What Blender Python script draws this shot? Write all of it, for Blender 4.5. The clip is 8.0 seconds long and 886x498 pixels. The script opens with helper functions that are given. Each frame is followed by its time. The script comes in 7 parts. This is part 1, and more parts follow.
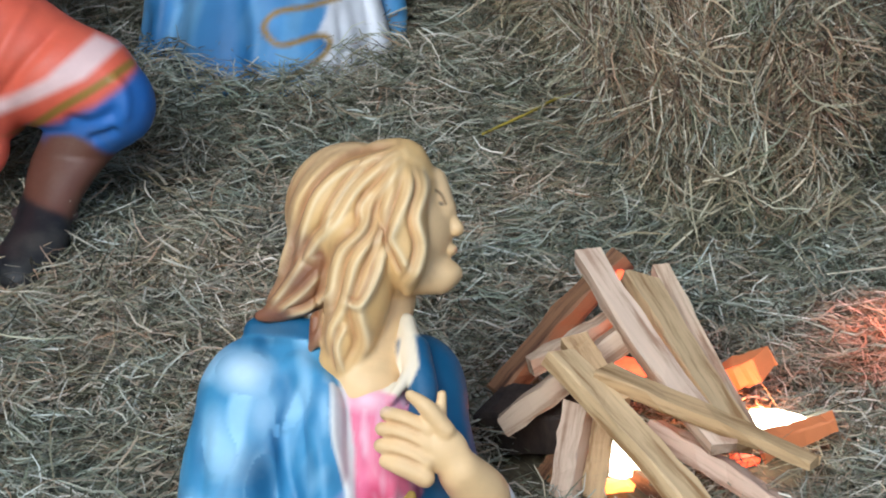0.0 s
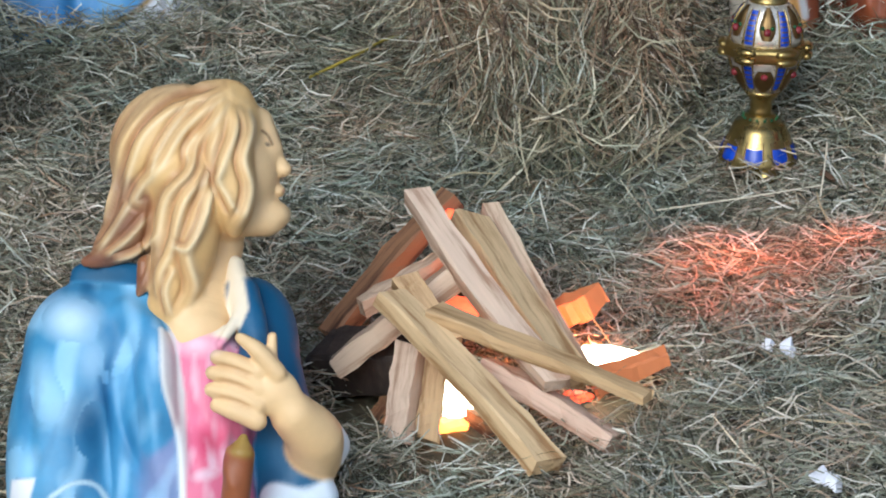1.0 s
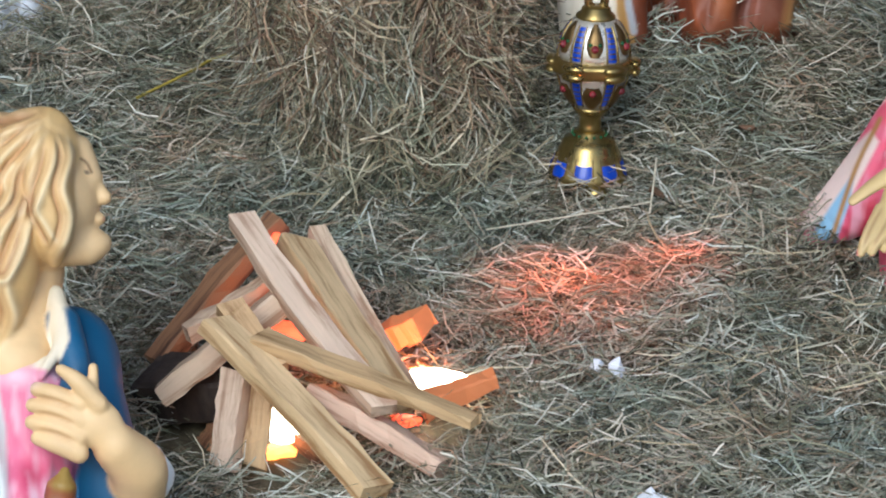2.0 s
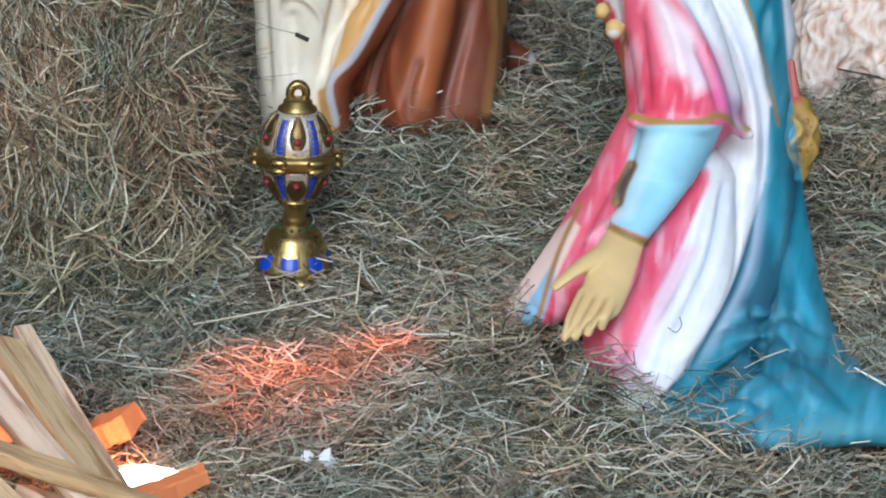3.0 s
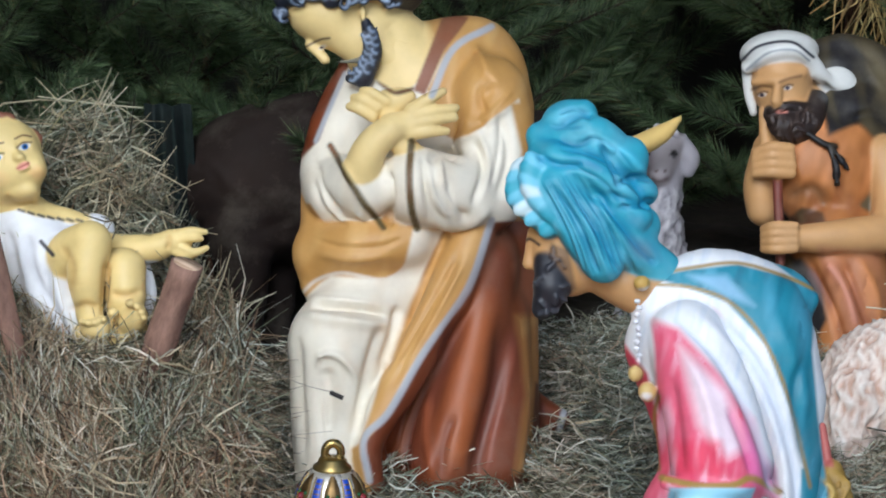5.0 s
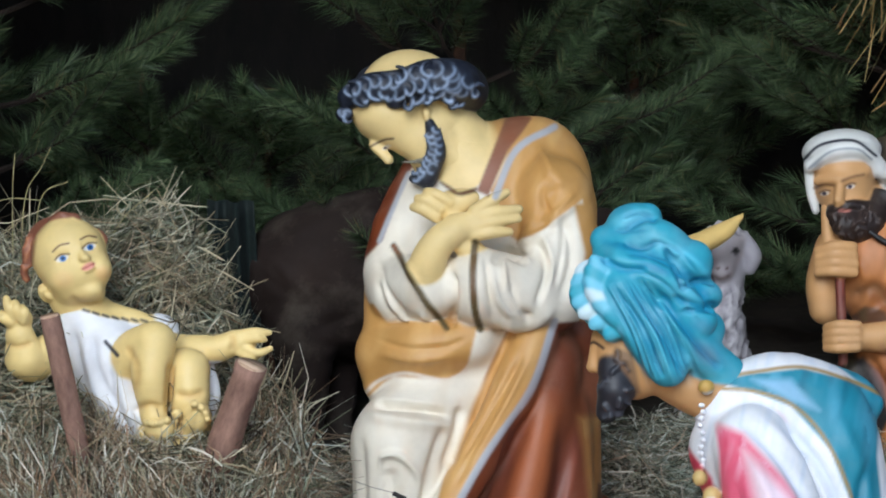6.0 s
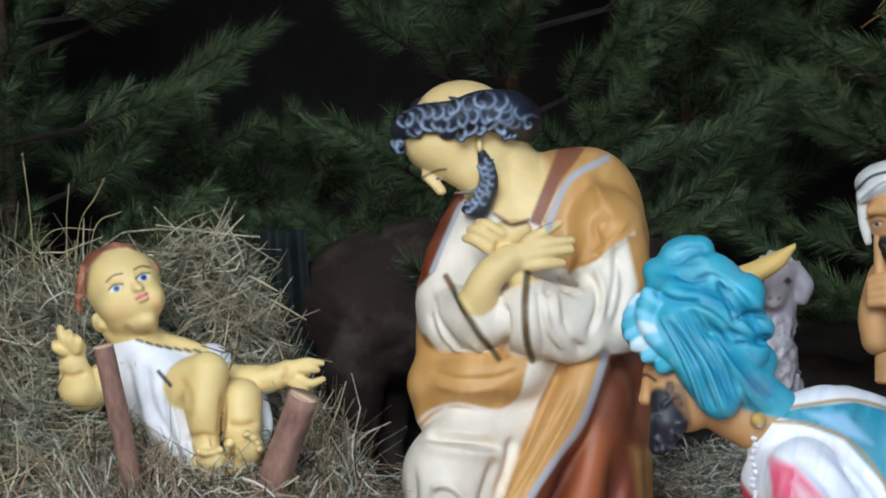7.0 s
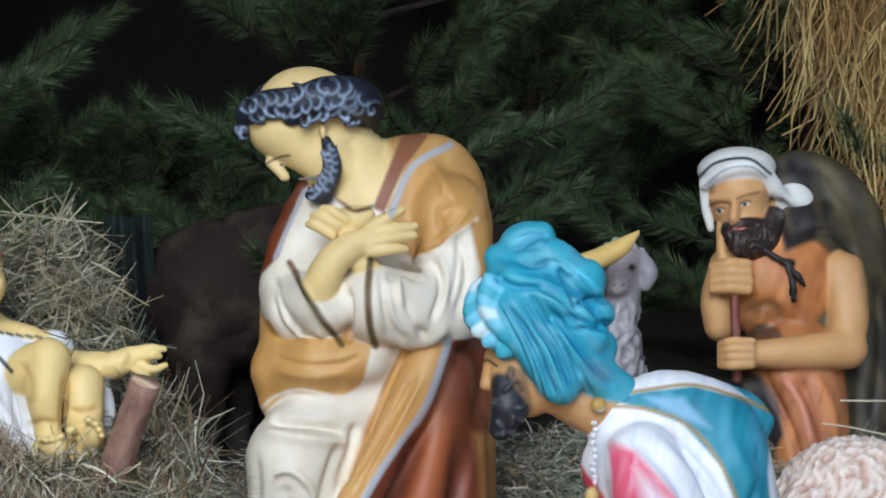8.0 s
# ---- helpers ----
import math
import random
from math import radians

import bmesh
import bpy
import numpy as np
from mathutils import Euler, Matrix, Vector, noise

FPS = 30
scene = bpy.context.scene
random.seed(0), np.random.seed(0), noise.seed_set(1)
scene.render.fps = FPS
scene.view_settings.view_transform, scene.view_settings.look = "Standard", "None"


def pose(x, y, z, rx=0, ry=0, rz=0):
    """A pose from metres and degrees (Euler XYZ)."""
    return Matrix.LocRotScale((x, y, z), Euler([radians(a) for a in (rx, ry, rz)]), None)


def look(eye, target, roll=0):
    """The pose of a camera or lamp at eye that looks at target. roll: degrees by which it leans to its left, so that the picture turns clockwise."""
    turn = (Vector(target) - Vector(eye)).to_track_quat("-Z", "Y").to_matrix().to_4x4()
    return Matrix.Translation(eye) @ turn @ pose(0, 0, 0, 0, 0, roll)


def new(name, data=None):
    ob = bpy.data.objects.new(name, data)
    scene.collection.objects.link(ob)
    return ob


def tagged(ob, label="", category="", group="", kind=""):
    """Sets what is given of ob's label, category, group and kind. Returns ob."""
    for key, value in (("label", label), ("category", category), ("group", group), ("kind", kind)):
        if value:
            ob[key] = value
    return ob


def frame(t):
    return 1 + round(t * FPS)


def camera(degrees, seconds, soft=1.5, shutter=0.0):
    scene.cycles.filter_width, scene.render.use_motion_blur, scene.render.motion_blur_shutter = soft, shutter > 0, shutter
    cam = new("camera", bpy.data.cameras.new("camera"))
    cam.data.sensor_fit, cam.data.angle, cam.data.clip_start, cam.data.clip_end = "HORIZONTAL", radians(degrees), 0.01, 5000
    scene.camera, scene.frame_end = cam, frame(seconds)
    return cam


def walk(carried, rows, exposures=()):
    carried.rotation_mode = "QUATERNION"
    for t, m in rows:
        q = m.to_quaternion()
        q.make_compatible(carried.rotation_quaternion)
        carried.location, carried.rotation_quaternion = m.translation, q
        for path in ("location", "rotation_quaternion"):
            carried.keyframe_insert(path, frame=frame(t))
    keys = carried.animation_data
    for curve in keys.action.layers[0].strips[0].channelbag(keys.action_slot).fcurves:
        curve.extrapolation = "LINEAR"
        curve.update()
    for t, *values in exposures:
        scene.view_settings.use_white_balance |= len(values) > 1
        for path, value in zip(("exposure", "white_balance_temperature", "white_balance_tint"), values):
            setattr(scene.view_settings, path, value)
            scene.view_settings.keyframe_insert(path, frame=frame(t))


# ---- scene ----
cam = camera(17.57, 8.0, soft=2.0)


def aim(x, y, z, yaw, pitch, roll):
    """A camera pose from a place, a turn to the left of +y, a tilt up and a lean."""
    return pose(x, y, z, 90 + pitch, 0, yaw) @ pose(0, 0, 0, 0, 0, roll)


PATH = (
    (0.0, -0.0209, -0.0162, 1.1866, 6.590, -18.555, -0.717),
    (0.5, -0.0111, -0.0020, 1.1691, 4.221, -19.026, -0.520),
    (1.0, -0.0152, 0.0012, 1.1638, 3.131, -19.508, -0.766),
    (1.2, -0.0140, 0.0005, 1.1660, 3.083, -19.534, -0.893),
    (2.3, 0.0285, 0.0407, 1.1825, -1.679, -19.487, -0.321),
    (2.5, 0.0319, 0.0361, 1.1805, -2.889, -18.922, -0.298),
    (2.7, 0.0281, 0.0307, 1.1831, -4.475, -18.468, -0.207),
    (3.0, 0.0225, 0.0225, 1.1871, -6.049, -17.761, -0.072),
    (3.1, 0.0180, 0.0224, 1.1877, -6.290, -17.590, -0.215),
    (3.2, 0.0136, 0.0222, 1.1883, -6.201, -17.411, -0.358),
    (3.3, 0.0091, 0.0220, 1.1889, -5.822, -17.213, -0.501),
    (3.5, 0.0001, 0.0217, 1.1901, -5.185, -16.682, -0.787),
    (3.7, -0.0000, 0.0177, 1.1980, -5.223, -16.164, -0.570),
    (4.0, -0.0002, 0.0115, 1.2099, -5.436, -14.364, -0.243),
    (4.5, -0.0003, 0.0000, 1.2173, -5.499, -12.499, -0.000),
    (5.0, -0.0041, 0.0003, 1.2395, -5.715, -11.233, 0.116),
    (5.2, -0.0085, 0.0034, 1.2509, -5.368, -10.632, 0.127),
    (6.3, -0.0228, 0.0039, 1.2832, -4.233, -9.497, -0.031),
    (6.5, -0.0253, 0.0040, 1.2891, -3.846, -9.329, -0.060),
    (7.0, -0.0226, -0.0001, 1.2891, -3.622, -9.273, 0.086),
    (7.2, -0.0176, -0.0032, 1.2888, -4.041, -9.262, 0.199),
    (7.5, -0.0102, -0.0079, 1.2882, -5.266, -9.359, 0.369),
    (8.0, -0.0018, -0.0100, 1.2870, -6.499, -9.487, 0.581),
)
walk(cam, [(row[0], aim(*row[1:])) for row in PATH], ((0.0, -0.05, 5350, 4), (1.0, 0.02, 5330, 4), (4, -0.02, 5320, 4), (5, -0.05, 5300, 4), (6.4, -0.11, 5270, 4), (8, -0.14, 5230, 4)))

# ---- daylight: overcast, from the open front of the stall ----
world = bpy.data.worlds.new("sky")
scene.world = world
world.use_nodes = True
sky = world.node_tree.nodes.new("ShaderNodeTexSky")
sky.sky_type, sky.sun_disc = "NISHITA", False
sky.sun_elevation, sky.sun_rotation = radians(38), radians(196)
sky.air_density, sky.dust_density, sky.ozone_density = 1.0, 4.0, 1.0
back = world.node_tree.nodes["Background"]
back.inputs["Strength"].default_value = 0.15
world.node_tree.links.new(sky.outputs[0], back.inputs["Color"])
sun = new("sun", bpy.data.lights.new("sun", "SUN"))
sun.data.energy, sun.data.angle, sun.data.color = 1.2, radians(25), (1.0, 0.98, 0.97)
sun.matrix_world = look((-1.6, -3.2, 5.0), (0.2, 3.8, 0))


# ---- materials ----
def lin(r, g, b):
    """Linear colour from 0..255 display values."""
    return tuple(((v / 255 + 0.055) / 1.055) ** 2.4 if v > 10 else v / 255 / 12.92 for v in (r, g, b))


class Mat:
    """A small builder of node materials."""

    def __init__(self, name, rough=0.6, metal=0.0):
        self.m = bpy.data.materials.new(name)
        self.m.use_nodes = True
        self.t = self.m.node_tree
        self.b = self.t.nodes["Principled BSDF"]
        self.b.inputs["Roughness"].default_value, self.b.inputs["Metallic"].default_value = rough, metal

    def node(self, kind, **ins):
        n = self.t.nodes.new(kind)
        for k, v in ins.items():
            k = k.replace("_", " ")
            if hasattr(v, "is_output"):
                self.t.links.new(v, n.inputs[k])
            else:
                n.inputs[k].default_value = v
        return n

    def coords(self, stretch=(1, 1, 1)):
        c = self.node("ShaderNodeTexCoord")
        return self.node("ShaderNodeMapping", Vector=c.outputs["Object"], Scale=stretch).outputs[0]

    def noise(self, scale, detail=4, rough=0.55, stretch=(1, 1, 1)):
        return self.node("ShaderNodeTexNoise", Vector=self.coords(stretch), Scale=scale, Detail=detail, Roughness=rough).outputs["Fac"]

    def ramp(self, fac, stops):
        n = self.node("ShaderNodeValToRGB", Fac=fac)
        while len(n.color_ramp.elements) < len(stops):
            n.color_ramp.elements.new(0.5)
        for e, (p, c) in zip(n.color_ramp.elements, stops):
            e.position, e.color = p, (*c[:3], 1)
        return n.outputs["Color"]

    def mix(self, a, b, fac, mode="MIX"):
        n = self.t.nodes.new("ShaderNodeMix")
        n.data_type, n.blend_type = "RGBA", mode
        for sock, v in ((n.inputs[0], fac), (n.inputs[6], a), (n.inputs[7], b)):
            if hasattr(v, "is_output"):
                self.t.links.new(v, sock)
            else:
                sock.default_value = v if isinstance(v, (int, float)) else (*v[:3], 1)
        return n.outputs[2]

    def put(self, socket, v):
        if hasattr(v, "is_output"):
            self.t.links.new(v, self.b.inputs[socket])
        else:
            self.b.inputs[socket].default_value = v if isinstance(v, (int, float)) else (*v[:3], 1)
        return self

    def bump(self, height, strength=0.3, dist=0.002):
        n = self.node("ShaderNodeBump", Height=height, Strength=strength, Distance=dist)
        self.t.links.new(n.outputs[0], self.b.inputs["Normal"])
        return self


def painted_plaster(name="painted_plaster", smooth=0.4, dull=0.62, sheen=0.42):
    """Hand-painted cast figure: satin varnish, faint brush mottling and dust."""
    k = Mat(name, 0.34)
    k.put("Specular IOR Level", sheen)
    a = k.node("ShaderNodeAttribute")
    a.attribute_name = "paint"
    mott = k.ramp(k.noise(26, 5), [(0.3, (0.8, 0.8, 0.8)), (0.7, (1, 1, 1))])
    dust = k.ramp(k.noise(7, 6, 0.7), [(0.5, (0, 0, 0)), (0.85, (0.22, 0.22, 0.22))])
    c = k.mix(a.outputs["Color"], mott, 0.6, "MULTIPLY")
    k.put("Base Color", k.mix(c, lin(170, 160, 140), dust))
    k.put("Roughness", k.ramp(k.noise(14, 5), [(0.3, (smooth,) * 3), (0.75, (dull,) * 3)]))
    return k.bump(k.noise(180, 4), 0.12, 0.002).m


def hay_material(name, stops, rough=0.62, tint=0.9):
    k = Mat(name, rough)
    g = k.node("ShaderNodeNewGeometry")
    c = k.ramp(g.outputs["Random Per Island"], stops)
    patch = k.ramp(k.noise(3.2, 5, 0.65), [(0.35, (0.66, 0.7, 0.66)), (0.68, (1.05, 1.0, 0.96))])
    hue = k.ramp(k.noise(7.5, 4, 0.6), [(0.38, (0.88, 1.0, 1.04)), (0.62, (1.05, 0.97, 0.91))])
    c = k.mix(c, hue, tint, "MULTIPLY")
    k.put("Base Color", k.mix(c, patch, 0.85, "MULTIPLY"))
    k.put("Specular IOR Level", 0.35)
    return k.m


def wood_material(name, pale, dark, scale=1.0):
    """Split softwood: grain along the local x axis."""
    k = Mat(name, 0.68)
    info = k.node("ShaderNodeObjectInfo")
    grain = k.noise(70 * scale, 6, 0.65, (0.06, 1, 1))
    knots = k.noise(9 * scale, 3, 0.5, (0.4, 1, 1))
    c = k.ramp(grain, [(0.38, dark), (0.52, pale), (0.66, tuple(min(1, v * 1.12) for v in pale))])
    c = k.mix(c, dark, k.ramp(knots, [(0.58, (0, 0, 0)), (0.8, (0.55, 0.55, 0.55))]))
    tone = k.ramp(info.outputs["Random"], [(0, (0.88, 0.84, 0.8)), (0.5, (1, 0.97, 0.93)), (1, (1, 0.88, 0.84))])
    k.put("Base Color", k.mix(c, tone, 1.0, "MULTIPLY"))
    return k.bump(grain, 0.5, 0.003).m


def bark_material(name, a, b, scale=1.0):
    k = Mat(name, 0.85)
    n = k.noise(40 * scale, 6, 0.7, (1, 1, 0.35))
    k.put("Base Color", k.ramp(n, [(0.3, a), (0.7, b)]))
    return k.bump(n, 0.8, 0.004).m


def plain(name, colour, rough, metal=0.0, var=0.25, scale=40):
    k = Mat(name, rough, metal)
    n = k.noise(scale, 5)
    k.put("Base Color", k.ramp(n, [(0.3, tuple(v * (1 - var) for v in colour)), (0.7, colour)]))
    k.put("Roughness", k.ramp(k.noise(scale * 0.6, 4), [(0.3, (rough * 0.75,) * 3), (0.7, (min(1, rough * 1.3),) * 3)]))
    return k.bump(n, 0.12, 0.001).m


def glowing(name, colour, strength):
    k = Mat(name, 0.7)
    n = k.noise(28, 4, 0.6)
    k.put("Base Color", colour)
    k.put("Emission Color", k.ramp(n, [(0.3, tuple(v * 0.5 for v in colour)), (0.6, colour)]))
    k.put("Emission Strength", strength)
    return k.m


PAINT = painted_plaster()
MATT_PAINT = painted_plaster("matt_painted_plaster", 0.7, 0.9, 0.2)
HAY = hay_material("hay", [(0.0, lin(46, 43, 32)), (0.2, lin(108, 106, 80)), (0.42, lin(146, 148, 124)), (0.62, lin(180, 177, 158)), (0.8, lin(162, 128, 100)), (0.9, lin(196, 190, 172)), (1.0, lin(226, 222, 208))])
HAY_FLOOR = hay_material("floor_hay", [(0.0, lin(50, 48, 38)), (0.2, lin(116, 114, 92)), (0.42, lin(154, 156, 138)), (0.62, lin(188, 186, 172)), (0.8, lin(166, 138, 114)), (0.9, lin(204, 199, 186)), (1.0, lin(232, 228, 218))])
HAY_PALE = hay_material("hay_bleached", [(0.0, lin(170, 170, 154)), (0.6, lin(206, 202, 188)), (1.0, lin(240, 236, 226))])
HAY_WARM = hay_material("hay_dry", [(0.0, lin(96, 86, 68)), (0.4, lin(150, 140, 116)), (0.75, lin(182, 168, 138)), (1.0, lin(230, 220, 194))])
HAY_BROWN = hay_material("hay_browned", [(0.0, lin(58, 46, 36)), (0.5, lin(122, 102, 82)), (0.85, lin(158, 136, 110)), (1.0, lin(206, 194, 168))])
STRAW = hay_material("straw", [(0.0, lin(104, 80, 42)), (0.5, lin(164, 134, 80)), (1.0, lin(222, 198, 138))])
WOOD = wood_material("split_wood", lin(208, 186, 160), lin(158, 126, 98))
WOOD_DARK = wood_material("weathered_wood", lin(150, 112, 80), lin(84, 56, 40))
BARK = bark_material("bark", lin(96, 70, 60), lin(166, 130, 112))
GOLD = plain("gilded_metal", lin(172, 150, 92), 0.28, 0.9, 0.4)
OLD_GOLD = plain("darkened_gold", lin(120, 96, 58), 0.4, 0.8, 0.4)
BLUE = plain("blue_enamel", lin(28, 68, 182), 0.3)
RED = plain("red_stone", lin(124, 36, 44), 0.2)
GREEN = plain("green_stone", lin(30, 84, 44), 0.25)
SILVER = plain("silvered_metal", lin(222, 216, 202), 0.26, 0.6)
NEEDLE = hay_material("pine_needle", [(0.0, lin(36, 50, 32)), (0.5, lin(80, 101, 66)), (0.94, lin(128, 144, 104)), (1.0, lin(140, 118, 78))], 0.4, 0.0)
TWIG = bark_material("pine_twig", lin(26, 22, 17), lin(62, 48, 38))
PINE_BARK = bark_material("pine_bark", lin(44, 30, 23), lin(104, 70, 50))
PAPER = plain("torn_paper", lin(232, 232, 238), 0.8, 0, 0.06)
BOARD = bark_material("dark_boards", lin(16, 14, 13), lin(34, 29, 25), 0.4)
# soil; under the hay heap it darkens the gaps as shade would
SOIL_AND_GAPS = bark_material("dark_soil_and_gaps", lin(34, 29, 24), lin(66, 58, 46), 0.5)
HAY_BED = bark_material("packed_hay", lin(62, 58, 44), lin(116, 108, 86), 1.6)
WOOD_PINK = wood_material("pinkish_split_wood", lin(208, 186, 164), lin(160, 128, 104))
WOOD_OLIVE = wood_material("olive_split_wood", lin(188, 162, 120), lin(132, 102, 62))
WOOD_YELLOW = wood_material("yellow_split_wood", lin(220, 194, 150), lin(164, 128, 84))
EMBER = glowing("glowing_foil", (1.0, 0.3, 0.05), 4.0)
EMBER_WHITE = glowing("bright_bulb_glass", (1.0, 0.8, 0.55), 12.0)
# sticks by the bulb: its orange light put into colour and faint emission
BULB_TINTED_WOOD = glowing("bulb_tinted_wood", lin(206, 124, 74), 0.2)
EMBER_RED = glowing("red_foil", (1.0, 0.1, 0.03), 3.0)


# ---- building helpers ----
def part(name, bm, material, parent=None, label=""):
    """Links a bmesh as one mesh object, under a thing or a part."""
    me = bpy.data.meshes.new(name)
    bm.to_mesh(me)
    bm.free()
    me.materials.append(material)
    ob = new(name, me)
    if parent is not None:
        ob.parent = parent
    if label:
        ob["label"] = label
    return ob


def raw(name, verts, faces, material, smooth=True, parent=None):
    """Links arrays of places and faces as one mesh object."""
    me = bpy.data.meshes.new(name)
    me.from_pydata(np.asarray(verts).tolist(), [], np.asarray(faces).tolist())
    me.materials.append(material)
    me.polygons.foreach_set("use_smooth", np.full(len(me.polygons), smooth))
    ob = new(name, me)
    if parent is not None:
        ob.parent = parent
    return ob


def thing(name, x, y, z, label, category, group="", rz=0.0):
    ob = new(name)
    ob.matrix_world = pose(x, y, z, 0, 0, rz)
    ob.empty_display_size = 0.05
    return tagged(ob, label, category, group)


def lathe(profile, seg=40, flutes=0, depth=0.0):
    """A turned body from (radius, height) pairs; flutes press shallow waves into it."""
    bm = bmesh.new()
    rings = []
    for r, z in profile:
        ring = []
        for i in range(seg):
            a = 2 * math.pi * i / seg
            q = r * (1 + depth * math.cos(flutes * a))
            ring.append(bm.verts.new((q * math.cos(a), q * math.sin(a), z)))
        rings.append(ring)
    for a, b in zip(rings, rings[1:]):
        for i in range(seg):
            bm.faces.new((a[i], a[(i + 1) % seg], b[(i + 1) % seg], b[i]))
    bm.faces.new(rings[0][::-1])
    bm.faces.new(rings[-1])
    for f in bm.faces:
        f.smooth = True
    return bm


def curve_points(pts, n=6):
    """A smooth line through the given points."""
    p = np.asarray(pts, float)
    if len(p) < 3:
        return p
    ext = np.vstack([2 * p[0] - p[1], p, 2 * p[-1] - p[-2]])
    out = []
    for i in range(1, len(ext) - 2):
        a, b, c, d = ext[i - 1:i + 3]
        for t in np.linspace(0, 1, n, endpoint=False):
            out.append(0.5 * (2 * b + (c - a) * t + (2 * a - 5 * b + 4 * c - d) * t * t + (3 * b - a - 3 * c + d) * t ** 3))
    return np.vstack(out + [p[-1]])


class Sculpt:
    """A figure modelled as one soft solid of ellipsoids, limbs and rolls, then creased and painted.
    Places are (across, down, back) in model units; the finished mesh is one skin."""

    def __init__(self, lo, hi, step):
        self.lo, self.h = np.array(lo, np.float32), step
        n = np.ceil((np.array(hi) - self.lo) / step).astype(int) + 1
        self.ax = [self.lo[i] + step * np.arange(n[i], dtype=np.float32) for i in range(3)]
        self.d = np.full(n, 1e3, np.float32)
        self.c = np.zeros((*n, 3), np.float32)

    def _window(self, lo, hi, pad):
        cut = []
        for i in range(3):
            a = int(max(0, np.floor((lo[i] - pad - self.lo[i]) / self.h)))
            b = int(min(len(self.ax[i]), np.ceil((hi[i] + pad - self.lo[i]) / self.h) + 1))
            if b <= a:
                return None, None
            cut.append(slice(a, b))
        g = np.meshgrid(*[self.ax[i][cut[i]] for i in range(3)], indexing="ij", sparse=True)
        return tuple(cut), g

    def _join(self, cut, dist, col, k):
        old = self.d[cut]
        w = np.clip(0.5 + 0.5 * (old - dist) / k, 0, 1)
        self.d[cut] = old * (1 - w) + dist * w - k * w * (1 - w)
        m = np.clip((w - 0.5) * 3 + 0.5, 0, 1)[..., None]
        self.c[cut] = self.c[cut] * (1 - m) + np.array(col, np.float32) * m

    def ell(self, c, r, col, k=14, turn=0.0):
        """An ellipsoid, turned clockwise in the front view by degrees."""
        big = max(r[0], r[1]) if turn else 0
        rr = (max(r[0], big), max(r[1], big), r[2])
        cut, g = self._window(np.subtract(c, rr), np.add(c, rr), k + 3 * self.h)
        if cut is None:
            return self
        x, y, z = g[0] - c[0], g[1] - c[1], g[2] - c[2]
        a = radians(turn)
        u, v = x * math.cos(a) + y * math.sin(a), y * math.cos(a) - x * math.sin(a)
        q0 = np.sqrt((u / r[0]) ** 2 + (v / r[1]) ** 2 + (z / r[2]) ** 2) + 1e-6
        q1 = np.sqrt((u / r[0] ** 2) ** 2 + (v / r[1] ** 2) ** 2 + (z / r[2] ** 2) ** 2) + 1e-6
        self._join(cut, (q0 * (q0 - 1) / q1).astype(np.float32), col, k)
        return self

    def tube(self, pts, radii, col, k=10, flat=1.0, n=5):
        """A limb or roll along a smooth line; flat squeezes its depth."""
        p = curve_points(pts, n)
        radii = np.interp(np.linspace(0, 1, len(p)), np.linspace(0, 1, len(radii)), radii)
        big = radii.max()
        cut, g = self._window(p.min(0) - big, p.max(0) + big, k + 3 * self.h)
        if cut is None:
            return self
        best = None
        for a, b, ra, rb in zip(p, p[1:], radii, radii[1:]):
            ab = (b - a) * (1, 1, 1 / flat)
            x, y, z = g[0] - a[0], g[1] - a[1], (g[2] - a[2]) / flat
            t = np.clip((x * ab[0] + y * ab[1] + z * ab[2]) / max(ab @ ab, 1e-6), 0, 1)
            dist = np.sqrt((x - t * ab[0]) ** 2 + (y - t * ab[1]) ** 2 + (z - t * ab[2]) ** 2) - (ra + (rb - ra) * t)
            best = dist if best is None else np.minimum(best, dist)
        self._join(cut, best.astype(np.float32), col, k)
        return self

    def skin(self):
        """Finds the surface: one point a cell that it crosses, one face an edge."""
        d = self.d
        for i in range(3):
            for e in (0, -1):
                s = [slice(None)] * 3
                s[i] = e
                d[tuple(s)] = np.maximum(d[tuple(s)], 0.5 * self.h)
        inside = d < 0
        n = np.array(d.shape)
        corner = lambda a, i, j, k: a[i:n[0] - 1 + i, j:n[1] - 1 + j, k:n[2] - 1 + k]
        cnt = sum(corner(inside, i, j, k).astype(np.int8) for i in (0, 1) for j in (0, 1) for k in (0, 1))
        live = (cnt > 0) & (cnt < 8)
        cell = np.argwhere(live)
        idx = np.full(live.shape, -1, np.int64)
        idx[live] = np.arange(len(cell))
        pos, num, col = np.zeros((len(cell), 3)), np.zeros(len(cell)), np.zeros((len(cell), 3))
        wsum = np.zeros(len(cell))
        for ax in range(3):
            for o in ((0, 0), (0, 1), (1, 0), (1, 1)):
                a = np.insert(np.array(o), ax, 0)
                b = a.copy()
                b[ax] = 1
                da, db = d[tuple((cell + a).T)], d[tuple((cell + b).T)]
                hit = (da < 0) != (db < 0)
                t = np.where(hit, da / np.where(hit, da - db, 1), 0)
                pt = a + np.zeros((len(cell), 3))
                pt[:, ax] = t
                pos += pt * hit[:, None]
                num += hit
        for i in (0, 1):
            for j in (0, 1):
                for k in (0, 1):
                    at = tuple((cell + (i, j, k)).T)
                    w = np.exp(-np.abs(d[at]) / self.h)
                    col += self.c[at] * w[:, None]
                    wsum += w
        self.v = self.lo + (cell + pos / num[:, None]) * self.h
        self.col = col / wsum[:, None]
        faces = []
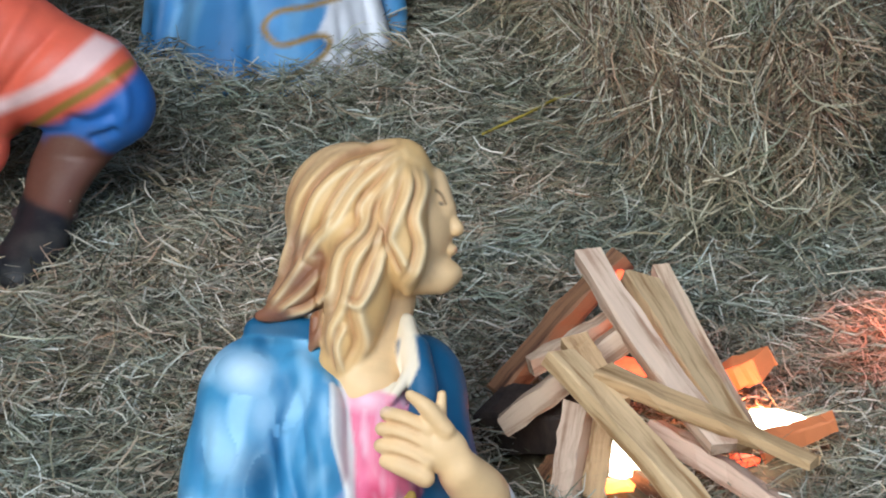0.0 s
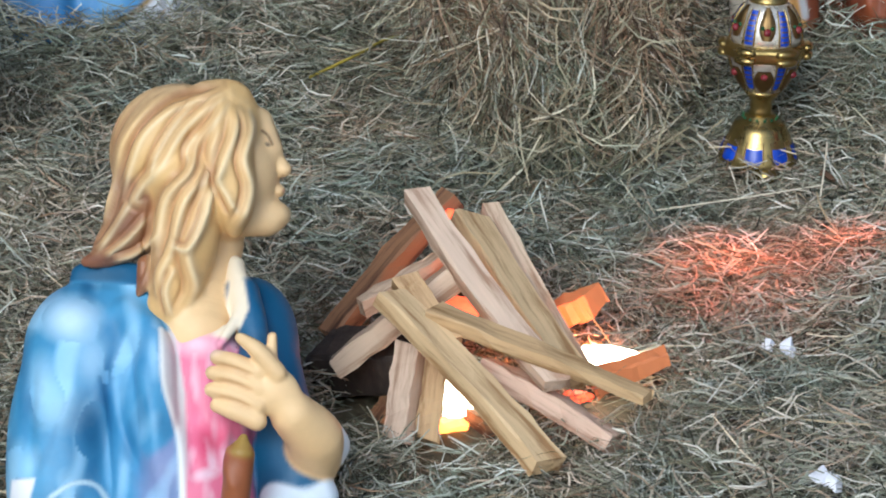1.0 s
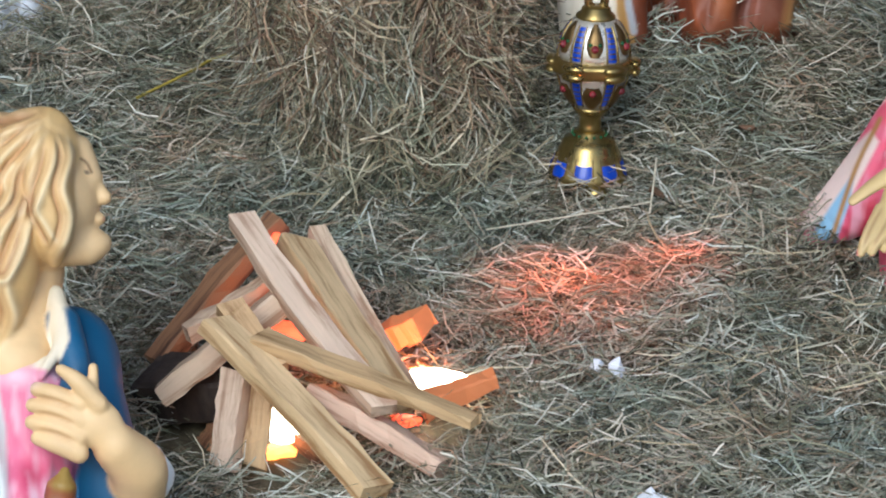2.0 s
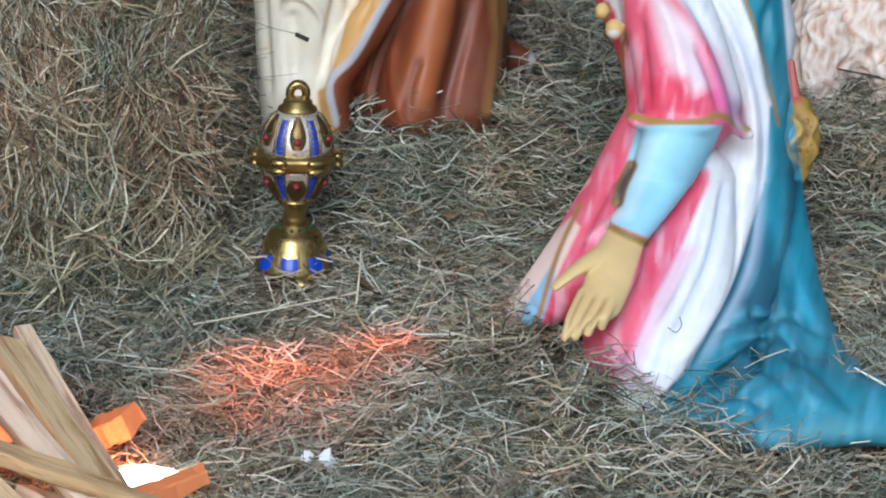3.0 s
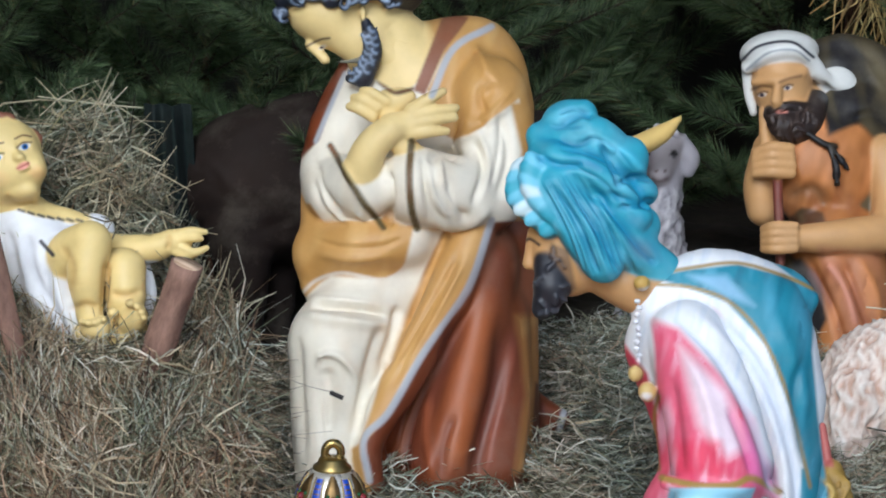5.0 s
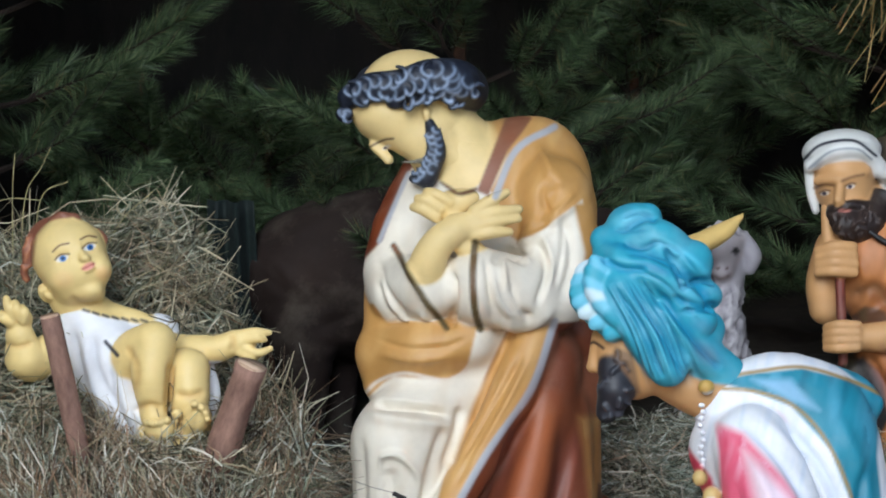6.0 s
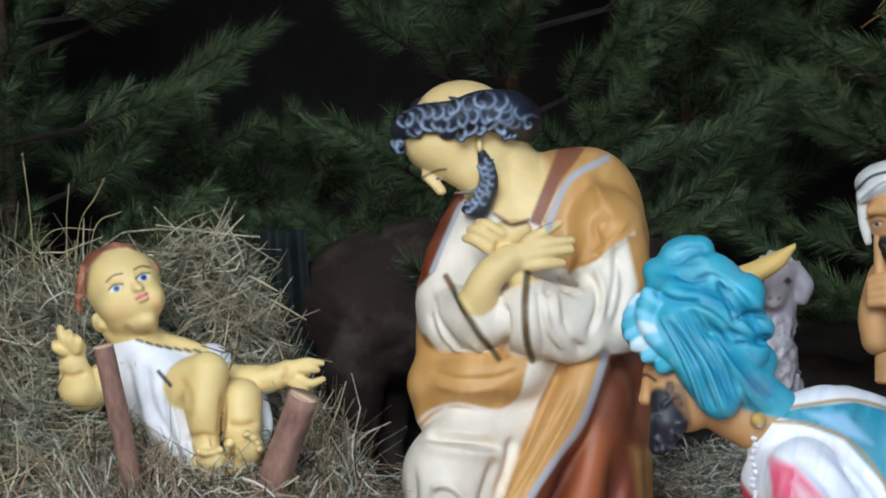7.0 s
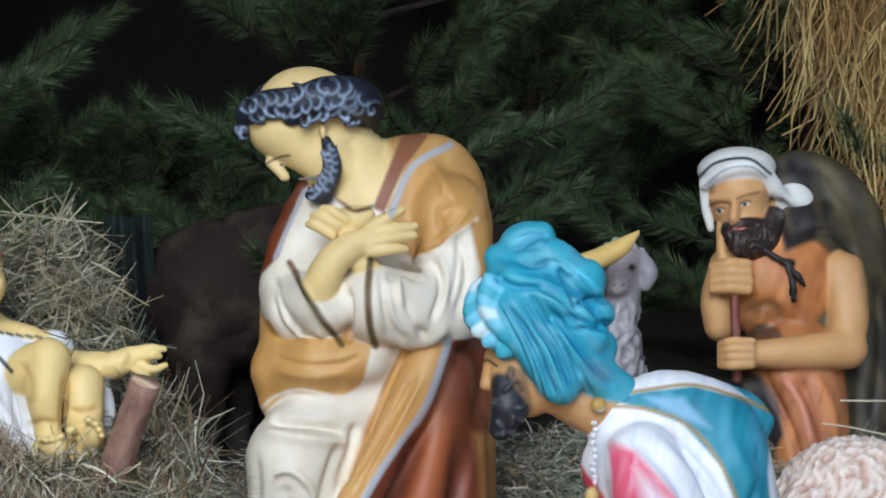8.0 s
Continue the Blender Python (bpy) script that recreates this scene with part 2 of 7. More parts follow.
        for ax in range(3):
            u, w = [i for i in range(3) if i != ax]
            s0, s1 = [slice(1, -1)] * 3, [slice(1, -1)] * 3
            s0[ax], s1[ax] = slice(0, -1), slice(1, None)
            a, b = inside[tuple(s0)], inside[tuple(s1)]
            e = np.argwhere(a != b)
            out = a[tuple(e.T)]
            base = e.copy()
            base[:, u] += 1
            base[:, w] += 1
            quad = []
            for du, dw in ((0, 0), (-1, 0), (-1, -1), (0, -1)):
                q = base.copy()
                q[:, u] += du
                q[:, w] += dw
                quad.append(idx[tuple(q.T)])
            quad = np.stack(quad, 1)
            flip = out if ax != 1 else ~out
            quad[flip] = quad[flip][:, ::-1]
            faces.append(quad)
        self.f = np.vstack(faces)
        self.f = self.f[(self.f >= 0).all(1)]
        self._normals()
        self.d = self.c = None
        return self

    def _normals(self):
        a, b, c, e = (self.v[self.f[:, i]] for i in range(4))
        fn = np.cross(c - a, e - b)
        nrm = np.zeros_like(self.v)
        for i in range(4):
            for j in range(3):
                nrm[:, j] += np.bincount(self.f[:, i], fn[:, j], len(self.v))
        self.n = nrm / (np.linalg.norm(nrm, axis=1, keepdims=True) + 1e-9)
        # outward is away from the middle on the whole
        if (self.n * (self.v - self.v.mean(0))).sum() < 0:
            self.n, self.f = -self.n, self.f[:, ::-1]

    def _line(self, pts, smooth=True):
        """Distance of every skin point to a line in the front view, and how far along it."""
        p = curve_points(pts, 6) if smooth else np.asarray(pts, float)
        best = np.full(len(self.v), 1e9)
        along = np.zeros(len(self.v))
        pad = 80
        near = np.where((self.v[:, 0] > p[:, 0].min() - pad) & (self.v[:, 0] < p[:, 0].max() + pad) & (self.v[:, 1] > p[:, 1].min() - pad) & (self.v[:, 1] < p[:, 1].max() + pad))[0]
        x = self.v[near, :2]
        bd, al = np.full(len(near), 1e9), np.zeros(len(near))
        for i, (a, b) in enumerate(zip(p, p[1:])):
            ab = b - a
            t = np.clip((x - a) @ ab / max(ab @ ab, 1e-9), 0, 1)
            q = np.linalg.norm(x - a - t[:, None] * ab, axis=1)
            m = q < bd
            bd[m], al[m] = q[m], ((i + t) / (len(p) - 1))[m]
        best[near], along[near] = bd, al
        return best, along

    def fold(self, pts, width, height, col=None, amount=0.8, front=True):
        """A ridge (or, with a negative height, a crease) along a line, fading at its ends."""
        q, al = self._line(pts)
        w = np.exp(-(q / width) ** 2) * np.clip(np.minimum(al, 1 - al) * 6, 0.15, 1)
        if front:
            w = w * np.clip(-self.n[:, 2] * 2.5 + 0.3, 0, 1)
        self.v += self.n * (w * height)[:, None]
        if col is not None:
            self._tint(w * amount, col)
        return self

    def _tint(self, w, col):
        w = np.clip(w, 0, 1)[:, None]
        self.col = self.col * (1 - w) + np.array(col) * w

    def line(self, pts, width, col, soft=2.5, front=True, smooth=True):
        """A painted line."""
        q, _ = self._line(pts, smooth)
        soft = max(soft, 1.3 * self.h)
        w = np.clip((width / 2 + soft / 2 - q) / soft, 0, 1)
        if front:
            w = w * (self.n[:, 2] < 0.35)
        self._tint(w, col)
        return self

    def area(self, pts, col, soft=5, back=(-1e9, 1e9), amount=1.0, front=True):
        """A painted field with a soft edge, bounded by straight lines."""
        p = np.asarray(pts, float)
        x, y = self.v[:, 0], self.v[:, 1]
        inside = np.zeros(len(x), bool)
        edge = np.full(len(x), 1e9)
        for a, b in zip(p, np.roll(p, -1, 0)):
            if a[1] != b[1]:
                inside ^= ((a[1] > y) != (b[1] > y)) & (x < (b[0] - a[0]) * (y - a[1]) / (b[1] - a[1]) + a[0])
            ab = b - a
            t = np.clip(((x - a[0]) * ab[0] + (y - a[1]) * ab[1]) / max(ab @ ab, 1e-9), 0, 1)
            edge = np.minimum(edge, np.hypot(x - a[0] - t * ab[0], y - a[1] - t * ab[1]))
        soft = max(soft, 1.3 * self.h)
        w = np.clip(np.where(inside, edge, -edge) / soft + 0.5, 0, 1) * amount
        w = w * ((self.v[:, 2] > back[0]) & (self.v[:, 2] < back[1]))
        if front:
            w = w * (self.n[:, 2] < 0.5)
        self._tint(w, col)
        return self

    def spot(self, c, r, col, amount=1.0, turn=0.0, hard=1.0, front=True):
        """A painted or airbrushed spot."""
        a = radians(turn)
        x, y = self.v[:, 0] - c[0], self.v[:, 1] - c[1]
        u, v = (x * math.cos(a) + y * math.sin(a)) / r[0], (y * math.cos(a) - x * math.sin(a)) / r[1]
        w = np.clip((1.15 - np.hypot(u, v)) * 1.5 * hard, 0, 1) * amount
        if front:
            w = w * (self.n[:, 2] < 0.3)
        self._tint(w, col)
        return self

    def mottle(self, near, col, size, amount, seed=0.0, turn=0.0, reach=0.12):
        """Brushed streaks over the parts painted about like near; size: across and along the streaks."""
        hit = np.where(np.abs(self.col - np.array(near)).max(1) < reach)[0]
        a = radians(turn)
        x, y = self.v[hit, 0], self.v[hit, 1]
        u, v = (x * math.cos(a) + y * math.sin(a)) / size[0], (y * math.cos(a) - x * math.sin(a)) / size[1]
        w = np.zeros(len(self.v))
        w[hit] = [noise.noise((p, q, seed)) + 0.5 * noise.noise((2 * p, 2 * q, seed + 5)) for p, q in zip(u, v)]
        self._tint(np.clip(w * 1.6, 0, 1) * amount, col)
        return self

    def graft(self, other):
        """Takes over another skin, such as a more finely modelled head."""
        self.f = np.vstack([self.f, other.f + len(self.v)])
        self.v, self.n, self.col = (np.vstack(p) for p in ((self.v, other.v), (self.n, other.n), (self.col, other.col)))
        return self

    def lean(self, start, slope):
        """Brings what lies below start forward, as a spreading train."""
        self.v[:, 2] -= np.maximum(self.v[:, 1] - start, 0) * slope
        return self

    def lumps(self, size, height, mask=None, light=None, dark=None, seed=0.0, long=1.0):
        """Woolly lumps all over, or where the mask says."""
        q = self.v / (size, size * long, size)
        q[:, 0] += 0.5 * np.sin(q[:, 1] * 2.6 + self.v[:, 2] * 0.03)
        amp = np.array([noise.noise(Vector(p) + Vector((seed, seed, 0))) + 0.6 * noise.noise(Vector(p) * 2.1) for p in q])
        if mask is None:
            mask = np.ones(len(amp))
        self.v += self.n * (amp * mask * height)[:, None]
        # bumps tinted light and hollows dark, shading put into the colour
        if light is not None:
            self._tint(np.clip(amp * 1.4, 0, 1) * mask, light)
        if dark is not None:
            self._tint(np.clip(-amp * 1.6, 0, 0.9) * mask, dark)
        return self

    def cast(self, name, origin, anchor, turn, unit, label, category, material=None, group=""):
        """Sets the figure down: the anchor (across, down) of the front view stands at origin."""
        yaw, pitch, roll = (radians(a) for a in turn)
        rot = np.array((Matrix.Rotation(yaw, 3, "Z") @ Matrix.Rotation(pitch, 3, "X") @ Matrix.Rotation(-roll, 3, "Y")))
        # what stands further back is a little larger, as a figure modelled to one front view
        far = 1 + self.v[:, 2] / 5074
        across, down = 784 + (self.v[:, 0] - 784) * far, 441 + (self.v[:, 1] - 441) * far
        local = np.stack([across - anchor[0], self.v[:, 2], anchor[1] - down], 1) * unit
        ob = raw(name, local @ rot.T, self.f, material or PAINT)
        at = ob.data.color_attributes.new("paint", "FLOAT_COLOR", "POINT")
        at.data.foreach_set("color", np.hstack([self.col, np.ones((len(self.col), 1))]).astype(np.float32).ravel())
        ob.location = origin
        return tagged(ob, label, category, group)


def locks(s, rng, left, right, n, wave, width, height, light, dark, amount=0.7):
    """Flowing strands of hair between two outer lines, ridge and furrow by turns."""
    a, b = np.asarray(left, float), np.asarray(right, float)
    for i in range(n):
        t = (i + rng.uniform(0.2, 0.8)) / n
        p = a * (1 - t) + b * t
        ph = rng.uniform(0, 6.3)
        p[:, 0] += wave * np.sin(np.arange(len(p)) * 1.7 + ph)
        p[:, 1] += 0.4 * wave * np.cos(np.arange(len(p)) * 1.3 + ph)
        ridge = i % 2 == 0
        # ridges tinted pale and furrows dark, as painted shading
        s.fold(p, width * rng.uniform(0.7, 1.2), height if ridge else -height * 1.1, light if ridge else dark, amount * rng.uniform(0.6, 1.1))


def hooked_locks(s, rng, path, radius, step, rows, size, thick, col):
    """Rows of S-shaped locks laid over a roll of hair; gives their lines back for the highlights."""
    p = curve_points(path, 12)
    run = np.concatenate([[0], np.cumsum(np.linalg.norm(np.diff(p[:, :2], axis=0), axis=1))])
    out = []
    for k, off in enumerate(rows):
        for d in np.arange(step * (0.3 + 0.5 * (k % 2)), run[-1], step):
            c = [np.interp(d, run, p[:, i]) for i in range(3)]
            e = [np.interp(d + 4, run, p[:, i]) for i in range(3)]
            a = math.atan2(e[1] - c[1], e[0] - c[0])
            cx, cy = c[0] - off * math.sin(a), c[1] + off * math.cos(a)
            z = c[2] - math.sqrt(max(radius ** 2 - off ** 2, 30)) * 0.95
            m, lean_, w = rng.choice((-1, 1, 1)), rng.uniform(-0.5, 0.5) + a, size * rng.uniform(0.8, 1.15)
            pts = []
            for u, v in ((-0.5, -1.0), (0.15, -0.75), (0.45, -0.1), (0.1, 0.5), (-0.5, 0.75), (-0.75, 0.25), (-0.4, -0.05)):
                u, v = m * u * w, v * w
                pts.append((cx + u * math.cos(lean_) - v * math.sin(lean_), cy + u * math.sin(lean_) + v * math.cos(lean_), z + 0.02 * v * v))
            s.tube(pts, [thick * 0.6, thick, thick, thick * 0.55], col, 2.5, n=3)
            out.append(pts)
    return out


def curls(s, rng, spots, size, height, col, amount=0.85, width=5.0):
    """Small wavy locks round the given middles, as raised painted strokes."""
    for cx, cy, ang in spots:
        a = radians(ang)
        w = size * rng.uniform(0.7, 1.3)
        bend = rng.choice((-1, 1)) * w * rng.uniform(0.25, 0.5)
        pts = []
        for t in (-1, -0.4, 0.3, 1):
            off = bend * math.sin(t * 2.4)
            pts.append((cx + t * w * math.cos(a) - off * math.sin(a), cy + t * w * math.sin(a) + off * math.cos(a)))
        s.fold(pts, width, height, col, amount)


# ---- ground, stall and hay ----
def smooth01(t):
    t = np.clip(t, 0, 1)
    return t * t * (3 - 2 * t)


def ground_z(x, y):
    """Height of the hay floor: it falls towards the front edge and rises to the back."""
    z = np.interp(y, [2.2, 2.6, 2.84, 2.95, 3.4, 3.8, 4.1, 4.4, 6.5], [-0.42, -0.42, -0.16, -0.142, -0.09, -0.055, 0.03, 0.06, 0.08])
    z = z + 0.06 * smooth01((x - 0.02) / 0.22) * smooth01((y - 3.8) / 0.18)
    z = z + 0.055 * np.exp(-((x - 0.45) / 0.08) ** 2 - ((y - 3.5) / 0.07) ** 2) + 0.075 * np.exp(-((x - 0.57) / 0.055) ** 2 - ((y - 3.27) / 0.05) ** 2)
    z = z - 0.045 * np.exp(-((x - 0.84) / 0.15) ** 2 - ((y - 3.2) / 0.11) ** 2)
    z = z - 0.04 * np.exp(-((x - 0.213) / 0.085) ** 2 - ((y - 3.72) / 0.09) ** 2)
    return z + 0.014 * np.sin(9.3 * x + 4.1 * y) * np.sin(13.0 * y - 5.0 * x + 1.0) + 0.012 * np.sin(29.0 * x + 17.0 * y) * np.sin(37.0 * y - 11.0 * x)


def heap_z(x, y):
    """Height of the hay heaped over the crib."""
    prof = np.interp(y, [3.74, 3.80, 3.87, 3.94, 4.05, 4.2, 4.4, 4.6, 4.75], [-0.12, 0.08, 0.22, 0.272, 0.345, 0.485, 0.505, 0.35, -0.12])
    side = smooth01((0.19 - 0.22 * np.clip(y - 3.95, 0, 0.3) - x) / 0.19) * smooth01((x + 0.40 + 0.6 * (y - 3.85)) / 0.14)
    top = prof * side - 0.14 * (1 - side)
    return top + 0.024 * np.sin(14 * x + 5 * y) + 0.016 * np.sin(31 * x - 9 * y) * np.sin(23 * y + 8 * x)


def overhang(p):
    """The heap bulges out over its narrower foot, most on its far side from the kneeling man."""
    t = np.clip(p[:, 2] / 0.42, 0, 1.25)
    side = p[:, 0] + 0.10
    p[:, 0] = -0.10 + side * np.where(side < 0, 0.28 + 0.80 * t, np.interp(t, [0, 0.5, 0.8, 1.0, 1.25], [0.82, 1.0, 0.92, 0.74, 0.56]))
    return p


def sheet(name, fn, x0, x1, y0, y1, nx, ny, material):
    gx, gy = np.meshgrid(np.linspace(x0, x1, nx), np.linspace(y0, y1, ny), indexing="ij")
    v = np.stack([gx, gy, fn(gx, gy)], -1).reshape(-1, 3)
    i = np.arange(nx * ny).reshape(nx, ny)
    f = np.stack([i[:-1, :-1], i[1:, :-1], i[1:, 1:], i[:-1, 1:]], -1).reshape(-1, 4)
    return raw(name, v, f, material)


def strands(pos, way, nrm, length, width, bend, rng, seg=3):
    """Dry stalks as thin bent blades: places, directions, normals and lengths by row."""
    n = len(pos)
    way = way / np.linalg.norm(way, axis=1, keepdims=True)
    side = np.cross(way, nrm)
    side /= np.linalg.norm(side, axis=1, keepdims=True) + 1e-9
    up = np.cross(side, way)
    b1, b2 = rng.normal(0, bend, (2, n))
    kink = rng.uniform(0.25, 0.75, n)
    roll = rng.uniform(-1.2, 1.2, n)
    across = side * np.cos(roll)[:, None] + up * np.sin(roll)[:, None]
    v = np.zeros((n, seg + 1, 2, 3))
    for i in range(seg + 1):
        t = i / seg
        arc = np.abs(t - kink) - kink
        c = pos + way * (length * (t - 0.5))[:, None] + side * (b1 * length * 4 * (t - 0.5) ** 2)[:, None] + up * (b2 * length * arc)[:, None]
        w = width * (1.0 if 0 < i < seg else 0.6)
        v[:, i, 0], v[:, i, 1] = c - across * (w / 2)[:, None], c + across * (w / 2)[:, None]
    base = np.arange(n)[:, None] * (2 * (seg + 1)) + 2 * np.arange(seg)[None]
    f = np.stack([base, base + 1, base + 3, base + 2], -1).reshape(-1, 4)
    return v.reshape(-1, 3), f


def slopes(fn, x, y, e=0.01):
    gx, gy = (fn(x + e, y) - fn(x - e, y)) / (2 * e), (fn(x, y + e) - fn(x, y - e)) / (2 * e)
    n = np.stack([-gx, -gy, np.ones_like(x)], -1)
    return n / np.linalg.norm(n, axis=1, keepdims=True)


rng = np.random.default_rng(21)

ground = sheet("ground", lambda x, y: np.full_like(x, -0.5), -40, 40, -30, 60, 12, 12, SOIL_AND_GAPS)
tagged(ground, "bare trodden soil round the stall", "ground", kind="structure")
floor = sheet("floor", lambda x, y: ground_z(x, y) - 0.02, -1.56, 2.4, 2.3, 4.7, 170, 110, HAY_BED)
tagged(floor, "sloping stall floor of soil under loose hay", "floor", kind="structure")


back_floor = sheet("floor", lambda x, y: ground_z(x, y) - 0.02, -1.56, 2.4, 4.7, 6.4, 110, 50, SOIL_AND_GAPS)
tagged(back_floor, "bare dark floor at the back of the stall under the trees", "floor", kind="structure")


def board_wall(name, x0, y0, x1, y1, z0, z1, label):
    """A wall of upright dark boards, 25 mm thick."""
    n = max(2, int(math.hypot(x1 - x0, y1 - y0) / 0.16))
    d = np.array([x1 - x0, y1 - y0]) / n
    u = d / np.linalg.norm(d)
    q = np.array([-u[1], u[0]]) * 0.0125
    bm = bmesh.new()
    for i in range(n):
        a = np.array([x0, y0]) + d * i 
        b = np.array([x0, y0]) + d * (i + 1) 
        k = 0.006 * (i % 2)
        lo = [bm.verts.new((p[0] + s * q[0] * (1 + k * 20), p[1] + s * q[1] * (1 + k * 20), z0)) for p, s in ((a, -1), (b, -1), (b, 1), (a, 1))]
        hi = [bm.verts.new((v.co.x, v.co.y, z1)) for v in lo]
        bm.faces.new(lo[::-1]), bm.faces.new(hi)
        for j in range(4):
            bm.faces.new((lo[j], lo[(j + 1) % 4], hi[(j + 1) % 4], hi[j]))
    return tagged(part(name, bm, BOARD), label, "wall", kind="structure")


board_wall("wall_north", -1.56, 6.4, 2.4, 6.4, -0.5, 2.5, "dark back wall of upright boards")
# side walls are unseen; the west one stands close in to shade the left
board_wall("wall_west", -1.56, 2.6, -1.56, 6.4, -0.5, 2.5, "unseen dark side wall of upright boards, added to close the stall")
board_wall("wall_east", 2.4, 6.4, 2.4, 3.9, -0.5, 2.5, "unseen dark side wall of upright boards, added to close the stall")
# roof out of view, added so the back of the stall falls dark
bm = bmesh.new()
bmesh.ops.create_cube(bm, size=1, matrix=Matrix.Translation((0.05, 4.98, 2.2)) @ pose(0, 0, 0, -8) @ Matrix.Diagonal((5.2, 3.4, 0.12, 1)))
tagged(part("roof", bm, BOARD), "unseen dark boarded roof, sloping back, added to shade the stall", "roof", kind="structure")

# loose hay on the floor
def scatter_floor(n):
    y = rng.uniform(2.78, 5.2, n * 2)
    x = rng.uniform(-1.5, 1.6, n * 2)
    keep = (np.abs(x) < 0.29 * y + 0.08) & (y < 4.5 + 0.3 * smooth01((x - 0.25) / 0.2) + 0.08 * np.sin(9 * x))
    # trodden bare round the mock fire
    for cx, cy, rx, ry in ((-0.17, 3.02, 0.06, 0.08), (0.01, 3.09, 0.07, 0.06), (-0.27, 3.06, 0.06, 0.07)):
        keep &= ((x - cx) / rx) ** 2 + ((y - cy) / ry) ** 2 > 1
    return x[keep][:n], y[keep][:n]


def hay_floor(name, n, lift, lo, hi, wlo, whi, tilt, material, label):
    x, y = scatter_floor(n)
    # tufts: neighbours share a direction and a height
    jx, jy = x + 0.03 * np.sin(40 * y), y + 0.03 * np.sin(37 * x)
    key = np.floor(jx / 0.055) * 127.1 + np.floor(jy / 0.075) * 311.7
    h1, h2 = np.modf(np.abs(np.sin(key) * 43758.5))[0], np.modf(np.abs(np.sin(key * 1.7 + 3) * 24634.6))[0]
    z = ground_z(x, y) + rng.uniform(-0.015, lift, len(x)) * (0.5 + h2)
    nrm = slopes(ground_z, x, y)
    a = h1 * 2 * math.pi + rng.normal(0, 0.75, len(x))
    way = np.stack([np.cos(a), 0.9 * np.sin(a), rng.normal(0, tilt, len(x))], -1)
    length = rng.uniform(lo, hi, len(x)) * rng.uniform(0.6, 1.0, len(x))
    v, f = strands(np.stack([x, y, z], -1), way, nrm, length, rng.uniform(wlo, whi, len(x)), 0.19, rng)
    return tagged(raw(name, v, f, material, False), label, "hay", kind="stuff")


hay_floor("hay", 138000, 0.036, 0.03, 0.11, 0.0010, 0.0026, 0.42, HAY_FLOOR, "loose grey-green hay strewn over the stall floor")
hay_floor("hay", 4200, 0.045, 0.06, 0.2, 0.0011, 0.0026, 0.3, HAY_WARM, "long dry stalks lying on top of the hay")
hay_floor("hay", 3800, 0.05, 0.03, 0.1, 0.0014, 0.0030, 0.5, HAY_PALE, "pale bleached stalks scattered through the hay")

# the same hay, thinner and coarser, out to the walls
n = 26000
x, y = rng.uniform(-1.5, 2.35, n), rng.uniform(2.45, 6.3, n)
keep = ((np.abs(x) > 0.27 * y) & (y < 4.9)) | (y < 2.8)
x, y = x[keep], y[keep]
a = rng.uniform(0, 2 * math.pi, len(x))
v, f = strands(np.stack([x, y, ground_z(x, y) + rng.uniform(-0.01, 0.03, len(x))], -1), np.stack([np.cos(a), np.sin(a), rng.normal(0, 0.25, len(x))], -1), slopes(ground_z, x, y), rng.uniform(0.06, 0.16, len(x)), rng.uniform(0.002, 0.005, len(x)), 0.12, rng, 2)
tagged(raw("hay", v, f, HAY, False), "loose hay spread out to the stall walls", "hay", kind="stuff")

# hay heaped over the crib, stalks hanging down its front
# dark core sheet, so the gaps between the stalks look shaded
heap = sheet("hay_heap", lambda x, y: heap_z(x, y) - 0.03, -0.98, 0.22, 3.66, 4.8, 110, 110, SOIL_AND_GAPS)
co = np.zeros(len(heap.data.vertices) * 3)
heap.data.vertices.foreach_get("co", co)
heap.data.vertices.foreach_set("co", overhang(co.reshape(-1, 3)).ravel())
tagged(heap, "tall heap of dry hay forming a crib", "hay heap", kind="stuff")


def hay_heap(name, n, material, lift, lo, hi, label):
    x, y = rng.uniform(-0.98, 0.2, n * 3), rng.uniform(3.68, 4.76, n * 3)
    z = heap_z(x, y)
    nrm = slopes(heap_z, x, y)
    keep = (z > ground_z(x, y) - 0.03) & (rng.uniform(0, 1, len(x)) < 0.3 / np.clip(nrm[:, 2], 0.16, 1))
    x, y, z, nrm = x[keep], y[keep], z[keep], nrm[keep]
    steep = 1 - nrm[:, 2]
    # tufts: neighbours share a direction and stand off together
    key = np.floor((x + 0.02 * np.sin(50 * z)) / 0.05) * 127.1 + np.floor((z + 0.6 * y + 0.02 * np.sin(45 * x)) / 0.055) * 311.7
    h1, h2 = np.modf(np.abs(np.sin(key) * 43758.5))[0], np.modf(np.abs(np.sin(key * 1.7 + 3) * 24634.6))[0]
    a = h1 * 2 * math.pi + rng.normal(0, 1.1, len(x))
    free = np.stack([np.cos(a), np.sin(a), rng.normal(0, 0.15, len(x))], -1)
    down = np.stack([nrm[:, 0], nrm[:, 1], -1.2 * steep], -1)
    down -= nrm * (down * nrm).sum(1, keepdims=True)
    down /= np.linalg.norm(down, axis=1, keepdims=True) + 1e-6
    free -= nrm * (free * nrm).sum(1, keepdims=True) * 0.85
    mix = np.clip(steep, 0, 0.42)[:, None]
    way = free * (1 - mix) + down * mix + nrm * rng.normal(0.08, 0.4, (len(x), 1))
    p = overhang(np.stack([x, y, z], -1) + nrm * (rng.uniform(-0.02, lift, len(x)) * (0.15 + 1.8 * h2))[:, None])
    v, f = strands(p, way, nrm, rng.uniform(lo, hi, len(x)), rng.uniform(0.0011, 0.0031, len(x)), 0.17, rng)
    return tagged(raw(name, v, f, material, False), label, "hay", kind="stuff")


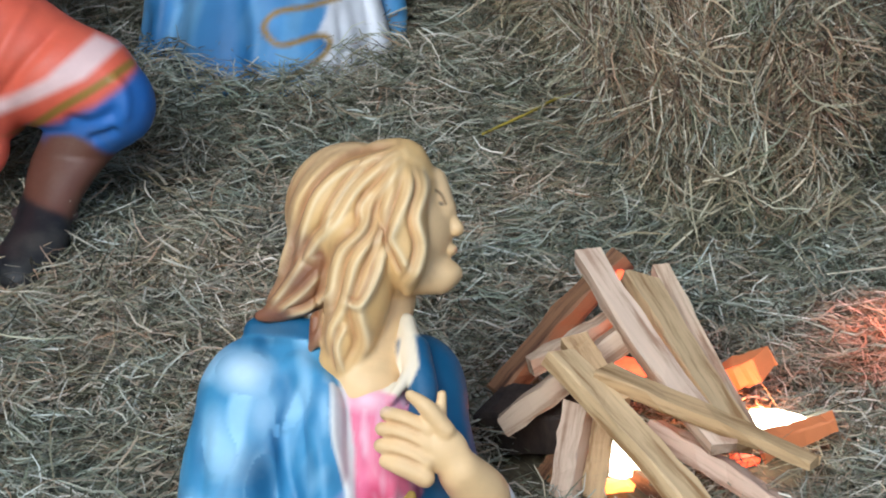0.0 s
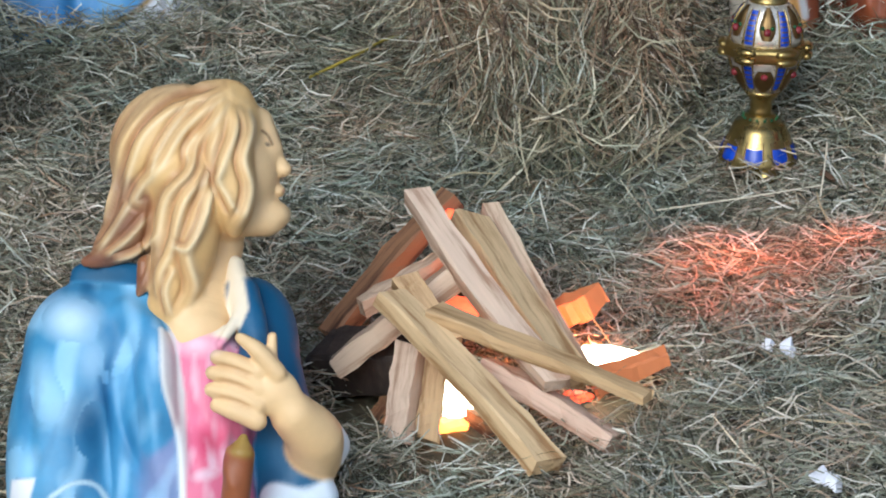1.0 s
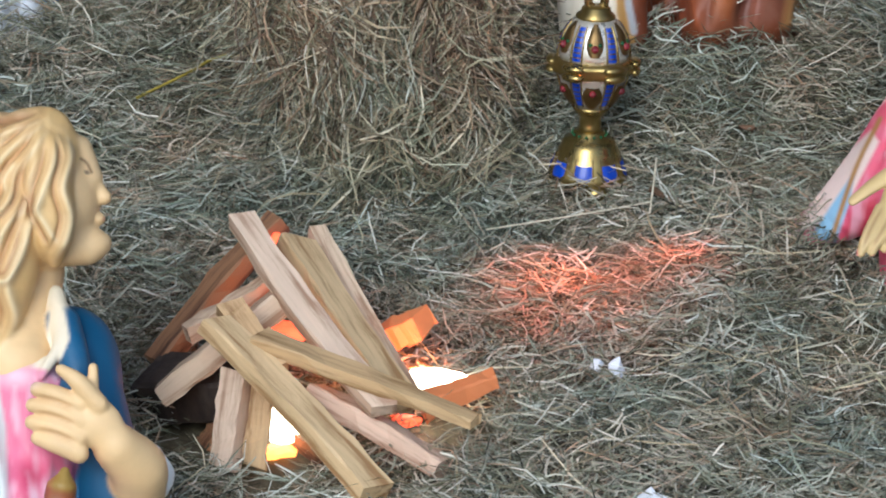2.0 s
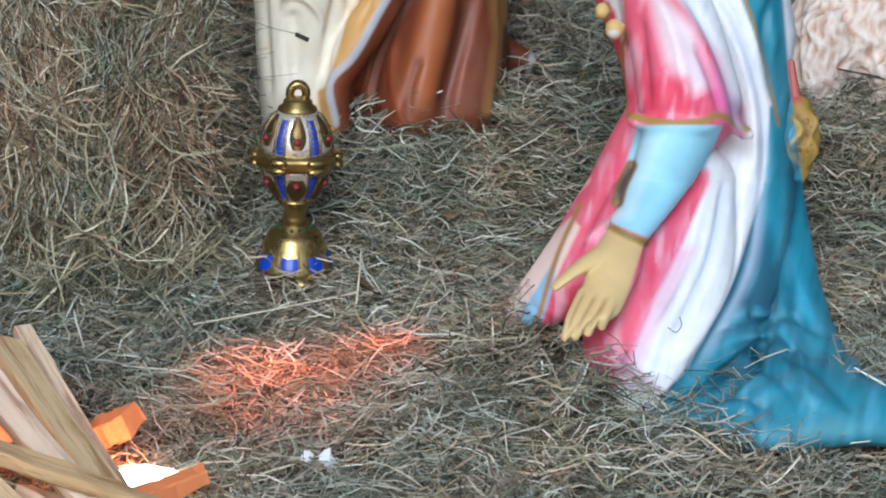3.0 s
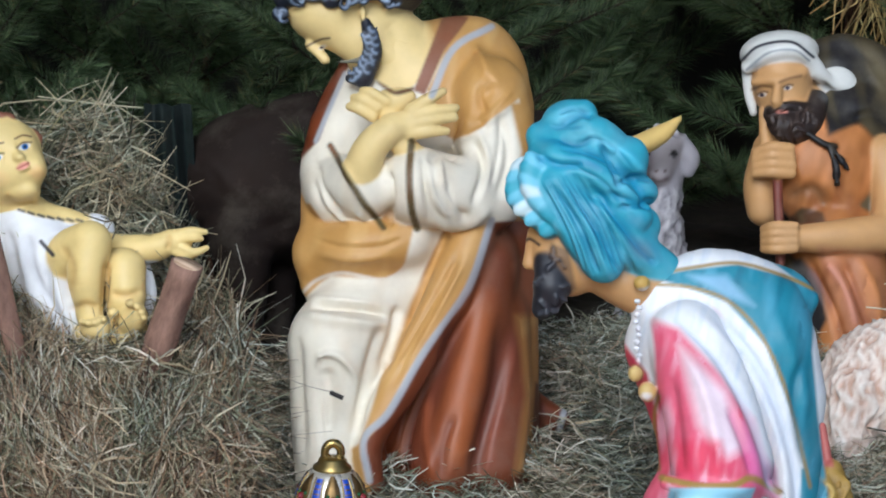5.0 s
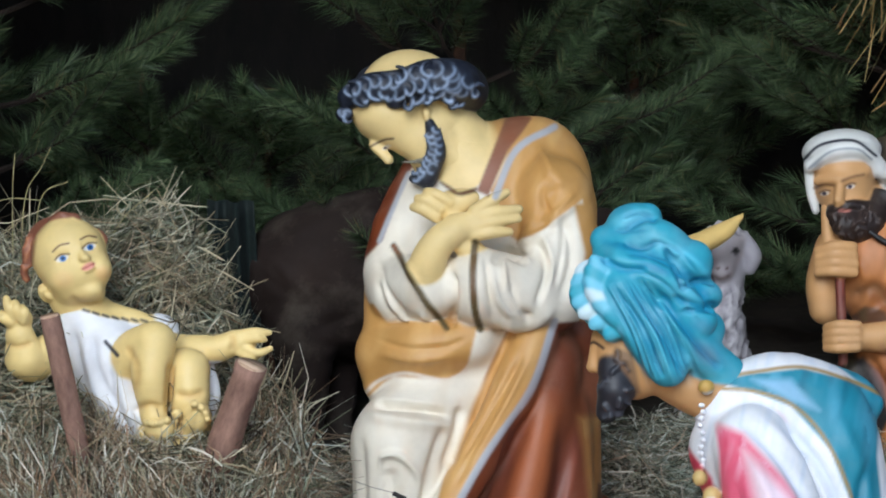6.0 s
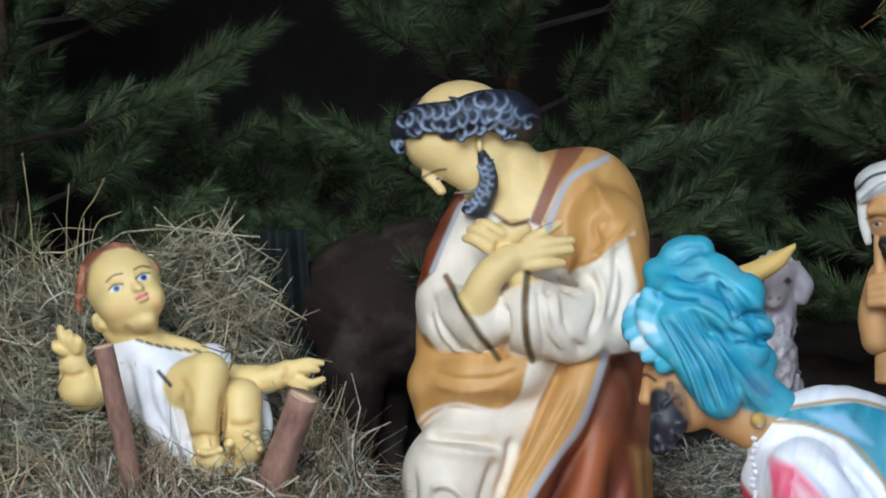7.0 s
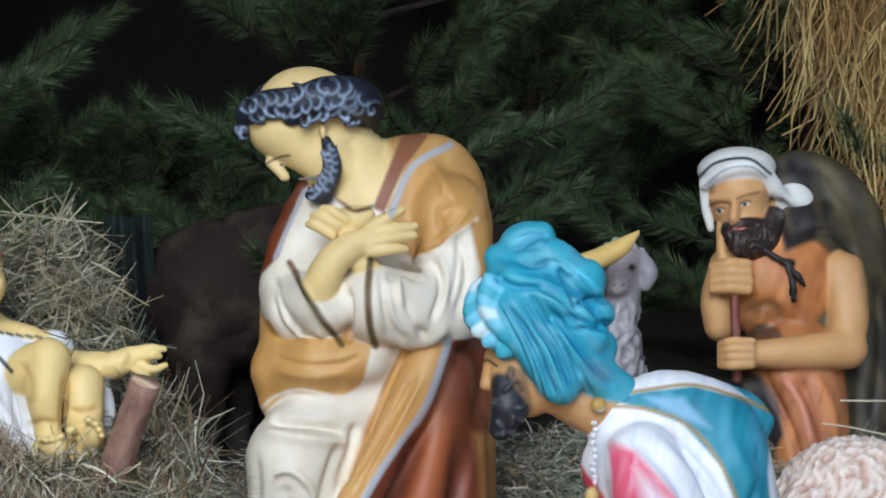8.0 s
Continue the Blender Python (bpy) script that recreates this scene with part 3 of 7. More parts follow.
hay_heap("hay", 40000, HAY, 0.045, 0.04, 0.12, "grey-green hay heaped on the crib")
hay_heap("hay", 13000, HAY_WARM, 0.06, 0.05, 0.17, "dry stalks hanging down the heap")


def hay_fringe(n, material, lo, hi, label):
    """Long stalks that hang down the front and the open flank of the heap and fan out below."""
    x, z = rng.uniform(-0.3, 0.11, n), 0.32 - 0.22 * rng.uniform(0, 1, n) ** 0.9
    x = np.where(x < -0.1, -0.1 + (x + 0.1) * np.interp(z, [0.1, 0.32], [0.5, 1.2]), x)
    tuft = np.modf(np.abs(np.sin(np.floor((x + 0.015 * np.sin(40 * z)) / 0.03) * 127.1 + np.floor(z / 0.07) * 311.7) * 43758.5))[0]
    y = np.interp(z, [-0.05, 0.08, 0.22, 0.272, 0.345], [3.77, 3.80, 3.86, 3.93, 4.04])
    off = 0.004 + 0.055 * tuft * np.clip((0.36 - z) / 0.3, 0, 1) + rng.uniform(0, 0.02, n)
    p = np.stack([x, y - off, z], -1)
    flank = np.clip((x - 0.0) / 0.11, 0, 1)
    p[:, 1] += flank * rng.uniform(0, 0.25, n)
    way = np.stack([0.8 * (x + 0.12) + 1.5 * (tuft - 0.5) + rng.normal(0, 0.45, n) + 0.1 * flank, rng.normal(-0.3, 0.3, n), -np.ones(n) * rng.uniform(0.4, 1.1, n)], -1)
    nrm = np.tile((0.0, -1.0, 0.25), (n, 1))
    v, f = strands(p, way, nrm, rng.uniform(lo, hi, n), rng.uniform(0.0011, 0.0030, n), 0.24, rng, 4)
    return tagged(raw("hay", v, f, material, False), label, "hay", kind="stuff")


hay_fringe(5200, HAY, 0.05, 0.15, "grey-green stalks hanging down the front of the heap")
hay_fringe(450, HAY_PALE, 0.08, 0.2, "pale long stalks hanging out of the heap")
hay_fringe(3000, HAY_BROWN, 0.06, 0.19, "long brownish stalks hanging down the front of the heap")

# tall stalks that stand up along the crest of the heap
n = 150
x, y = np.concatenate([rng.uniform(-0.52, -0.28, 90), rng.uniform(-0.3, 0.06, 60)]), rng.uniform(4.15, 4.4, n)
z = heap_z(x, y)
way = np.stack([rng.normal(0, 0.35, n), rng.normal(-0.15, 0.2, n), np.ones(n)], -1)
length = rng.uniform(0.06, 0.2, n)
v, f = strands(np.stack([x, y, z + 0.35 * length], -1), way, np.tile((0.0, -1.0, 0.0), (n, 1)), length, rng.uniform(0.001, 0.0022, n), 0.14, rng)
tagged(raw("hay", v, f, HAY_WARM, False), "upright dry stalks along the crest of the hay heap", "hay", kind="stuff")

# straw cladding that hangs beside the shepherd
n = 7000
x, z = rng.uniform(0, 0.7, n), rng.uniform(0.0, 1.4, n)
x0 = 1.07 + np.interp(z, [0, 0.25, 0.5, 0.72, 0.95, 1.4], [0.42, 0.34, 0.25, 0.13, 0.05, 0.02])
p = np.stack([x0 + x, 4.98 + 0.1 * x + rng.uniform(-0.06, 0.05, n), z + 0.05], -1)
way = np.stack([rng.normal(-0.12, 0.28, n), rng.normal(-0.1, 0.15, n), -np.ones(n)], -1)
v, f = strands(p, way, np.tile((0.0, -1.0, 0.0), (n, 1)), rng.uniform(0.12, 0.34, n), rng.uniform(0.0018, 0.0038, n), 0.12, rng)
tagged(raw("straw_cladding", v, f, STRAW, False), "golden straw hanging down beside the seated shepherd", "straw", kind="stuff")
bm = bmesh.new()
bmesh.ops.create_cube(bm, size=1, matrix=Matrix.Translation((1.80, 5.18, 0.75)) @ Matrix.Diagonal((0.6, 0.22, 1.5, 1)))
tagged(part("wall_straw_core", bm, SOIL_AND_GAPS), "packed straw core behind the hanging stalks", "wall", kind="structure")


# ---- young pines against the back wall ----
def pine(x, y, z, height, spread, seed, dens):
    r = np.random.default_rng(seed)
    root = thing("pine_tree", x, y, z, "young dark green pine with long needles standing behind the figures", "tree", "pines")
    bm = bmesh.new()
    rings = []
    for i in range(9):
        t = i / 8
        c = (0.015 * math.sin(3 * t + seed), 0.012 * math.cos(4 * t), height * t)
        rr = 0.013 * (1 - t) + 0.004
        rings.append([bm.verts.new((c[0] + rr * math.cos(a), c[1] + rr * math.sin(a), c[2])) for a in np.arange(8) * math.pi / 4])
    for a, b in zip(rings, rings[1:]):
        for i in range(8):
            bm.faces.new((a[i], a[(i + 1) % 8], b[(i + 1) % 8], b[i]))
    part("trunk", bm, PINE_BARK, root)
    twv, twf, nv = [], [], []

    def twig(a, b, ra, rb):
        d = (b - a) / (np.linalg.norm(b - a) + 1e-9)
        s = np.cross(d, (0.3, 0.2, 0.9))
        s /= np.linalg.norm(s) + 1e-9
        u = np.cross(s, d)
        o = len(twv)
        for c, rad in ((a, ra), (b, rb)):
            for k in range(4):
                twv.append(c + rad * (s * math.cos(k * 1.571) + u * math.sin(k * 1.571)))
        for k in range(4):
            twf.append((o + k, o + (k + 1) % 4, o + 4 + (k + 1) % 4, o + 4 + k))

    def brush(a, b, count, ln):
        """A shoot clothed in long needles that lean forward along it."""
        d = b - a
        d = d / np.linalg.norm(d)
        t = r.uniform(0.0, 1, count) ** 0.85
        p = a + t[:, None] * (b - a)
        q = r.normal(0, 1, (count, 3))
        q -= d * (q @ d)[:, None]
        q /= np.linalg.norm(q, axis=1, keepdims=True)
        fwd = (r.uniform(0.7, 1.3, count) + 1.2 * t ** 3)[:, None]
        w = q + d * fwd
        w /= np.linalg.norm(w, axis=1, keepdims=True)
        tip = p + w * (ln * r.uniform(0.7, 1.15, count))[:, None] + np.array((0, 0, -0.003))
        sd = np.cross(w, r.normal(0, 1, (count, 3)))
        sd *= 0.0009 / np.linalg.norm(sd, axis=1, keepdims=True)
        nv.append(np.stack([p - sd, p + sd, tip], 1).reshape(-1, 3))

    z = 0.1
    while z < min(height * 0.9, 1.35):
        t = z / height
        for k in range(5):
            ang = seed * 1.3 + z * 17 + k * 2 * math.pi / 5 + r.normal(0, 0.25)
            if math.sin(ang) > 0.45 or r.uniform() > 0.86 * dens:
                continue
            ln = spread * (1 - 0.45 * t) * r.uniform(0.7, 1.1)
            a = np.array((0, 0, z + r.normal(0, 0.02)))
            d = np.array((math.cos(ang), math.sin(ang), r.uniform(0.25, 0.7)))
            d /= np.linalg.norm(d)
            mid, b = a + d * ln * 0.5 + (0, 0, -0.02), a + d * ln + (0, 0, 0.03)
            twig(a, mid, 0.006, 0.0045), twig(mid, b, 0.0045, 0.0025)
            brush(mid * 0.6 + b * 0.4, b, 260, 0.055)
            flat = np.cross(d, (0, 0, 1))
            flat /= np.linalg.norm(flat)
            # side shoots in pairs, and a leader
            for s_ in (0.38, 0.62, 0.84):
                base = a + (mid - a) * (s_ / 0.5) if s_ < 0.5 else mid + (b - mid) * ((s_ - 0.5) / 0.5)
                for sgn in (-1, 1):
                    sd = d * 0.9 + flat * sgn * r.uniform(0.4, 0.9) + np.array((0, 0, r.uniform(0.0, 0.6))) + r.normal(0, 0.12, 3)
                    sd /= np.linalg.norm(sd)
                    tip = base + sd * r.uniform(0.12, 0.22)
                    twig(base, tip, 0.004, 0.002)
                    brush(base + (tip - base) * 0.12, tip, 360, 0.056)
            brush(b, b + (d + np.array((0, 0, 0.25))) * r.uniform(0.1, 0.16), 300, 0.056)
        z += r.uniform(0.13, 0.19)
    crown_v = np.vstack(nv)
    raw("crown", crown_v, np.arange(len(crown_v)).reshape(-1, 3), NEEDLE, False, root)
    tagged(raw("branchwork", twv, twf, TWIG, False, root), kind="stuff")
    return root


for x, y, h, sp, seed, dens in ((-1.0, 5.5, 1.7, 0.5, 1, 1.0), (-0.50, 5.3, 1.9, 0.5, 2, 1.1), (-0.74, 5.6, 1.6, 0.5, 9, 1.1), (-0.14, 5.6, 0.62, 0.4, 8, 1.1), (0.10, 5.55, 0.56, 0.36, 3, 1.1), (0.455, 5.3, 2.0, 0.5, 4, 1.1), (0.84, 5.75, 1.9, 0.45, 5, 1.1), (1.32, 5.4, 1.8, 0.55, 6, 1.1), (1.75, 5.6, 1.8, 0.5, 7, 1.0)):
    pine(x, y, 0.06, h, sp, seed, dens)


# ---- the painted figures ----
SKIN, SKIN_SHADE = lin(228, 202, 138), lin(190, 148, 82)
CREAM, OCHRE, BROWN = lin(230, 222, 204), lin(194, 148, 82), lin(112, 56, 30)
SILVERING, GILT, WHITE = lin(176, 177, 182), lin(160, 128, 58), lin(240, 240, 242)


def kneeling_father():
    """Bearded kneeling man with arms crossed on his chest."""
    rng = random.Random(3)
    dark = lin(34, 38, 50)
    s = Sculpt((505, -250, -190), (1050, 760, 260), 3.7)
    # trunk, back and shoulders
    s.ell((745, 110, 60), (168, 190, 118), CREAM)
    s.ell((850, 25, 85), (102, 135, 105), OCHRE, 30)
    s.ell((800, -30, 60), (75, 75, 80), OCHRE, 30)
    s.ell((632, 92, 50), (54, 88, 72), CREAM, 24)
    s.tube([(634, -26, 40), (594, 50, 46), (560, 140, 52)], [18, 17, 14], BROWN, 8)
    # mantle down the back, waist and skirts
    s.tube([(900, 60, 60), (905, 300, 70), (890, 480, 80), (880, 700, 80)], [58, 62, 76, 84], OCHRE, 24)
    s.ell((755, 300, 45), (170, 110, 125), BROWN, 24)
    s.tube([(800, 340, 60), (815, 520, 55), (815, 700, 50)], [138, 140, 146], BROWN, 30)
    s.tube([(870, 330, -30), (850, 480, -50), (800, 690, -85)], [60, 62, 60], BROWN, 30)
    s.tube([(900, 420, 0), (905, 560, -30), (890, 690, -60)], [45, 50, 52], BROWN, 24)
    # raised knee under the tunic
    s.tube([(740, 360, 0), (640, 430, -60), (612, 470, -80)], [75, 82, 84], CREAM, 26)
    s.tube([(612, 470, -78), (606, 580, -70), (610, 720, -62)], [84, 78, 72], CREAM, 20)
    s.tube([(700, 470, -50), (672, 600, -60), (660, 720, -60)], [60, 50, 40], CREAM, 24)
    # mantle over the lap and its hanging front edge
    s.tube([(592, 215, 5), (588, 300, -15), (572, 368, -30)], [46, 44, 26], OCHRE, 24)
    s.tube([(580, 310, -40), (650, 300, -84), (735, 285, -88)], [48, 52, 46], OCHRE, 30)
    s.tube([(850, 285, -72), (800, 400, -100), (730, 530, -122), (668, 640, -132), (672, 720, -120)], [42, 40, 36, 28, 22], OCHRE, 12)
    s.tube([(950, 590, 110), (1002, 606, 104)], [40, 22], BROWN, 10)
    # sleeves
    s.tube([(880, 30, -10), (892, 120, -30), (875, 205, -55)], [70, 70, 66], CREAM, 16)
    s.tube([(875, 205, -60), (810, 200, -100), (752, 190, -118)], [66, 66, 70], CREAM, 14)
    s.tube([(612, 90, 20), (600, 170, -10), (620, 200, -50)], [52, 56, 58], CREAM, 14)
    s.tube([(612, 200, -45), (660, 190, -100)], [58, 62], CREAM, 12)
    # forearm and the folded fingers
    s.tube([(668, 222, -92), (656, 166, -134), (672, 120, -150), (706, 90, -150)], [36, 35, 30, 27], SKIN, 3)
    s.tube([(770, 160, -120), (730, 122, -136), (700, 90, -134)], [24, 22, 20], SKIN, 4)
    s.ell((728, 82, -150), (46, 25, 17), SKIN, 10, -12)
    for tx, ty, by in ((797, 23, 56), (820, 52, 70), (818, 69, 84), (803, 93, 98)):
        s.tube([(742, by, -152), (770, (ty + by) / 2 - 2, -158), (tx, ty, -148)], [13, 12, 8], SKIN, 4)
    s.ell((702, 44, -124), (50, 26, 18), SKIN, 8, -18)
    for ax, ay in ((632, 50), (640, 34), (656, 22)):
        s.tube([(ax + 40, ay + 18, -138), (ax + 14, ay + 3, -140), (ax, ay, -130)], [10, 10, 8], SKIN, 4)
    s.tube([(690, -60, 35), (730, -30, 42), (775, 0, 50)], [66, 76, 84], SKIN, 16)
    s.skin()
    # neck and head, bowed
    h = Sculpt((480, -245, -110), (780, 40, 140), 2.3)
    h.tube([(665, -95, 25), (720, -40, 40), (770, 0, 50)], [66, 74, 84], SKIN, 16)
    h.ell((628, -150, 20), (92, 80, 70), SKIN, 14, 8)
    h.ell((590, -120, 8), (69, 60, 60), SKIN, 14)
    h.tube([(602, -95, 0), (648, -58, 0), (656, -32, 0)], [42, 36, 28], SKIN, 14)
    h.tube([(562, -58, -8), (586, -36, -12)], [9, 9], SKIN, 12)
    h.ell((589, -31, -14), (8, 6, 7), SKIN, 6)
    h.ell((655, -116, -50), (6, 13, 6), SKIN, 7)
    # hair ring, forelock and beard
    ring = [(516, -144, -18), (552, -162, -40), (610, -166, -52), (660, -178, -50), (706, -174, -34), (722, -158, 30)]
    h.tube(ring, [20, 26, 30, 36, 40, 44], dark, 8)
    h.tube([(560, -170, 70), (640, -178, 86), (710, -160, 60)], [30, 32, 38], dark, 8)
    h.ell((509, -114, -14), (15, 15, 15), dark, 5)
    h.ell((600, -138, -58), (18, 14, 12), dark, 6)
    h.ell((540, -146, -46), (14, 14, 12), dark, 6)
    wool = lin(38, 44, 58)
    strokes = hooked_locks(h, rng, ring[:3], 26, 17, (-9, 14), 15, 4.6, wool)
    strokes += hooked_locks(h, rng, ring[2:5], 35, 20, (-17, 6, 28), 17, 5.4, wool)
    strokes += hooked_locks(h, rng, [(696, -174, -36), (722, -162, -20), (738, -146, -6)], 38, 19, (-12, 8, 26), 15, 5.4, wool)
    strokes += hooked_locks(h, rng, [(512, -122, -16), (508, -106, -16)], 14, 12, (-4, 4), 9, 4.2, wool)
    h.tube([(661, -98, -48), (669, -74, -50), (672, -44, -46), (656, 0, -38)], [9, 15, 18, 18], dark, 4)
    h.tube([(632, 0, -32), (646, 0, -38), (660, -8, -42)], [8, 13, 16], dark, 4)
    h.tube([(612, -29, -28), (634, -30, -39), (656, -34, -46)], [2, 3.5, 6], lin(126, 122, 108), 4)
    strokes += hooked_locks(h, rng, [(665, -88, -48), (671, -50, -46), (652, -6, -40)], 15, 12, (-7, 6), 8, 3.2, wool)
    strokes += hooked_locks(h, rng, [(632, -8, -36), (646, -4, -40)], 13, 11, (-5, 7), 8, 3.2, wool)
    h.skin()
    # pale highlights painted along the ridges of the locks
    for pts in strokes:
        h.fold([p[:2] for p in pts[1:6]], 3.0, 0.8, lin(150, 166, 192), rng.uniform(0.35, 0.85))
    # face
    h.line([(552, -54), (566, -62), (582, -69), (596, -71)], 4, lin(96, 74, 50))
    h.spot((584, -55), (9, 4.5), lin(226, 216, 200), 0.9, -28)
    h.spot((582, -54), (4, 3), lin(70, 50, 38), 1)
    h.spot((617, -20), (7, 4), lin(150, 76, 60), 0.8)
    h.spot((599, -25), (3, 2.5), lin(110, 74, 46), 0.9)
    h.fold([(700, -110), (720, -60), (760, -20)], 16, -5)
    # tunic neck and mantle borders
    s.line([(684, 6), (712, 24), (742, 18)], 9, lin(86, 62, 38))
    h.line([(684, 6), (712, 24), (742, 18)], 9, lin(86, 62, 38))
    s.area([(636, -40), (664, -4), (684, 6), (712, 22), (742, 16), (770, -6), (764, -60), (690, -70)], SKIN, 5)
    s.area([(800, -118), (846, -108), (800, -50), (766, 30), (745, 22)], lin(132, 84, 58), 5)
    s.area([(846, -112), (915, -76), (950, 0), (958, 60), (940, 60), (932, 36), (880, 76), (850, 102), (823, 114), (796, 96), (770, 20), (806, -46)], OCHRE, 4, (-128, 400))
    s.fold([(823, 112), (852, 100), (882, 74), (932, 36)], 7, 6)
    s.line([(884, -92), (816, -52), (778, 30)], 12, SILVERING)
    s.area([(640, -40), (612, 10), (578, 110), (540, 150), (560, 60), (600, -20)], BROWN, 5)
    s.line([(624, -8), (598, 50), (572, 112)], 8, SILVERING)
    s.area([(918, 44), (975, 40), (985, 320), (955, 330), (930, 250), (938, 130)], OCHRE, 8)
    # front of the mantle
    s.area([(530, 225), (562, 222), (590, 262), (690, 268), (745, 262), (752, 300), (722, 342), (690, 358), (640, 344), (600, 346), (556, 384), (530, 390)], OCHRE, 5)
    s.line([(548, 382), (575, 358), (620, 345), (690, 357), (725, 340), (750, 300)], 6, lin(226, 214, 200))
    s.area([(745, 268), (800, 268), (770, 330), (700, 480), (670, 600), (660, 640), (530, 720), (520, 420), (600, 350), (690, 360), (728, 342)], CREAM, 6)
    s.area([(800, 272), (850, 262), (884, 255), (840, 372), (762, 486), (700, 592), (658, 640), (664, 720), (640, 720), (650, 640), (700, 520), (740, 400)], OCHRE, 10)
    s.area([(884, 255), (960, 250), (975, 420), (975, 720), (672, 740), (660, 645), (706, 592), (768, 486), (846, 372)], BROWN, 5)
    s.area([(920, 330), (975, 300), (975, 420), (948, 470)], lin(150, 92, 64), 12, amount=0.8)
    s.area([(925, 420), (975, 420), (975, 700), (925, 700), (945, 560)], lin(186, 132, 72), 16, amount=0.9)
    s.line([(884, 252), (842, 372), (764, 486), (702, 592), (658, 640), (668, 712)], 13, SILVERING)
    s.line([(1016, 580), (1004, 625)], 12, SILVERING)
    s.area([(962, 540), (1040, 560), (1040, 650), (955, 650)], lin(92, 48, 30), 5)
    s.line([(1016, 580), (1004, 625)], 11, SILVERING)
    # cuffs and folds
    s.line([(598, 120), (622, 160), (655, 215), (692, 264)], 11, lin(92, 78, 46))
    s.line([(742, 112), (738, 170), (742, 230), (752, 266)], 13, lin(92, 78, 46))
    for pts, w, hgt in (
        ([(770, 150), (800, 130), (840, 150)], 12, -7), ([(790, 130), (830, 110), (850, 60)], 14, 7), ([(780, 260), (840, 262), (885, 225)], 14, 6),
        ([(800, 180), (815, 230), (850, 250)], 12, -6), ([(900, 60), (915, 140), (895, 220)], 14, -8), ([(570, 140), (585, 200), (625, 255)], 10, -6),
        ([(610, 130), (640, 190), (670, 240)], 10, 5), ([(700, 270), (705, 210), (700, 160)], 8, -10), ([(560, 400), (620, 402), (700, 420)], 16, -9),
        ([(545, 418), (620, 430), (710, 440)], 14, 7), ([(580, 500), (584, 490), (610, 488), (640, 520), (650, 570)], 7, 6), ([(590, 510), (600, 560), (596, 640)], 16, -7),
        ([(720, 400), (712, 450), (690, 520)], 12, -9), 
        
        ([(700, 640), (715, 690), (712, 720)], 10, -7), ([(880, 100), (860, 60), (890, 0)], 16, -5), ([(900, 20), (875, -20), (850, -60)], 18, 5),
        ([(830, 300), (780, 410), (700, 560)], 12, -5),
        ([(790, 140), (800, 200), (830, 255)], 8, 6), ([(850, 110), (870, 160), (850, 230)], 9, -7), ([(760, 130), (768, 200), (775, 262)], 8, -5), ([(575, 160), (600, 230), (640, 262)], 7, 5),
        ([(540, 450), (545, 560), (552, 680)], 12, -6), ([(690, 430), (660, 540), (640, 660)], 12, -7),
    ):
        s.fold(pts, w * 0.75, hgt * 1.35)
    for pts, w, hgt in (
        ([(792, 118), (812, 140), (838, 132)], 5, -6), ([(806, 112), (822, 134), (842, 150)], 4, 5), ([(772, 170), (784, 214), (812, 250)], 6, 5), ([(764, 176), (776, 222), (800, 256)], 5, -5),
        ([(862, 96), (878, 140), (872, 196)], 6, 6), ([(898, 60), (896, 130), (884, 200)], 5, -6), ([(566, 176), (582, 226), (612, 258)], 5, -5), ([(642, 236), (664, 252), (686, 256)], 5, 5),
        ([(548, 404), (600, 408), (660, 412), (704, 424)], 5, -6), ([(556, 392), (610, 394), (690, 404)], 6, 5), ([(576, 520), (578, 498), (594, 490), (622, 504), (642, 532)], 4, 5), ([(584, 530), (580, 580), (586, 650)], 6, -5),
        ([(560, 280), (620, 300), (690, 298), (730, 280)], 6, -5), ([(570, 310), (640, 322), (710, 312)], 7, 5), ([(840, 320), (790, 410), (720, 530)], 5, 5), ([(824, 318), (776, 400), (706, 520)], 5, -5),
        ([(880, -10), (862, 30), (880, 70)], 6, -6), ([(922, 20), (890, 54), (852, 84)], 5, 5), ([(846, -64), (872, -20), (868, 30)], 8, 5),
    ):
        s.fold(pts, w, hgt)
    # mantle folds: ridges tinted lighter, creases darker, shading put into the paint
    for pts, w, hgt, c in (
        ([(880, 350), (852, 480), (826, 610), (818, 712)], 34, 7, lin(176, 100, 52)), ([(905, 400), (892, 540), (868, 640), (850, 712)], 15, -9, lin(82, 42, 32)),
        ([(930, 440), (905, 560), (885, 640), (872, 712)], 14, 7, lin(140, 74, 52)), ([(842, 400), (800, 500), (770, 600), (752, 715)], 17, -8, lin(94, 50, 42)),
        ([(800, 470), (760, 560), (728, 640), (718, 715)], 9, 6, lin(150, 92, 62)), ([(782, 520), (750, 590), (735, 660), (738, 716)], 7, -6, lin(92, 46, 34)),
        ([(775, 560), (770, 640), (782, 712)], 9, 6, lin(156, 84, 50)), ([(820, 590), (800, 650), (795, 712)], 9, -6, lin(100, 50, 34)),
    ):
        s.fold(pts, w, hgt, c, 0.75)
    s.mottle(BROWN, lin(140, 74, 40), (70, 120), 0.5, 2.0, 8)
    s.mottle(OCHRE, lin(216, 176, 112), (34, 90), 0.5, 3.0, 20)
    s.mottle(CREAM, lin(214, 196, 168), (40, 90), 0.4, 5.0, 10)
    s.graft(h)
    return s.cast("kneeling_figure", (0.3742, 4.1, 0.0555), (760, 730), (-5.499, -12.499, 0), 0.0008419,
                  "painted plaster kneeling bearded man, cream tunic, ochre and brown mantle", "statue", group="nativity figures")


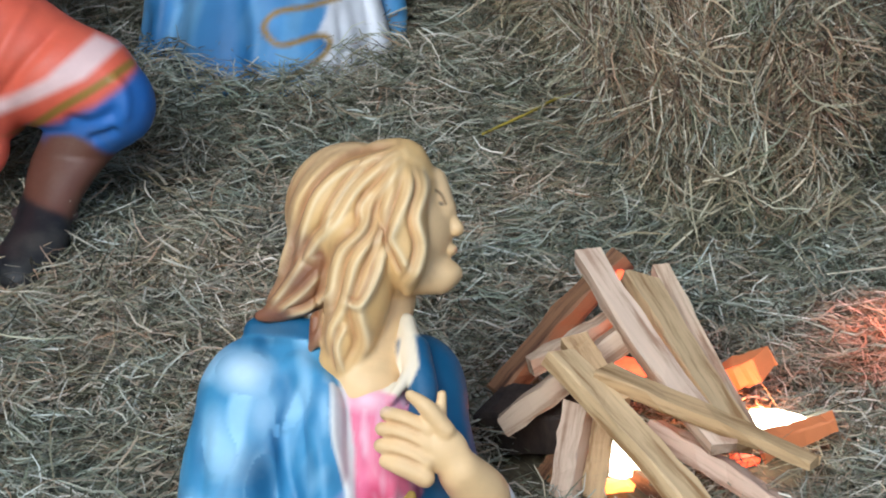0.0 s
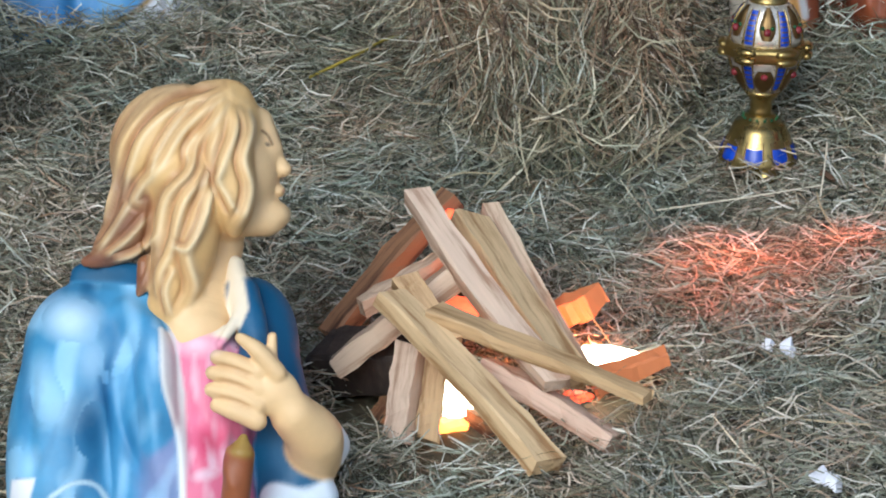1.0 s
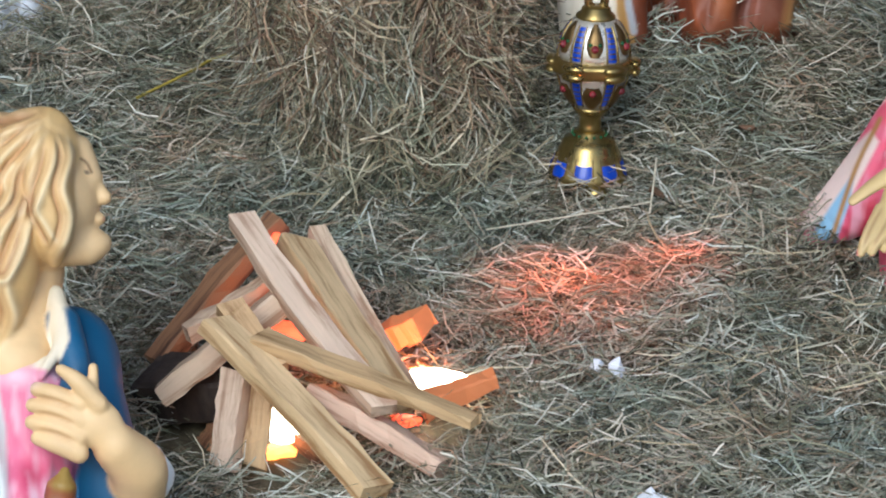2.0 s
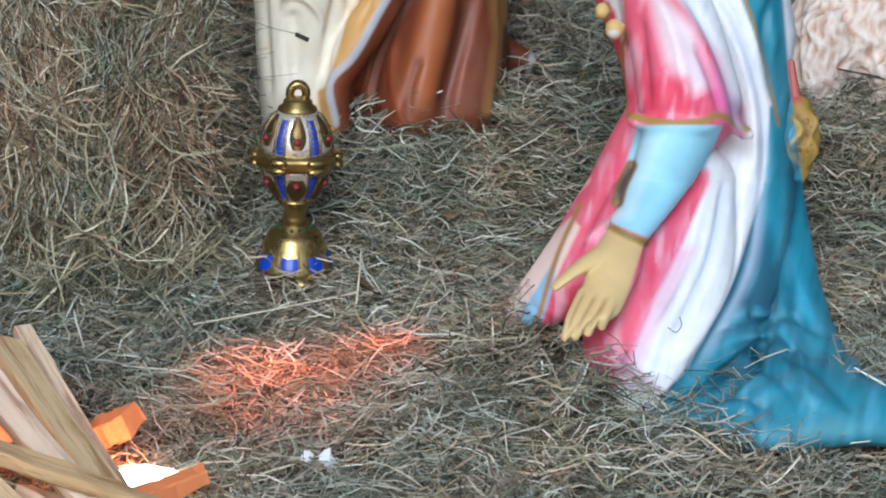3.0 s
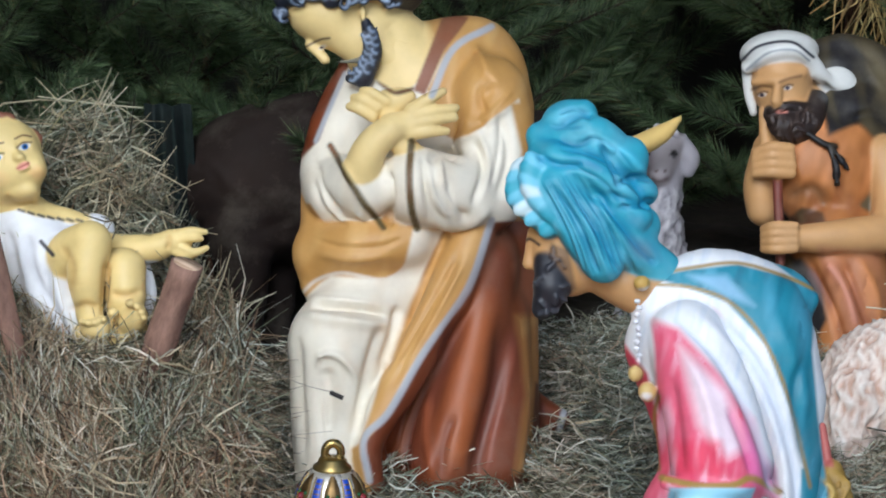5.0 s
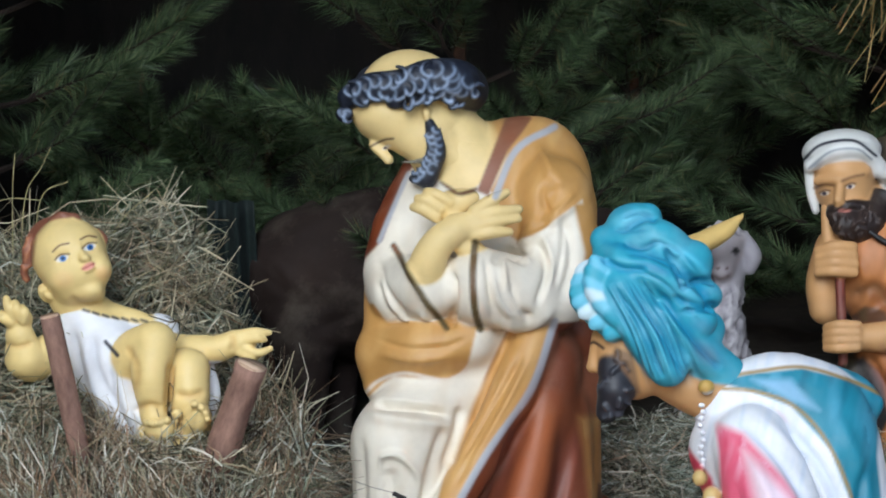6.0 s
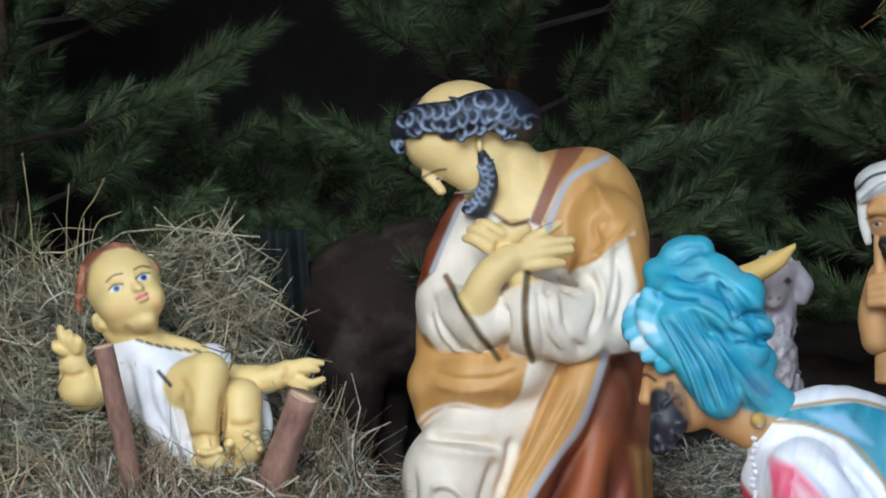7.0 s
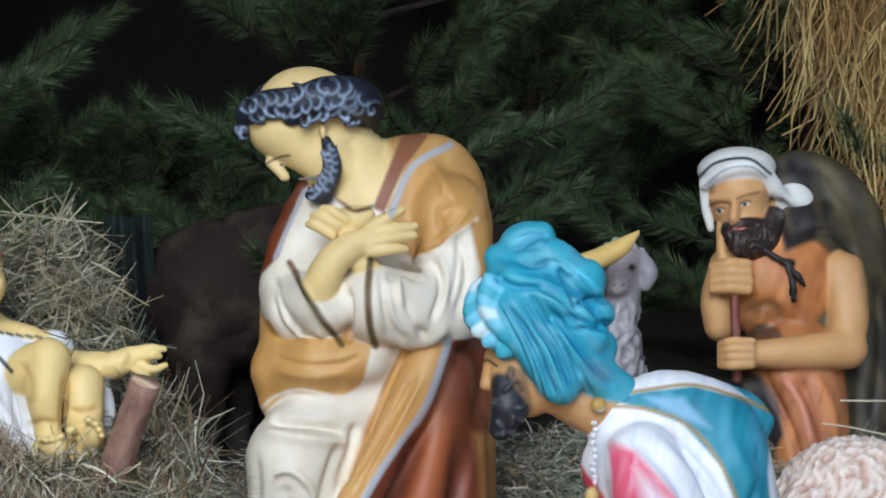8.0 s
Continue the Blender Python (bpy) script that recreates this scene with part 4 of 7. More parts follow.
def bowing_king():
    """King on his knees, bowed low, in a turquoise turban and a white and pink robe."""
    rng = random.Random(5)
    teal, teal_d, tur = lin(58, 138, 160), lin(34, 98, 120), lin(76, 166, 188)
    pink, rose, tan, pale = lin(226, 100, 128), lin(210, 66, 90), lin(196, 150, 96), lin(160, 212, 232)
    palm = lin(212, 184, 128)
    s = Sculpt((900, 20, -285), (1730, 1300, 300), 4.1)
    # back and trunk
    s.tube([(1180, 385, 30), (1270, 380, 40), (1350, 420, 50), (1385, 560, 50)], [52, 82, 92, 90], WHITE, 20)
    s.tube([(1370, 480, 20), (1400, 700, 30), (1380, 900, 40), (1300, 1100, 20), (1240, 1220, 0)], [80, 72, 90, 110, 90], WHITE, 30)
    s.tube([(1195, 470, 20), (1250, 620, 20), (1268, 800, 20)], [76, 76, 84], rose, 24)
    # turquoise cape to the ground and its train
    s.tube([(1400, 400, 90), (1430, 600, 100), (1446, 800, 105), (1465, 1000, 100), (1490, 1180, 80)], [48, 36, 40, 58, 90], teal, 16)
    s.tube([(1300, 350, 90), (1400, 372, 90), (1440, 390, 80)], [50, 40, 24], teal, 16)
    s.ell((1470, 1215, 40), (190, 88, 150), teal, 26)
    s.tube([(1300, 1230, -20), (1440, 1250, -60), (1600, 1236, -60), (1720, 1262, -30)], [40, 60, 58, 46], teal, 24)
    s.tube([(1500, 1120, 60), (1570, 1190, 40), (1690, 1250, 30)], [60, 46, 40], teal, 20)
    # knee and front of the robe
    s.tube([(1240, 760, -20), (1160, 900, -40), (1060, 1010, 30), (965, 1064, 110)], [88, 84, 58, 24], pink, 24)
    s.tube([(1240, 850, -40), (1210, 1000, -70), (1190, 1110, -60), (1220, 1220, -40)], [90, 90, 84, 40], pink, 24)
    s.tube([(1310, 820, -60), (1300, 960, -70), (1250, 1100, -70), (1215, 1220, -50)], [62, 68, 66, 34], WHITE, 18)
    s.tube([(1130, 830, -60), (1046, 960, 0), (962, 1066, 90)], [20, 20, 14], lin(240, 214, 202), 8)
    # wide sleeve with its hem, forearm and open palm
    s.tube([(1230, 460, -50), (1270, 580, -95), (1292, 680, -110)], [70, 84, 92], pink, 18)
    s.tube([(1195, 712, -160), (1260, 722, -190), (1320, 722, -185), (1352, 712, -150), (1390, 736, -110)], [14, 14, 14, 14, 12], pink, 10)
    s.tube([(1290, 690, -120), (1252, 790, -160), (1190, 905, -185)], [66, 58, 36], pale, 10)
    s.tube([(1186, 905, -195), (1164, 965, -200), (1140, 1030, -205)], [30, 46, 40], palm, 6, 0.55)
    for fx, fy, bx in ((1074, 1098, 1108), (1094, 1096, 1126), (1116, 1090, 1144), (1140, 1078, 1160)):
        s.tube([(bx, 1020, -212), ((fx + bx) / 2 - 3, (1020 + fy) / 2 + 4, -222), (fx, fy, -206)], [13, 12, 8], palm, 3)
    s.tube([(1150, 945, -205), (1104, 970, -215), (1058, 1006, -205)], [20, 14, 9], palm, 6)
    s.tube([(1110, 350, 20), (1180, 380, 30)], [44, 50], tan, 12)
    # brooch and beads
    s.ell((1150, 360, -40), (15, 14, 14), lin(186, 150, 70), 3)
    s.ell((1138, 520, -80), (13, 15, 13), lin(190, 160, 100), 3)
    s.ell((1160, 552, -88), (17, 19, 15), lin(196, 180, 150), 3)
    for i in range(11):
        s.ell((1142 + 3 * math.sin(i * 1.7), 392 + i * 12, -62), (7, 5, 7), WHITE, 3)
    # belt clasp and tassel
    s.tube([(1192, 815, -105), (1170, 840, -118), (1160, 860, -112)], [14, 18, 10], lin(150, 128, 70), 4)
    s.tube([(1470, 612, -130), (1480, 680, -140)], [7, 9], lin(176, 96, 88), 3)
    s.tube([(1486, 690, -140), (1492, 742, -145), (1492, 800, -140)], [20, 33, 15], GILT, 3)
    s.ell((1488, 814, -140), (12, 9, 10), GILT, 3)
    for dx in (-18, -6, 6, 18):
        s.tube([(1486 + dx * 0.5, 690, -158), (1492 + dx + 6, 716, -174), (1492 + dx - 5, 742, -177), (1492 + dx + 6, 768, -174), (1490 + dx * 0.5, 796, -156)], [3, 5, 5, 5, 3], lin(176, 146, 74), 2)
    s.skin()
    # painted robe: white cape, pink fields fading out, gold hems
    s.area([(1110, 380), (1180, 365), (1260, 380), (1340, 470), (1400, 640), (1430, 760), (1400, 1000), (1330, 1110), (1200, 1260), (1180, 1200), (1290, 1050), (1340, 900), (1390, 740), (1330, 580), (1180, 440)], WHITE, 10, (-400, 75))
    s.area([(1172, 425), (1215, 440), (1290, 520), (1350, 600), (1392, 738), (1340, 716), (1250, 725), (1185, 712), (1178, 560)], pink, 16)
    s.area([(1215, 470), (1300, 550), (1336, 650), (1300, 670), (1250, 610)], lin(242, 222, 230), 26, amount=0.95)
    s.area([(1330, 600), (1386, 690), (1390, 736), (1345, 712)], lin(206, 110, 170), 14, amount=0.7)
    s.area([(1185, 640), (1290, 640), (1300, 700), (1190, 702)], lin(228, 60, 92), 20, amount=0.7)
    s.area([(1108, 410), (1160, 380), (1172, 470), (1178, 590), (1120, 480)], WHITE, 8)
    s.area([(1120, 470), (1160, 520), (1178, 600), (1150, 620), (1112, 520)], rose, 8)
    s.line([(1185, 704), (1250, 717), (1312, 716), (1345, 704), (1392, 728)], 12, GILT)
    s.line([(1180, 690), (1172, 600), (1180, 560)], 6, GILT)
    s.area([(1200, 722), (1350, 722), (1260, 935), (1150, 895)], pale, 6, (-400, -80))
    s.line([(1152, 893), (1180, 908), (1216, 926)], 13, lin(140, 112, 52))
    s.area([(1333, 800), (1327, 825), (1283, 931), (1233, 1030), (1193, 1136), (1174, 1179), (1134, 1191), (990, 1086), (1022, 980), (1078, 856), (1165, 800)], pink, 12, (-300, 200))
    s.area([(1327, 788), (1426, 788), (1426, 825), (1376, 993), (1296, 1160), (1196, 1272), (1121, 1222), (1174, 1179), (1193, 1136), (1233, 1030), (1283, 931), (1327, 825)], WHITE, 9, (-400, 400))
    s.area([(1271, 937), (1308, 937), (1246, 1061), (1208, 1148), (1177, 1191), (1171, 1160), (1227, 1030)], lin(226, 170, 200), 22, amount=0.6)
    s.area([(955, 1062), (1052, 912), (1085, 880), (1100, 900), (1030, 1050)], lin(240, 216, 206), 6)
    s.area([(985, 1070), (1060, 950), (1052, 1010), (1030, 1080)], lin(150, 190, 220), 5)
    s.line([(1100, 860), (1060, 950), (1022, 1075)], 8, lin(176, 128, 66))
    s.area([(1040, 1080), (1062, 1010), (1100, 1000), (1090, 1090)], rose, 8, (-155, 200))
    s.area([(1150, 1110), (1250, 1200), (1190, 1180)], lin(222, 130, 190), 20, amount=0.7)
    s.area([(1433, 688), (1429, 788), (1423, 837), (1376, 993), (1296, 1160), (1196, 1253), (1171, 1297), (1760, 1297), (1760, 688)], teal, 5)
    # dark recess of the train and its folds, shade put into the colour
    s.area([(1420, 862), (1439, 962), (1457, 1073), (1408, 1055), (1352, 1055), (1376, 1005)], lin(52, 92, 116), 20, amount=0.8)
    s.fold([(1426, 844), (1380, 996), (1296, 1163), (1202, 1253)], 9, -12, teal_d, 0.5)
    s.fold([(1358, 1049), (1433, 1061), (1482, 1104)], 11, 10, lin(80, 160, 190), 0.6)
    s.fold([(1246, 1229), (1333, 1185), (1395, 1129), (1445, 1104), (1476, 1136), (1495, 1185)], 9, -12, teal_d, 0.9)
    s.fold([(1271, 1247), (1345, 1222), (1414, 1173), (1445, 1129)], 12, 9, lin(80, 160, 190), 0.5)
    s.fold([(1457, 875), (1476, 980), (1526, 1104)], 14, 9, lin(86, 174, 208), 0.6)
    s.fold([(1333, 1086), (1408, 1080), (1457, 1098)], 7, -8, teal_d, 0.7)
    s.area([(1200, 722), (1350, 722), (1262, 938), (1140, 888)], pale, 6, (-600, -150))
    s.area([(1154, 900), (1215, 927), (1196, 986), (1177, 1049), (1146, 1086), (1071, 1111), (1056, 1018), (1037, 1005), (1096, 949)], palm, 4, (-600, -150))
    s.area([(1206, 740), (1250, 740), (1190, 890), (1152, 880)], lin(206, 234, 242), 14, (-600, -150), 0.6)
    # darker grooves between the fingers, shade put into the colour
    for pts in ([(1112, 1011), (1090, 1055), (1078, 1092)], [(1131, 1018), (1112, 1055), (1093, 1089)], [(1149, 1024), (1134, 1055), (1112, 1086)]):
        s.fold(pts, 3.5, -5, lin(150, 112, 66), 0.7)
    s.line([(1149, 896), (1177, 912), (1216, 929)], 13, lin(146, 118, 54))
    s.line([(1190, 792), (1174, 826), (1166, 856)], 22, lin(132, 104, 58))
    s.line([(1188, 800), (1174, 828), (1169, 848)], 9, lin(74, 70, 82))
    s.fold([(1150, 830), (1120, 890), (1090, 960)], 8, -8, lin(196, 60, 86), 0.7)
    s.fold([(1180, 870), (1140, 900), (1105, 930)], 7, 7, lin(240, 190, 205), 0.6)
    s.area([(1448, 684), (1534, 684), (1534, 826), (1448, 826)], GILT, 3, (-600, -104))
    s.area([(1450, 600), (1482, 600), (1490, 684), (1460, 684)], lin(170, 90, 82), 3, (-600, -74))
    # cape border and sky-blue field over the shoulders
    s.area([(1165, 350), (1230, 336), (1320, 326), (1400, 346), (1458, 372), (1452, 480), (1466, 640), (1500, 880), (1450, 880), (1446, 720), (1420, 600), (1370, 470), (1300, 392), (1220, 364)], teal, 6)
    s.area([(1230, 345), (1300, 345), (1350, 400), (1300, 385)], lin(150, 190, 220), 14, amount=0.8)
    s.area([(1160, 330), (1260, 270), (1320, 270), (1400, 342), (1320, 324), (1230, 332)], WHITE, 5)
    s.line([(1164, 346), (1240, 332), (1320, 324), (1400, 346), (1458, 372)], 6, GILT)
    s.line([(1170, 362), (1240, 368), (1310, 396), (1372, 470), (1422, 600), (1448, 720)], 6, GILT)
    for c, r in (((1138, 520), 15), ((1160, 552), 18)):
        s.spot(c, (r, r), lin(204, 176, 110), 1, 0, 2)
    s.spot((1158, 560), (12, 8), lin(226, 226, 230), 0.8)
    # folds of cape, sleeve and robe; tinted creases and ridges put shading into colour
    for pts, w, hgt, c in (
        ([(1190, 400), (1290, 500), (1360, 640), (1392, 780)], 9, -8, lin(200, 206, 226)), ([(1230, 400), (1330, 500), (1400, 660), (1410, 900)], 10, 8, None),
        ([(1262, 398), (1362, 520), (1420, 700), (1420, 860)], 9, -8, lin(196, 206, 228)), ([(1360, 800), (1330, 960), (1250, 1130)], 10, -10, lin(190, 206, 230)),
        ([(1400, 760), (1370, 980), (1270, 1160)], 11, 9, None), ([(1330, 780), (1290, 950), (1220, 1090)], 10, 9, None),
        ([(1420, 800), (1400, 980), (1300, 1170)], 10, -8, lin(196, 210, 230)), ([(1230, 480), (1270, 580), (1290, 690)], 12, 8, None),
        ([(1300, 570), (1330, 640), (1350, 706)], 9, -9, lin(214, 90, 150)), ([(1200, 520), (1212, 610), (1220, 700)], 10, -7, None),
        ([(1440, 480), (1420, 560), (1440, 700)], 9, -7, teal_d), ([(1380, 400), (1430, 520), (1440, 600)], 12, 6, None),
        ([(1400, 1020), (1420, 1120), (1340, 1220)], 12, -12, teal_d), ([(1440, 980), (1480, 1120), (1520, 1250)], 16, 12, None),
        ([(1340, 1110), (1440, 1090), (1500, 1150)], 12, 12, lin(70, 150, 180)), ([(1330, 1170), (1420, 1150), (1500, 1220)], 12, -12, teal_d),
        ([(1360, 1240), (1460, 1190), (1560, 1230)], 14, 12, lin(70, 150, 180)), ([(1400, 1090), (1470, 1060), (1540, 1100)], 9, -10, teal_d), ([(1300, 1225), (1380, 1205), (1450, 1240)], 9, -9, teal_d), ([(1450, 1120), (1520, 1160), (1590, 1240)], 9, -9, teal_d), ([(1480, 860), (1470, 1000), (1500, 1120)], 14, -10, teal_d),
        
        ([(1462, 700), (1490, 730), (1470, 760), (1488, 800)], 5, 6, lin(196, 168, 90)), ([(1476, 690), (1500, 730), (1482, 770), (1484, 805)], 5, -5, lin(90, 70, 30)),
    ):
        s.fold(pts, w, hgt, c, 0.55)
    s.lean(820, 0.75)
    # neck, face and beard
    h = Sculpt((895, 20, -110), (1230, 440, 120), 2.6)
    h.tube([(1040, 300, 10), (1110, 350, 20), (1180, 380, 30)], [50, 48, 52], tan, 12)
    h.ell((1010, 310, 5), (58, 78, 55), tan, 14, -28)
    h.tube([(958, 270, -5), (952, 312, -10), (950, 325, -10)], [10, 11, 12], tan, 8)
    h.tube([(985, 320, -25), (990, 365, -22), (975, 405, -14)], [24, 34, 20], lin(40, 40, 46), 10)
    # turban: rolls, plaited brow band, hanging cloth
    h.ell((1030, 165, 0), (92, 82, 78), tur, 14, 35)
    h.ell((1022, 72, 5), (50, 38, 42), tur, 4, -8)
    h.ell((1046, 62, -6), (26, 28, 30), tur, 5)
    h.ell((1090, 195, 10), (72, 60, 74), tur, 12, 40)
    h.tube([(970, 100, 0), (1060, 92, -30), (1115, 132, -20), (1150, 190, 0)], [26, 32, 28, 16], tur, 10)
    h.tube([(1000, 140, -50), (1075, 165, -60), (1140, 240, -40)], [30, 34, 30], tur, 10)
    h.ell((1142, 258, 5), (42, 38, 48), tur, 5)
    h.ell((1122, 142, -14), (40, 44, 44), tur, 6, 30)
    h.ell((1146, 196, -8), (34, 28, 40), tur, 5, 20)
    h.tube([(938, 160, -10), (934, 205, -30), (985, 260, -42)], [20, 26, 20], tur, 8)
    for i in range(7):
        t = i / 6
        cx, cy = 938 - 22 * math.sin(t * 2.6) + 62 * t * t, 150 + 112 * t
        for row, dx in ((0, 0), (1, 24)):
            tone = lin(206, 226, 232) if (i + row) % 4 == 0 else lin(120, 194, 218) if (i + row) % 2 == 1 else tur
            h.ell((cx + dx, cy - 6 * row, -50 - 14 * row - 12 * t), (24, 14, 11), tone, 8, 40 if row else -30)
    h.tube([(1000, 190, -50), (1045, 265, -60), (1082, 322, -50)], [42, 42, 38], tur, 10)
    h.tube([(1080, 250, -40), (1130, 296, -20), (1185, 334, 10)], [46, 40, 34], tur, 14)
    h.skin()
    # pale highlights and dark hollows: light and shade put into the turban's colour
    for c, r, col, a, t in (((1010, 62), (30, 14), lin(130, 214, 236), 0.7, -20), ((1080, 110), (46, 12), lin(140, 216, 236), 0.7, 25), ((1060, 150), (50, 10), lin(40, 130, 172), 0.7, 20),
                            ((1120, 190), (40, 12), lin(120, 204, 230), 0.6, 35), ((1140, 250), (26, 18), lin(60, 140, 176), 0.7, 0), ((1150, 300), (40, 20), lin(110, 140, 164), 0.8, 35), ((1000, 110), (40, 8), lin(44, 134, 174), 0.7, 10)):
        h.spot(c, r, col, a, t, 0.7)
    # striped pleats of the turban: dark creases, pale ridges, shading put into the colour
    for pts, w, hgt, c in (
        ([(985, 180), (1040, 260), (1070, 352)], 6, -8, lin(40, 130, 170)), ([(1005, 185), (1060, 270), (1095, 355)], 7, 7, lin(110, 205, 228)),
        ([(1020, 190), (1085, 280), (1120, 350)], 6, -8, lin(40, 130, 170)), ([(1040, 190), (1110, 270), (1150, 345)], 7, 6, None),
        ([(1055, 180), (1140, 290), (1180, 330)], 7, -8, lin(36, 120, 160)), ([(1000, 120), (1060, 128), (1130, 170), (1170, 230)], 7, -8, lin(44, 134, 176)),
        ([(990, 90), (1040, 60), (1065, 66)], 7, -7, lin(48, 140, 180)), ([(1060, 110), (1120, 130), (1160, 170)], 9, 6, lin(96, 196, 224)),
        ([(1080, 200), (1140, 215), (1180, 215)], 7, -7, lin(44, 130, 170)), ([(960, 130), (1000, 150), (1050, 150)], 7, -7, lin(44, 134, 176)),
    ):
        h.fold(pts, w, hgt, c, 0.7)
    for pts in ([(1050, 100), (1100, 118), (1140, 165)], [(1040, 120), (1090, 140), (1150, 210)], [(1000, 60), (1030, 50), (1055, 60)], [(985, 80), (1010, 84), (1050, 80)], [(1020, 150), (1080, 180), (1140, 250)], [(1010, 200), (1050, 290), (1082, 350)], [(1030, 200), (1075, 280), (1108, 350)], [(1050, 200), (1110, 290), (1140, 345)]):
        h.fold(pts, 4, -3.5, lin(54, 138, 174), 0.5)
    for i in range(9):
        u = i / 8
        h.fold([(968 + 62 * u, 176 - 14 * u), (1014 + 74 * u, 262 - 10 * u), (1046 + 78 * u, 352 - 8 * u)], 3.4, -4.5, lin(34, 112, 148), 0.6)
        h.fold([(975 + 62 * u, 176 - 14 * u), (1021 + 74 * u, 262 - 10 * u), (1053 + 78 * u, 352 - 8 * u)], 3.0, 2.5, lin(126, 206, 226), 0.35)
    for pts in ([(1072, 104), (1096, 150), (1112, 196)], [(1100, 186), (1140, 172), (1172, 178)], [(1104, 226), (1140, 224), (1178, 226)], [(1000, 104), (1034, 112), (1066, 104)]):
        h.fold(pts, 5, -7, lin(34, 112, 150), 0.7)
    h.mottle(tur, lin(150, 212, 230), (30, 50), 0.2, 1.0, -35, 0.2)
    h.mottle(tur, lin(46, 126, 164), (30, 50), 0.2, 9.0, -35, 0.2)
    # eye and brow, beard curls
    h.line([(942, 286), (952, 282), (968, 292)], 5, lin(60, 44, 36))
    curls(h, rng, [(rng.uniform(966, 1015), rng.uniform(300, 420), rng.uniform(0, 180)) for _ in range(14)], 10, 6, lin(92, 96, 104), 0.6, 4)
    h.area([(962, 340), (990, 290), (1020, 300), (1034, 370), (1000, 400), (975, 425)], lin(44, 44, 50), 8, amount=0.6)
    s.mottle(teal, lin(110, 176, 204), (26, 110), 0.5, 2.0, 10)
    s.mottle(teal, teal_d, (26, 110), 0.6, 7.0, 10)
    s.mottle(WHITE, lin(200, 214, 234), (16, 120), 0.45, 4.0, 12)
    s.mottle(pink, lin(240, 196, 212), (22, 100), 0.6, 3.0, 8)
    s.mottle(pink, lin(214, 60, 96), (22, 90), 0.6, 8.0, 8)
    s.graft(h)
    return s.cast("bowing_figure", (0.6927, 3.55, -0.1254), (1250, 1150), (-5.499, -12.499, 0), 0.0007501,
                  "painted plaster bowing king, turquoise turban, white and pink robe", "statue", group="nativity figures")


def reclining_child():
    """Infant figure lying on the hay with its arms spread."""
    rng = random.Random(8)
    skin, hair, crease = lin(234, 208, 138), lin(132, 84, 64), lin(196, 150, 78)
    s = Sculpt((60, 560, -125), (585, 870, 160), 2.7)
    # shirt over the trunk, tapering to a tip below the feet
    s.tube([(228, 620, 45), (268, 690, 35), (318, 790, 10), (332, 826, 0)], [52, 70, 54, 24], WHITE, 14)
    s.ell((262, 670, 55), (74, 92, 56), WHITE, 16, -24)
    s.ell((360, 640, 60), (40, 34, 34), WHITE, 14, 20)
    s.tube([(438, 690, 30), (454, 750, 15), (440, 800, 10)], [16, 14, 10], WHITE, 8)
    s.tube([(205, 575, 35), (232, 610, 45)], [40, 46], skin, 8)
    s.tube([(240, 606, 35), (310, 618, 42), (352, 630, 46)], [26, 22, 16], skin, 8)
    # near leg: thigh drawn up, knee, shin and foot
    s.tube([(300, 710, 15), (318, 676, -25), (350, 656, -58)], [42, 42, 36], skin, 10)
    s.tube([(352, 660, -58), (344, 720, -68), (350, 782, -60)], [38, 34, 23], skin, 7)
    s.tube([(348, 784, -58), (356, 806, -72), (366, 812, -80)], [22, 24, 20], skin, 7)
    # far leg
    s.tube([(372, 740, 15), (398, 712, -14), (410, 706, -26)], [42, 42, 38], skin, 7)
    s.tube([(410, 708, -30), (412, 752, -44), (416, 790, -40)], [39, 37, 28], skin, 5)
    s.tube([(412, 800, -48), (428, 792, -72), (432, 782, -84)], [28, 24, 18], skin, 7)
    s.tube([(340, 818, -40), (390, 826, -50), (436, 806, -42)], [18, 20, 16], skin, 8)
    for i, (tx, ty, tr) in enumerate(((337, 799, 7), (348, 801, 7.5), (360, 800, 8), (373, 795, 8.5), (391, 783, 10))):
        s.ell((tx, ty, -100 + 2 * i), (tr, tr * 0.9, 10), skin, 3)
    for i, (tx, ty, tr) in enumerate(((421, 766, 9), (434, 773, 8), (441, 783, 7.5), (445, 793, 7))):
        s.ell((tx, ty, -106 + 3 * i), (tr, tr * 0.9, 10), skin, 3)
    # reaching arm: open fingers
    s.tube([(360, 668, 40), (400, 672, 20), (462, 668, 0), (492, 656, -6)], [30, 30, 25, 21], skin, 8)
    s.ell((506, 656, -10), (26, 22, 15), skin, 6, -8)
    for pts in (((510, 642, -14), (532, 638, -20), (554, 640, -16)), ((514, 652, -18), (534, 650, -24), (546, 652, -20)), ((512, 668, -18), (534, 676, -24), (556, 668, -18)), ((502, 674, -14), (520, 683, -20), (536, 680, -16))):
        s.tube(pts, [9, 8, 5.5], skin, 3)
    # raised arm and small fist
    s.tube([(200, 650, 40), (140, 690, 30), (124, 684, 20)], [30, 36, 36], skin, 8)
    s.tube([(124, 684, 15), (114, 645, 5)], [36, 26], skin, 8)
    s.ell((110, 616, 0), (27, 22, 20), skin, 6)
    for pts in (((104, 612, -14), (94, 596, -20), (90, 580, -14)), ((112, 612, -18), (108, 598, -24), (106, 588, -16)), ((120, 618, -18), (122, 604, -22), (118, 596, -14)), ((96, 622, -14), (84, 614, -18), (82, 606, -10))):
        s.tube(pts, [9, 9, 7], skin, 3)
    s.skin()
    # head
    h = Sculpt((85, 415, -90), (305, 640, 110), 2.0)
    h.tube([(205, 575, 35), (236, 612, 44)], [42, 46], skin, 8)
    h.ell((200, 502, 15), (66, 66, 64), skin, 8, -14)
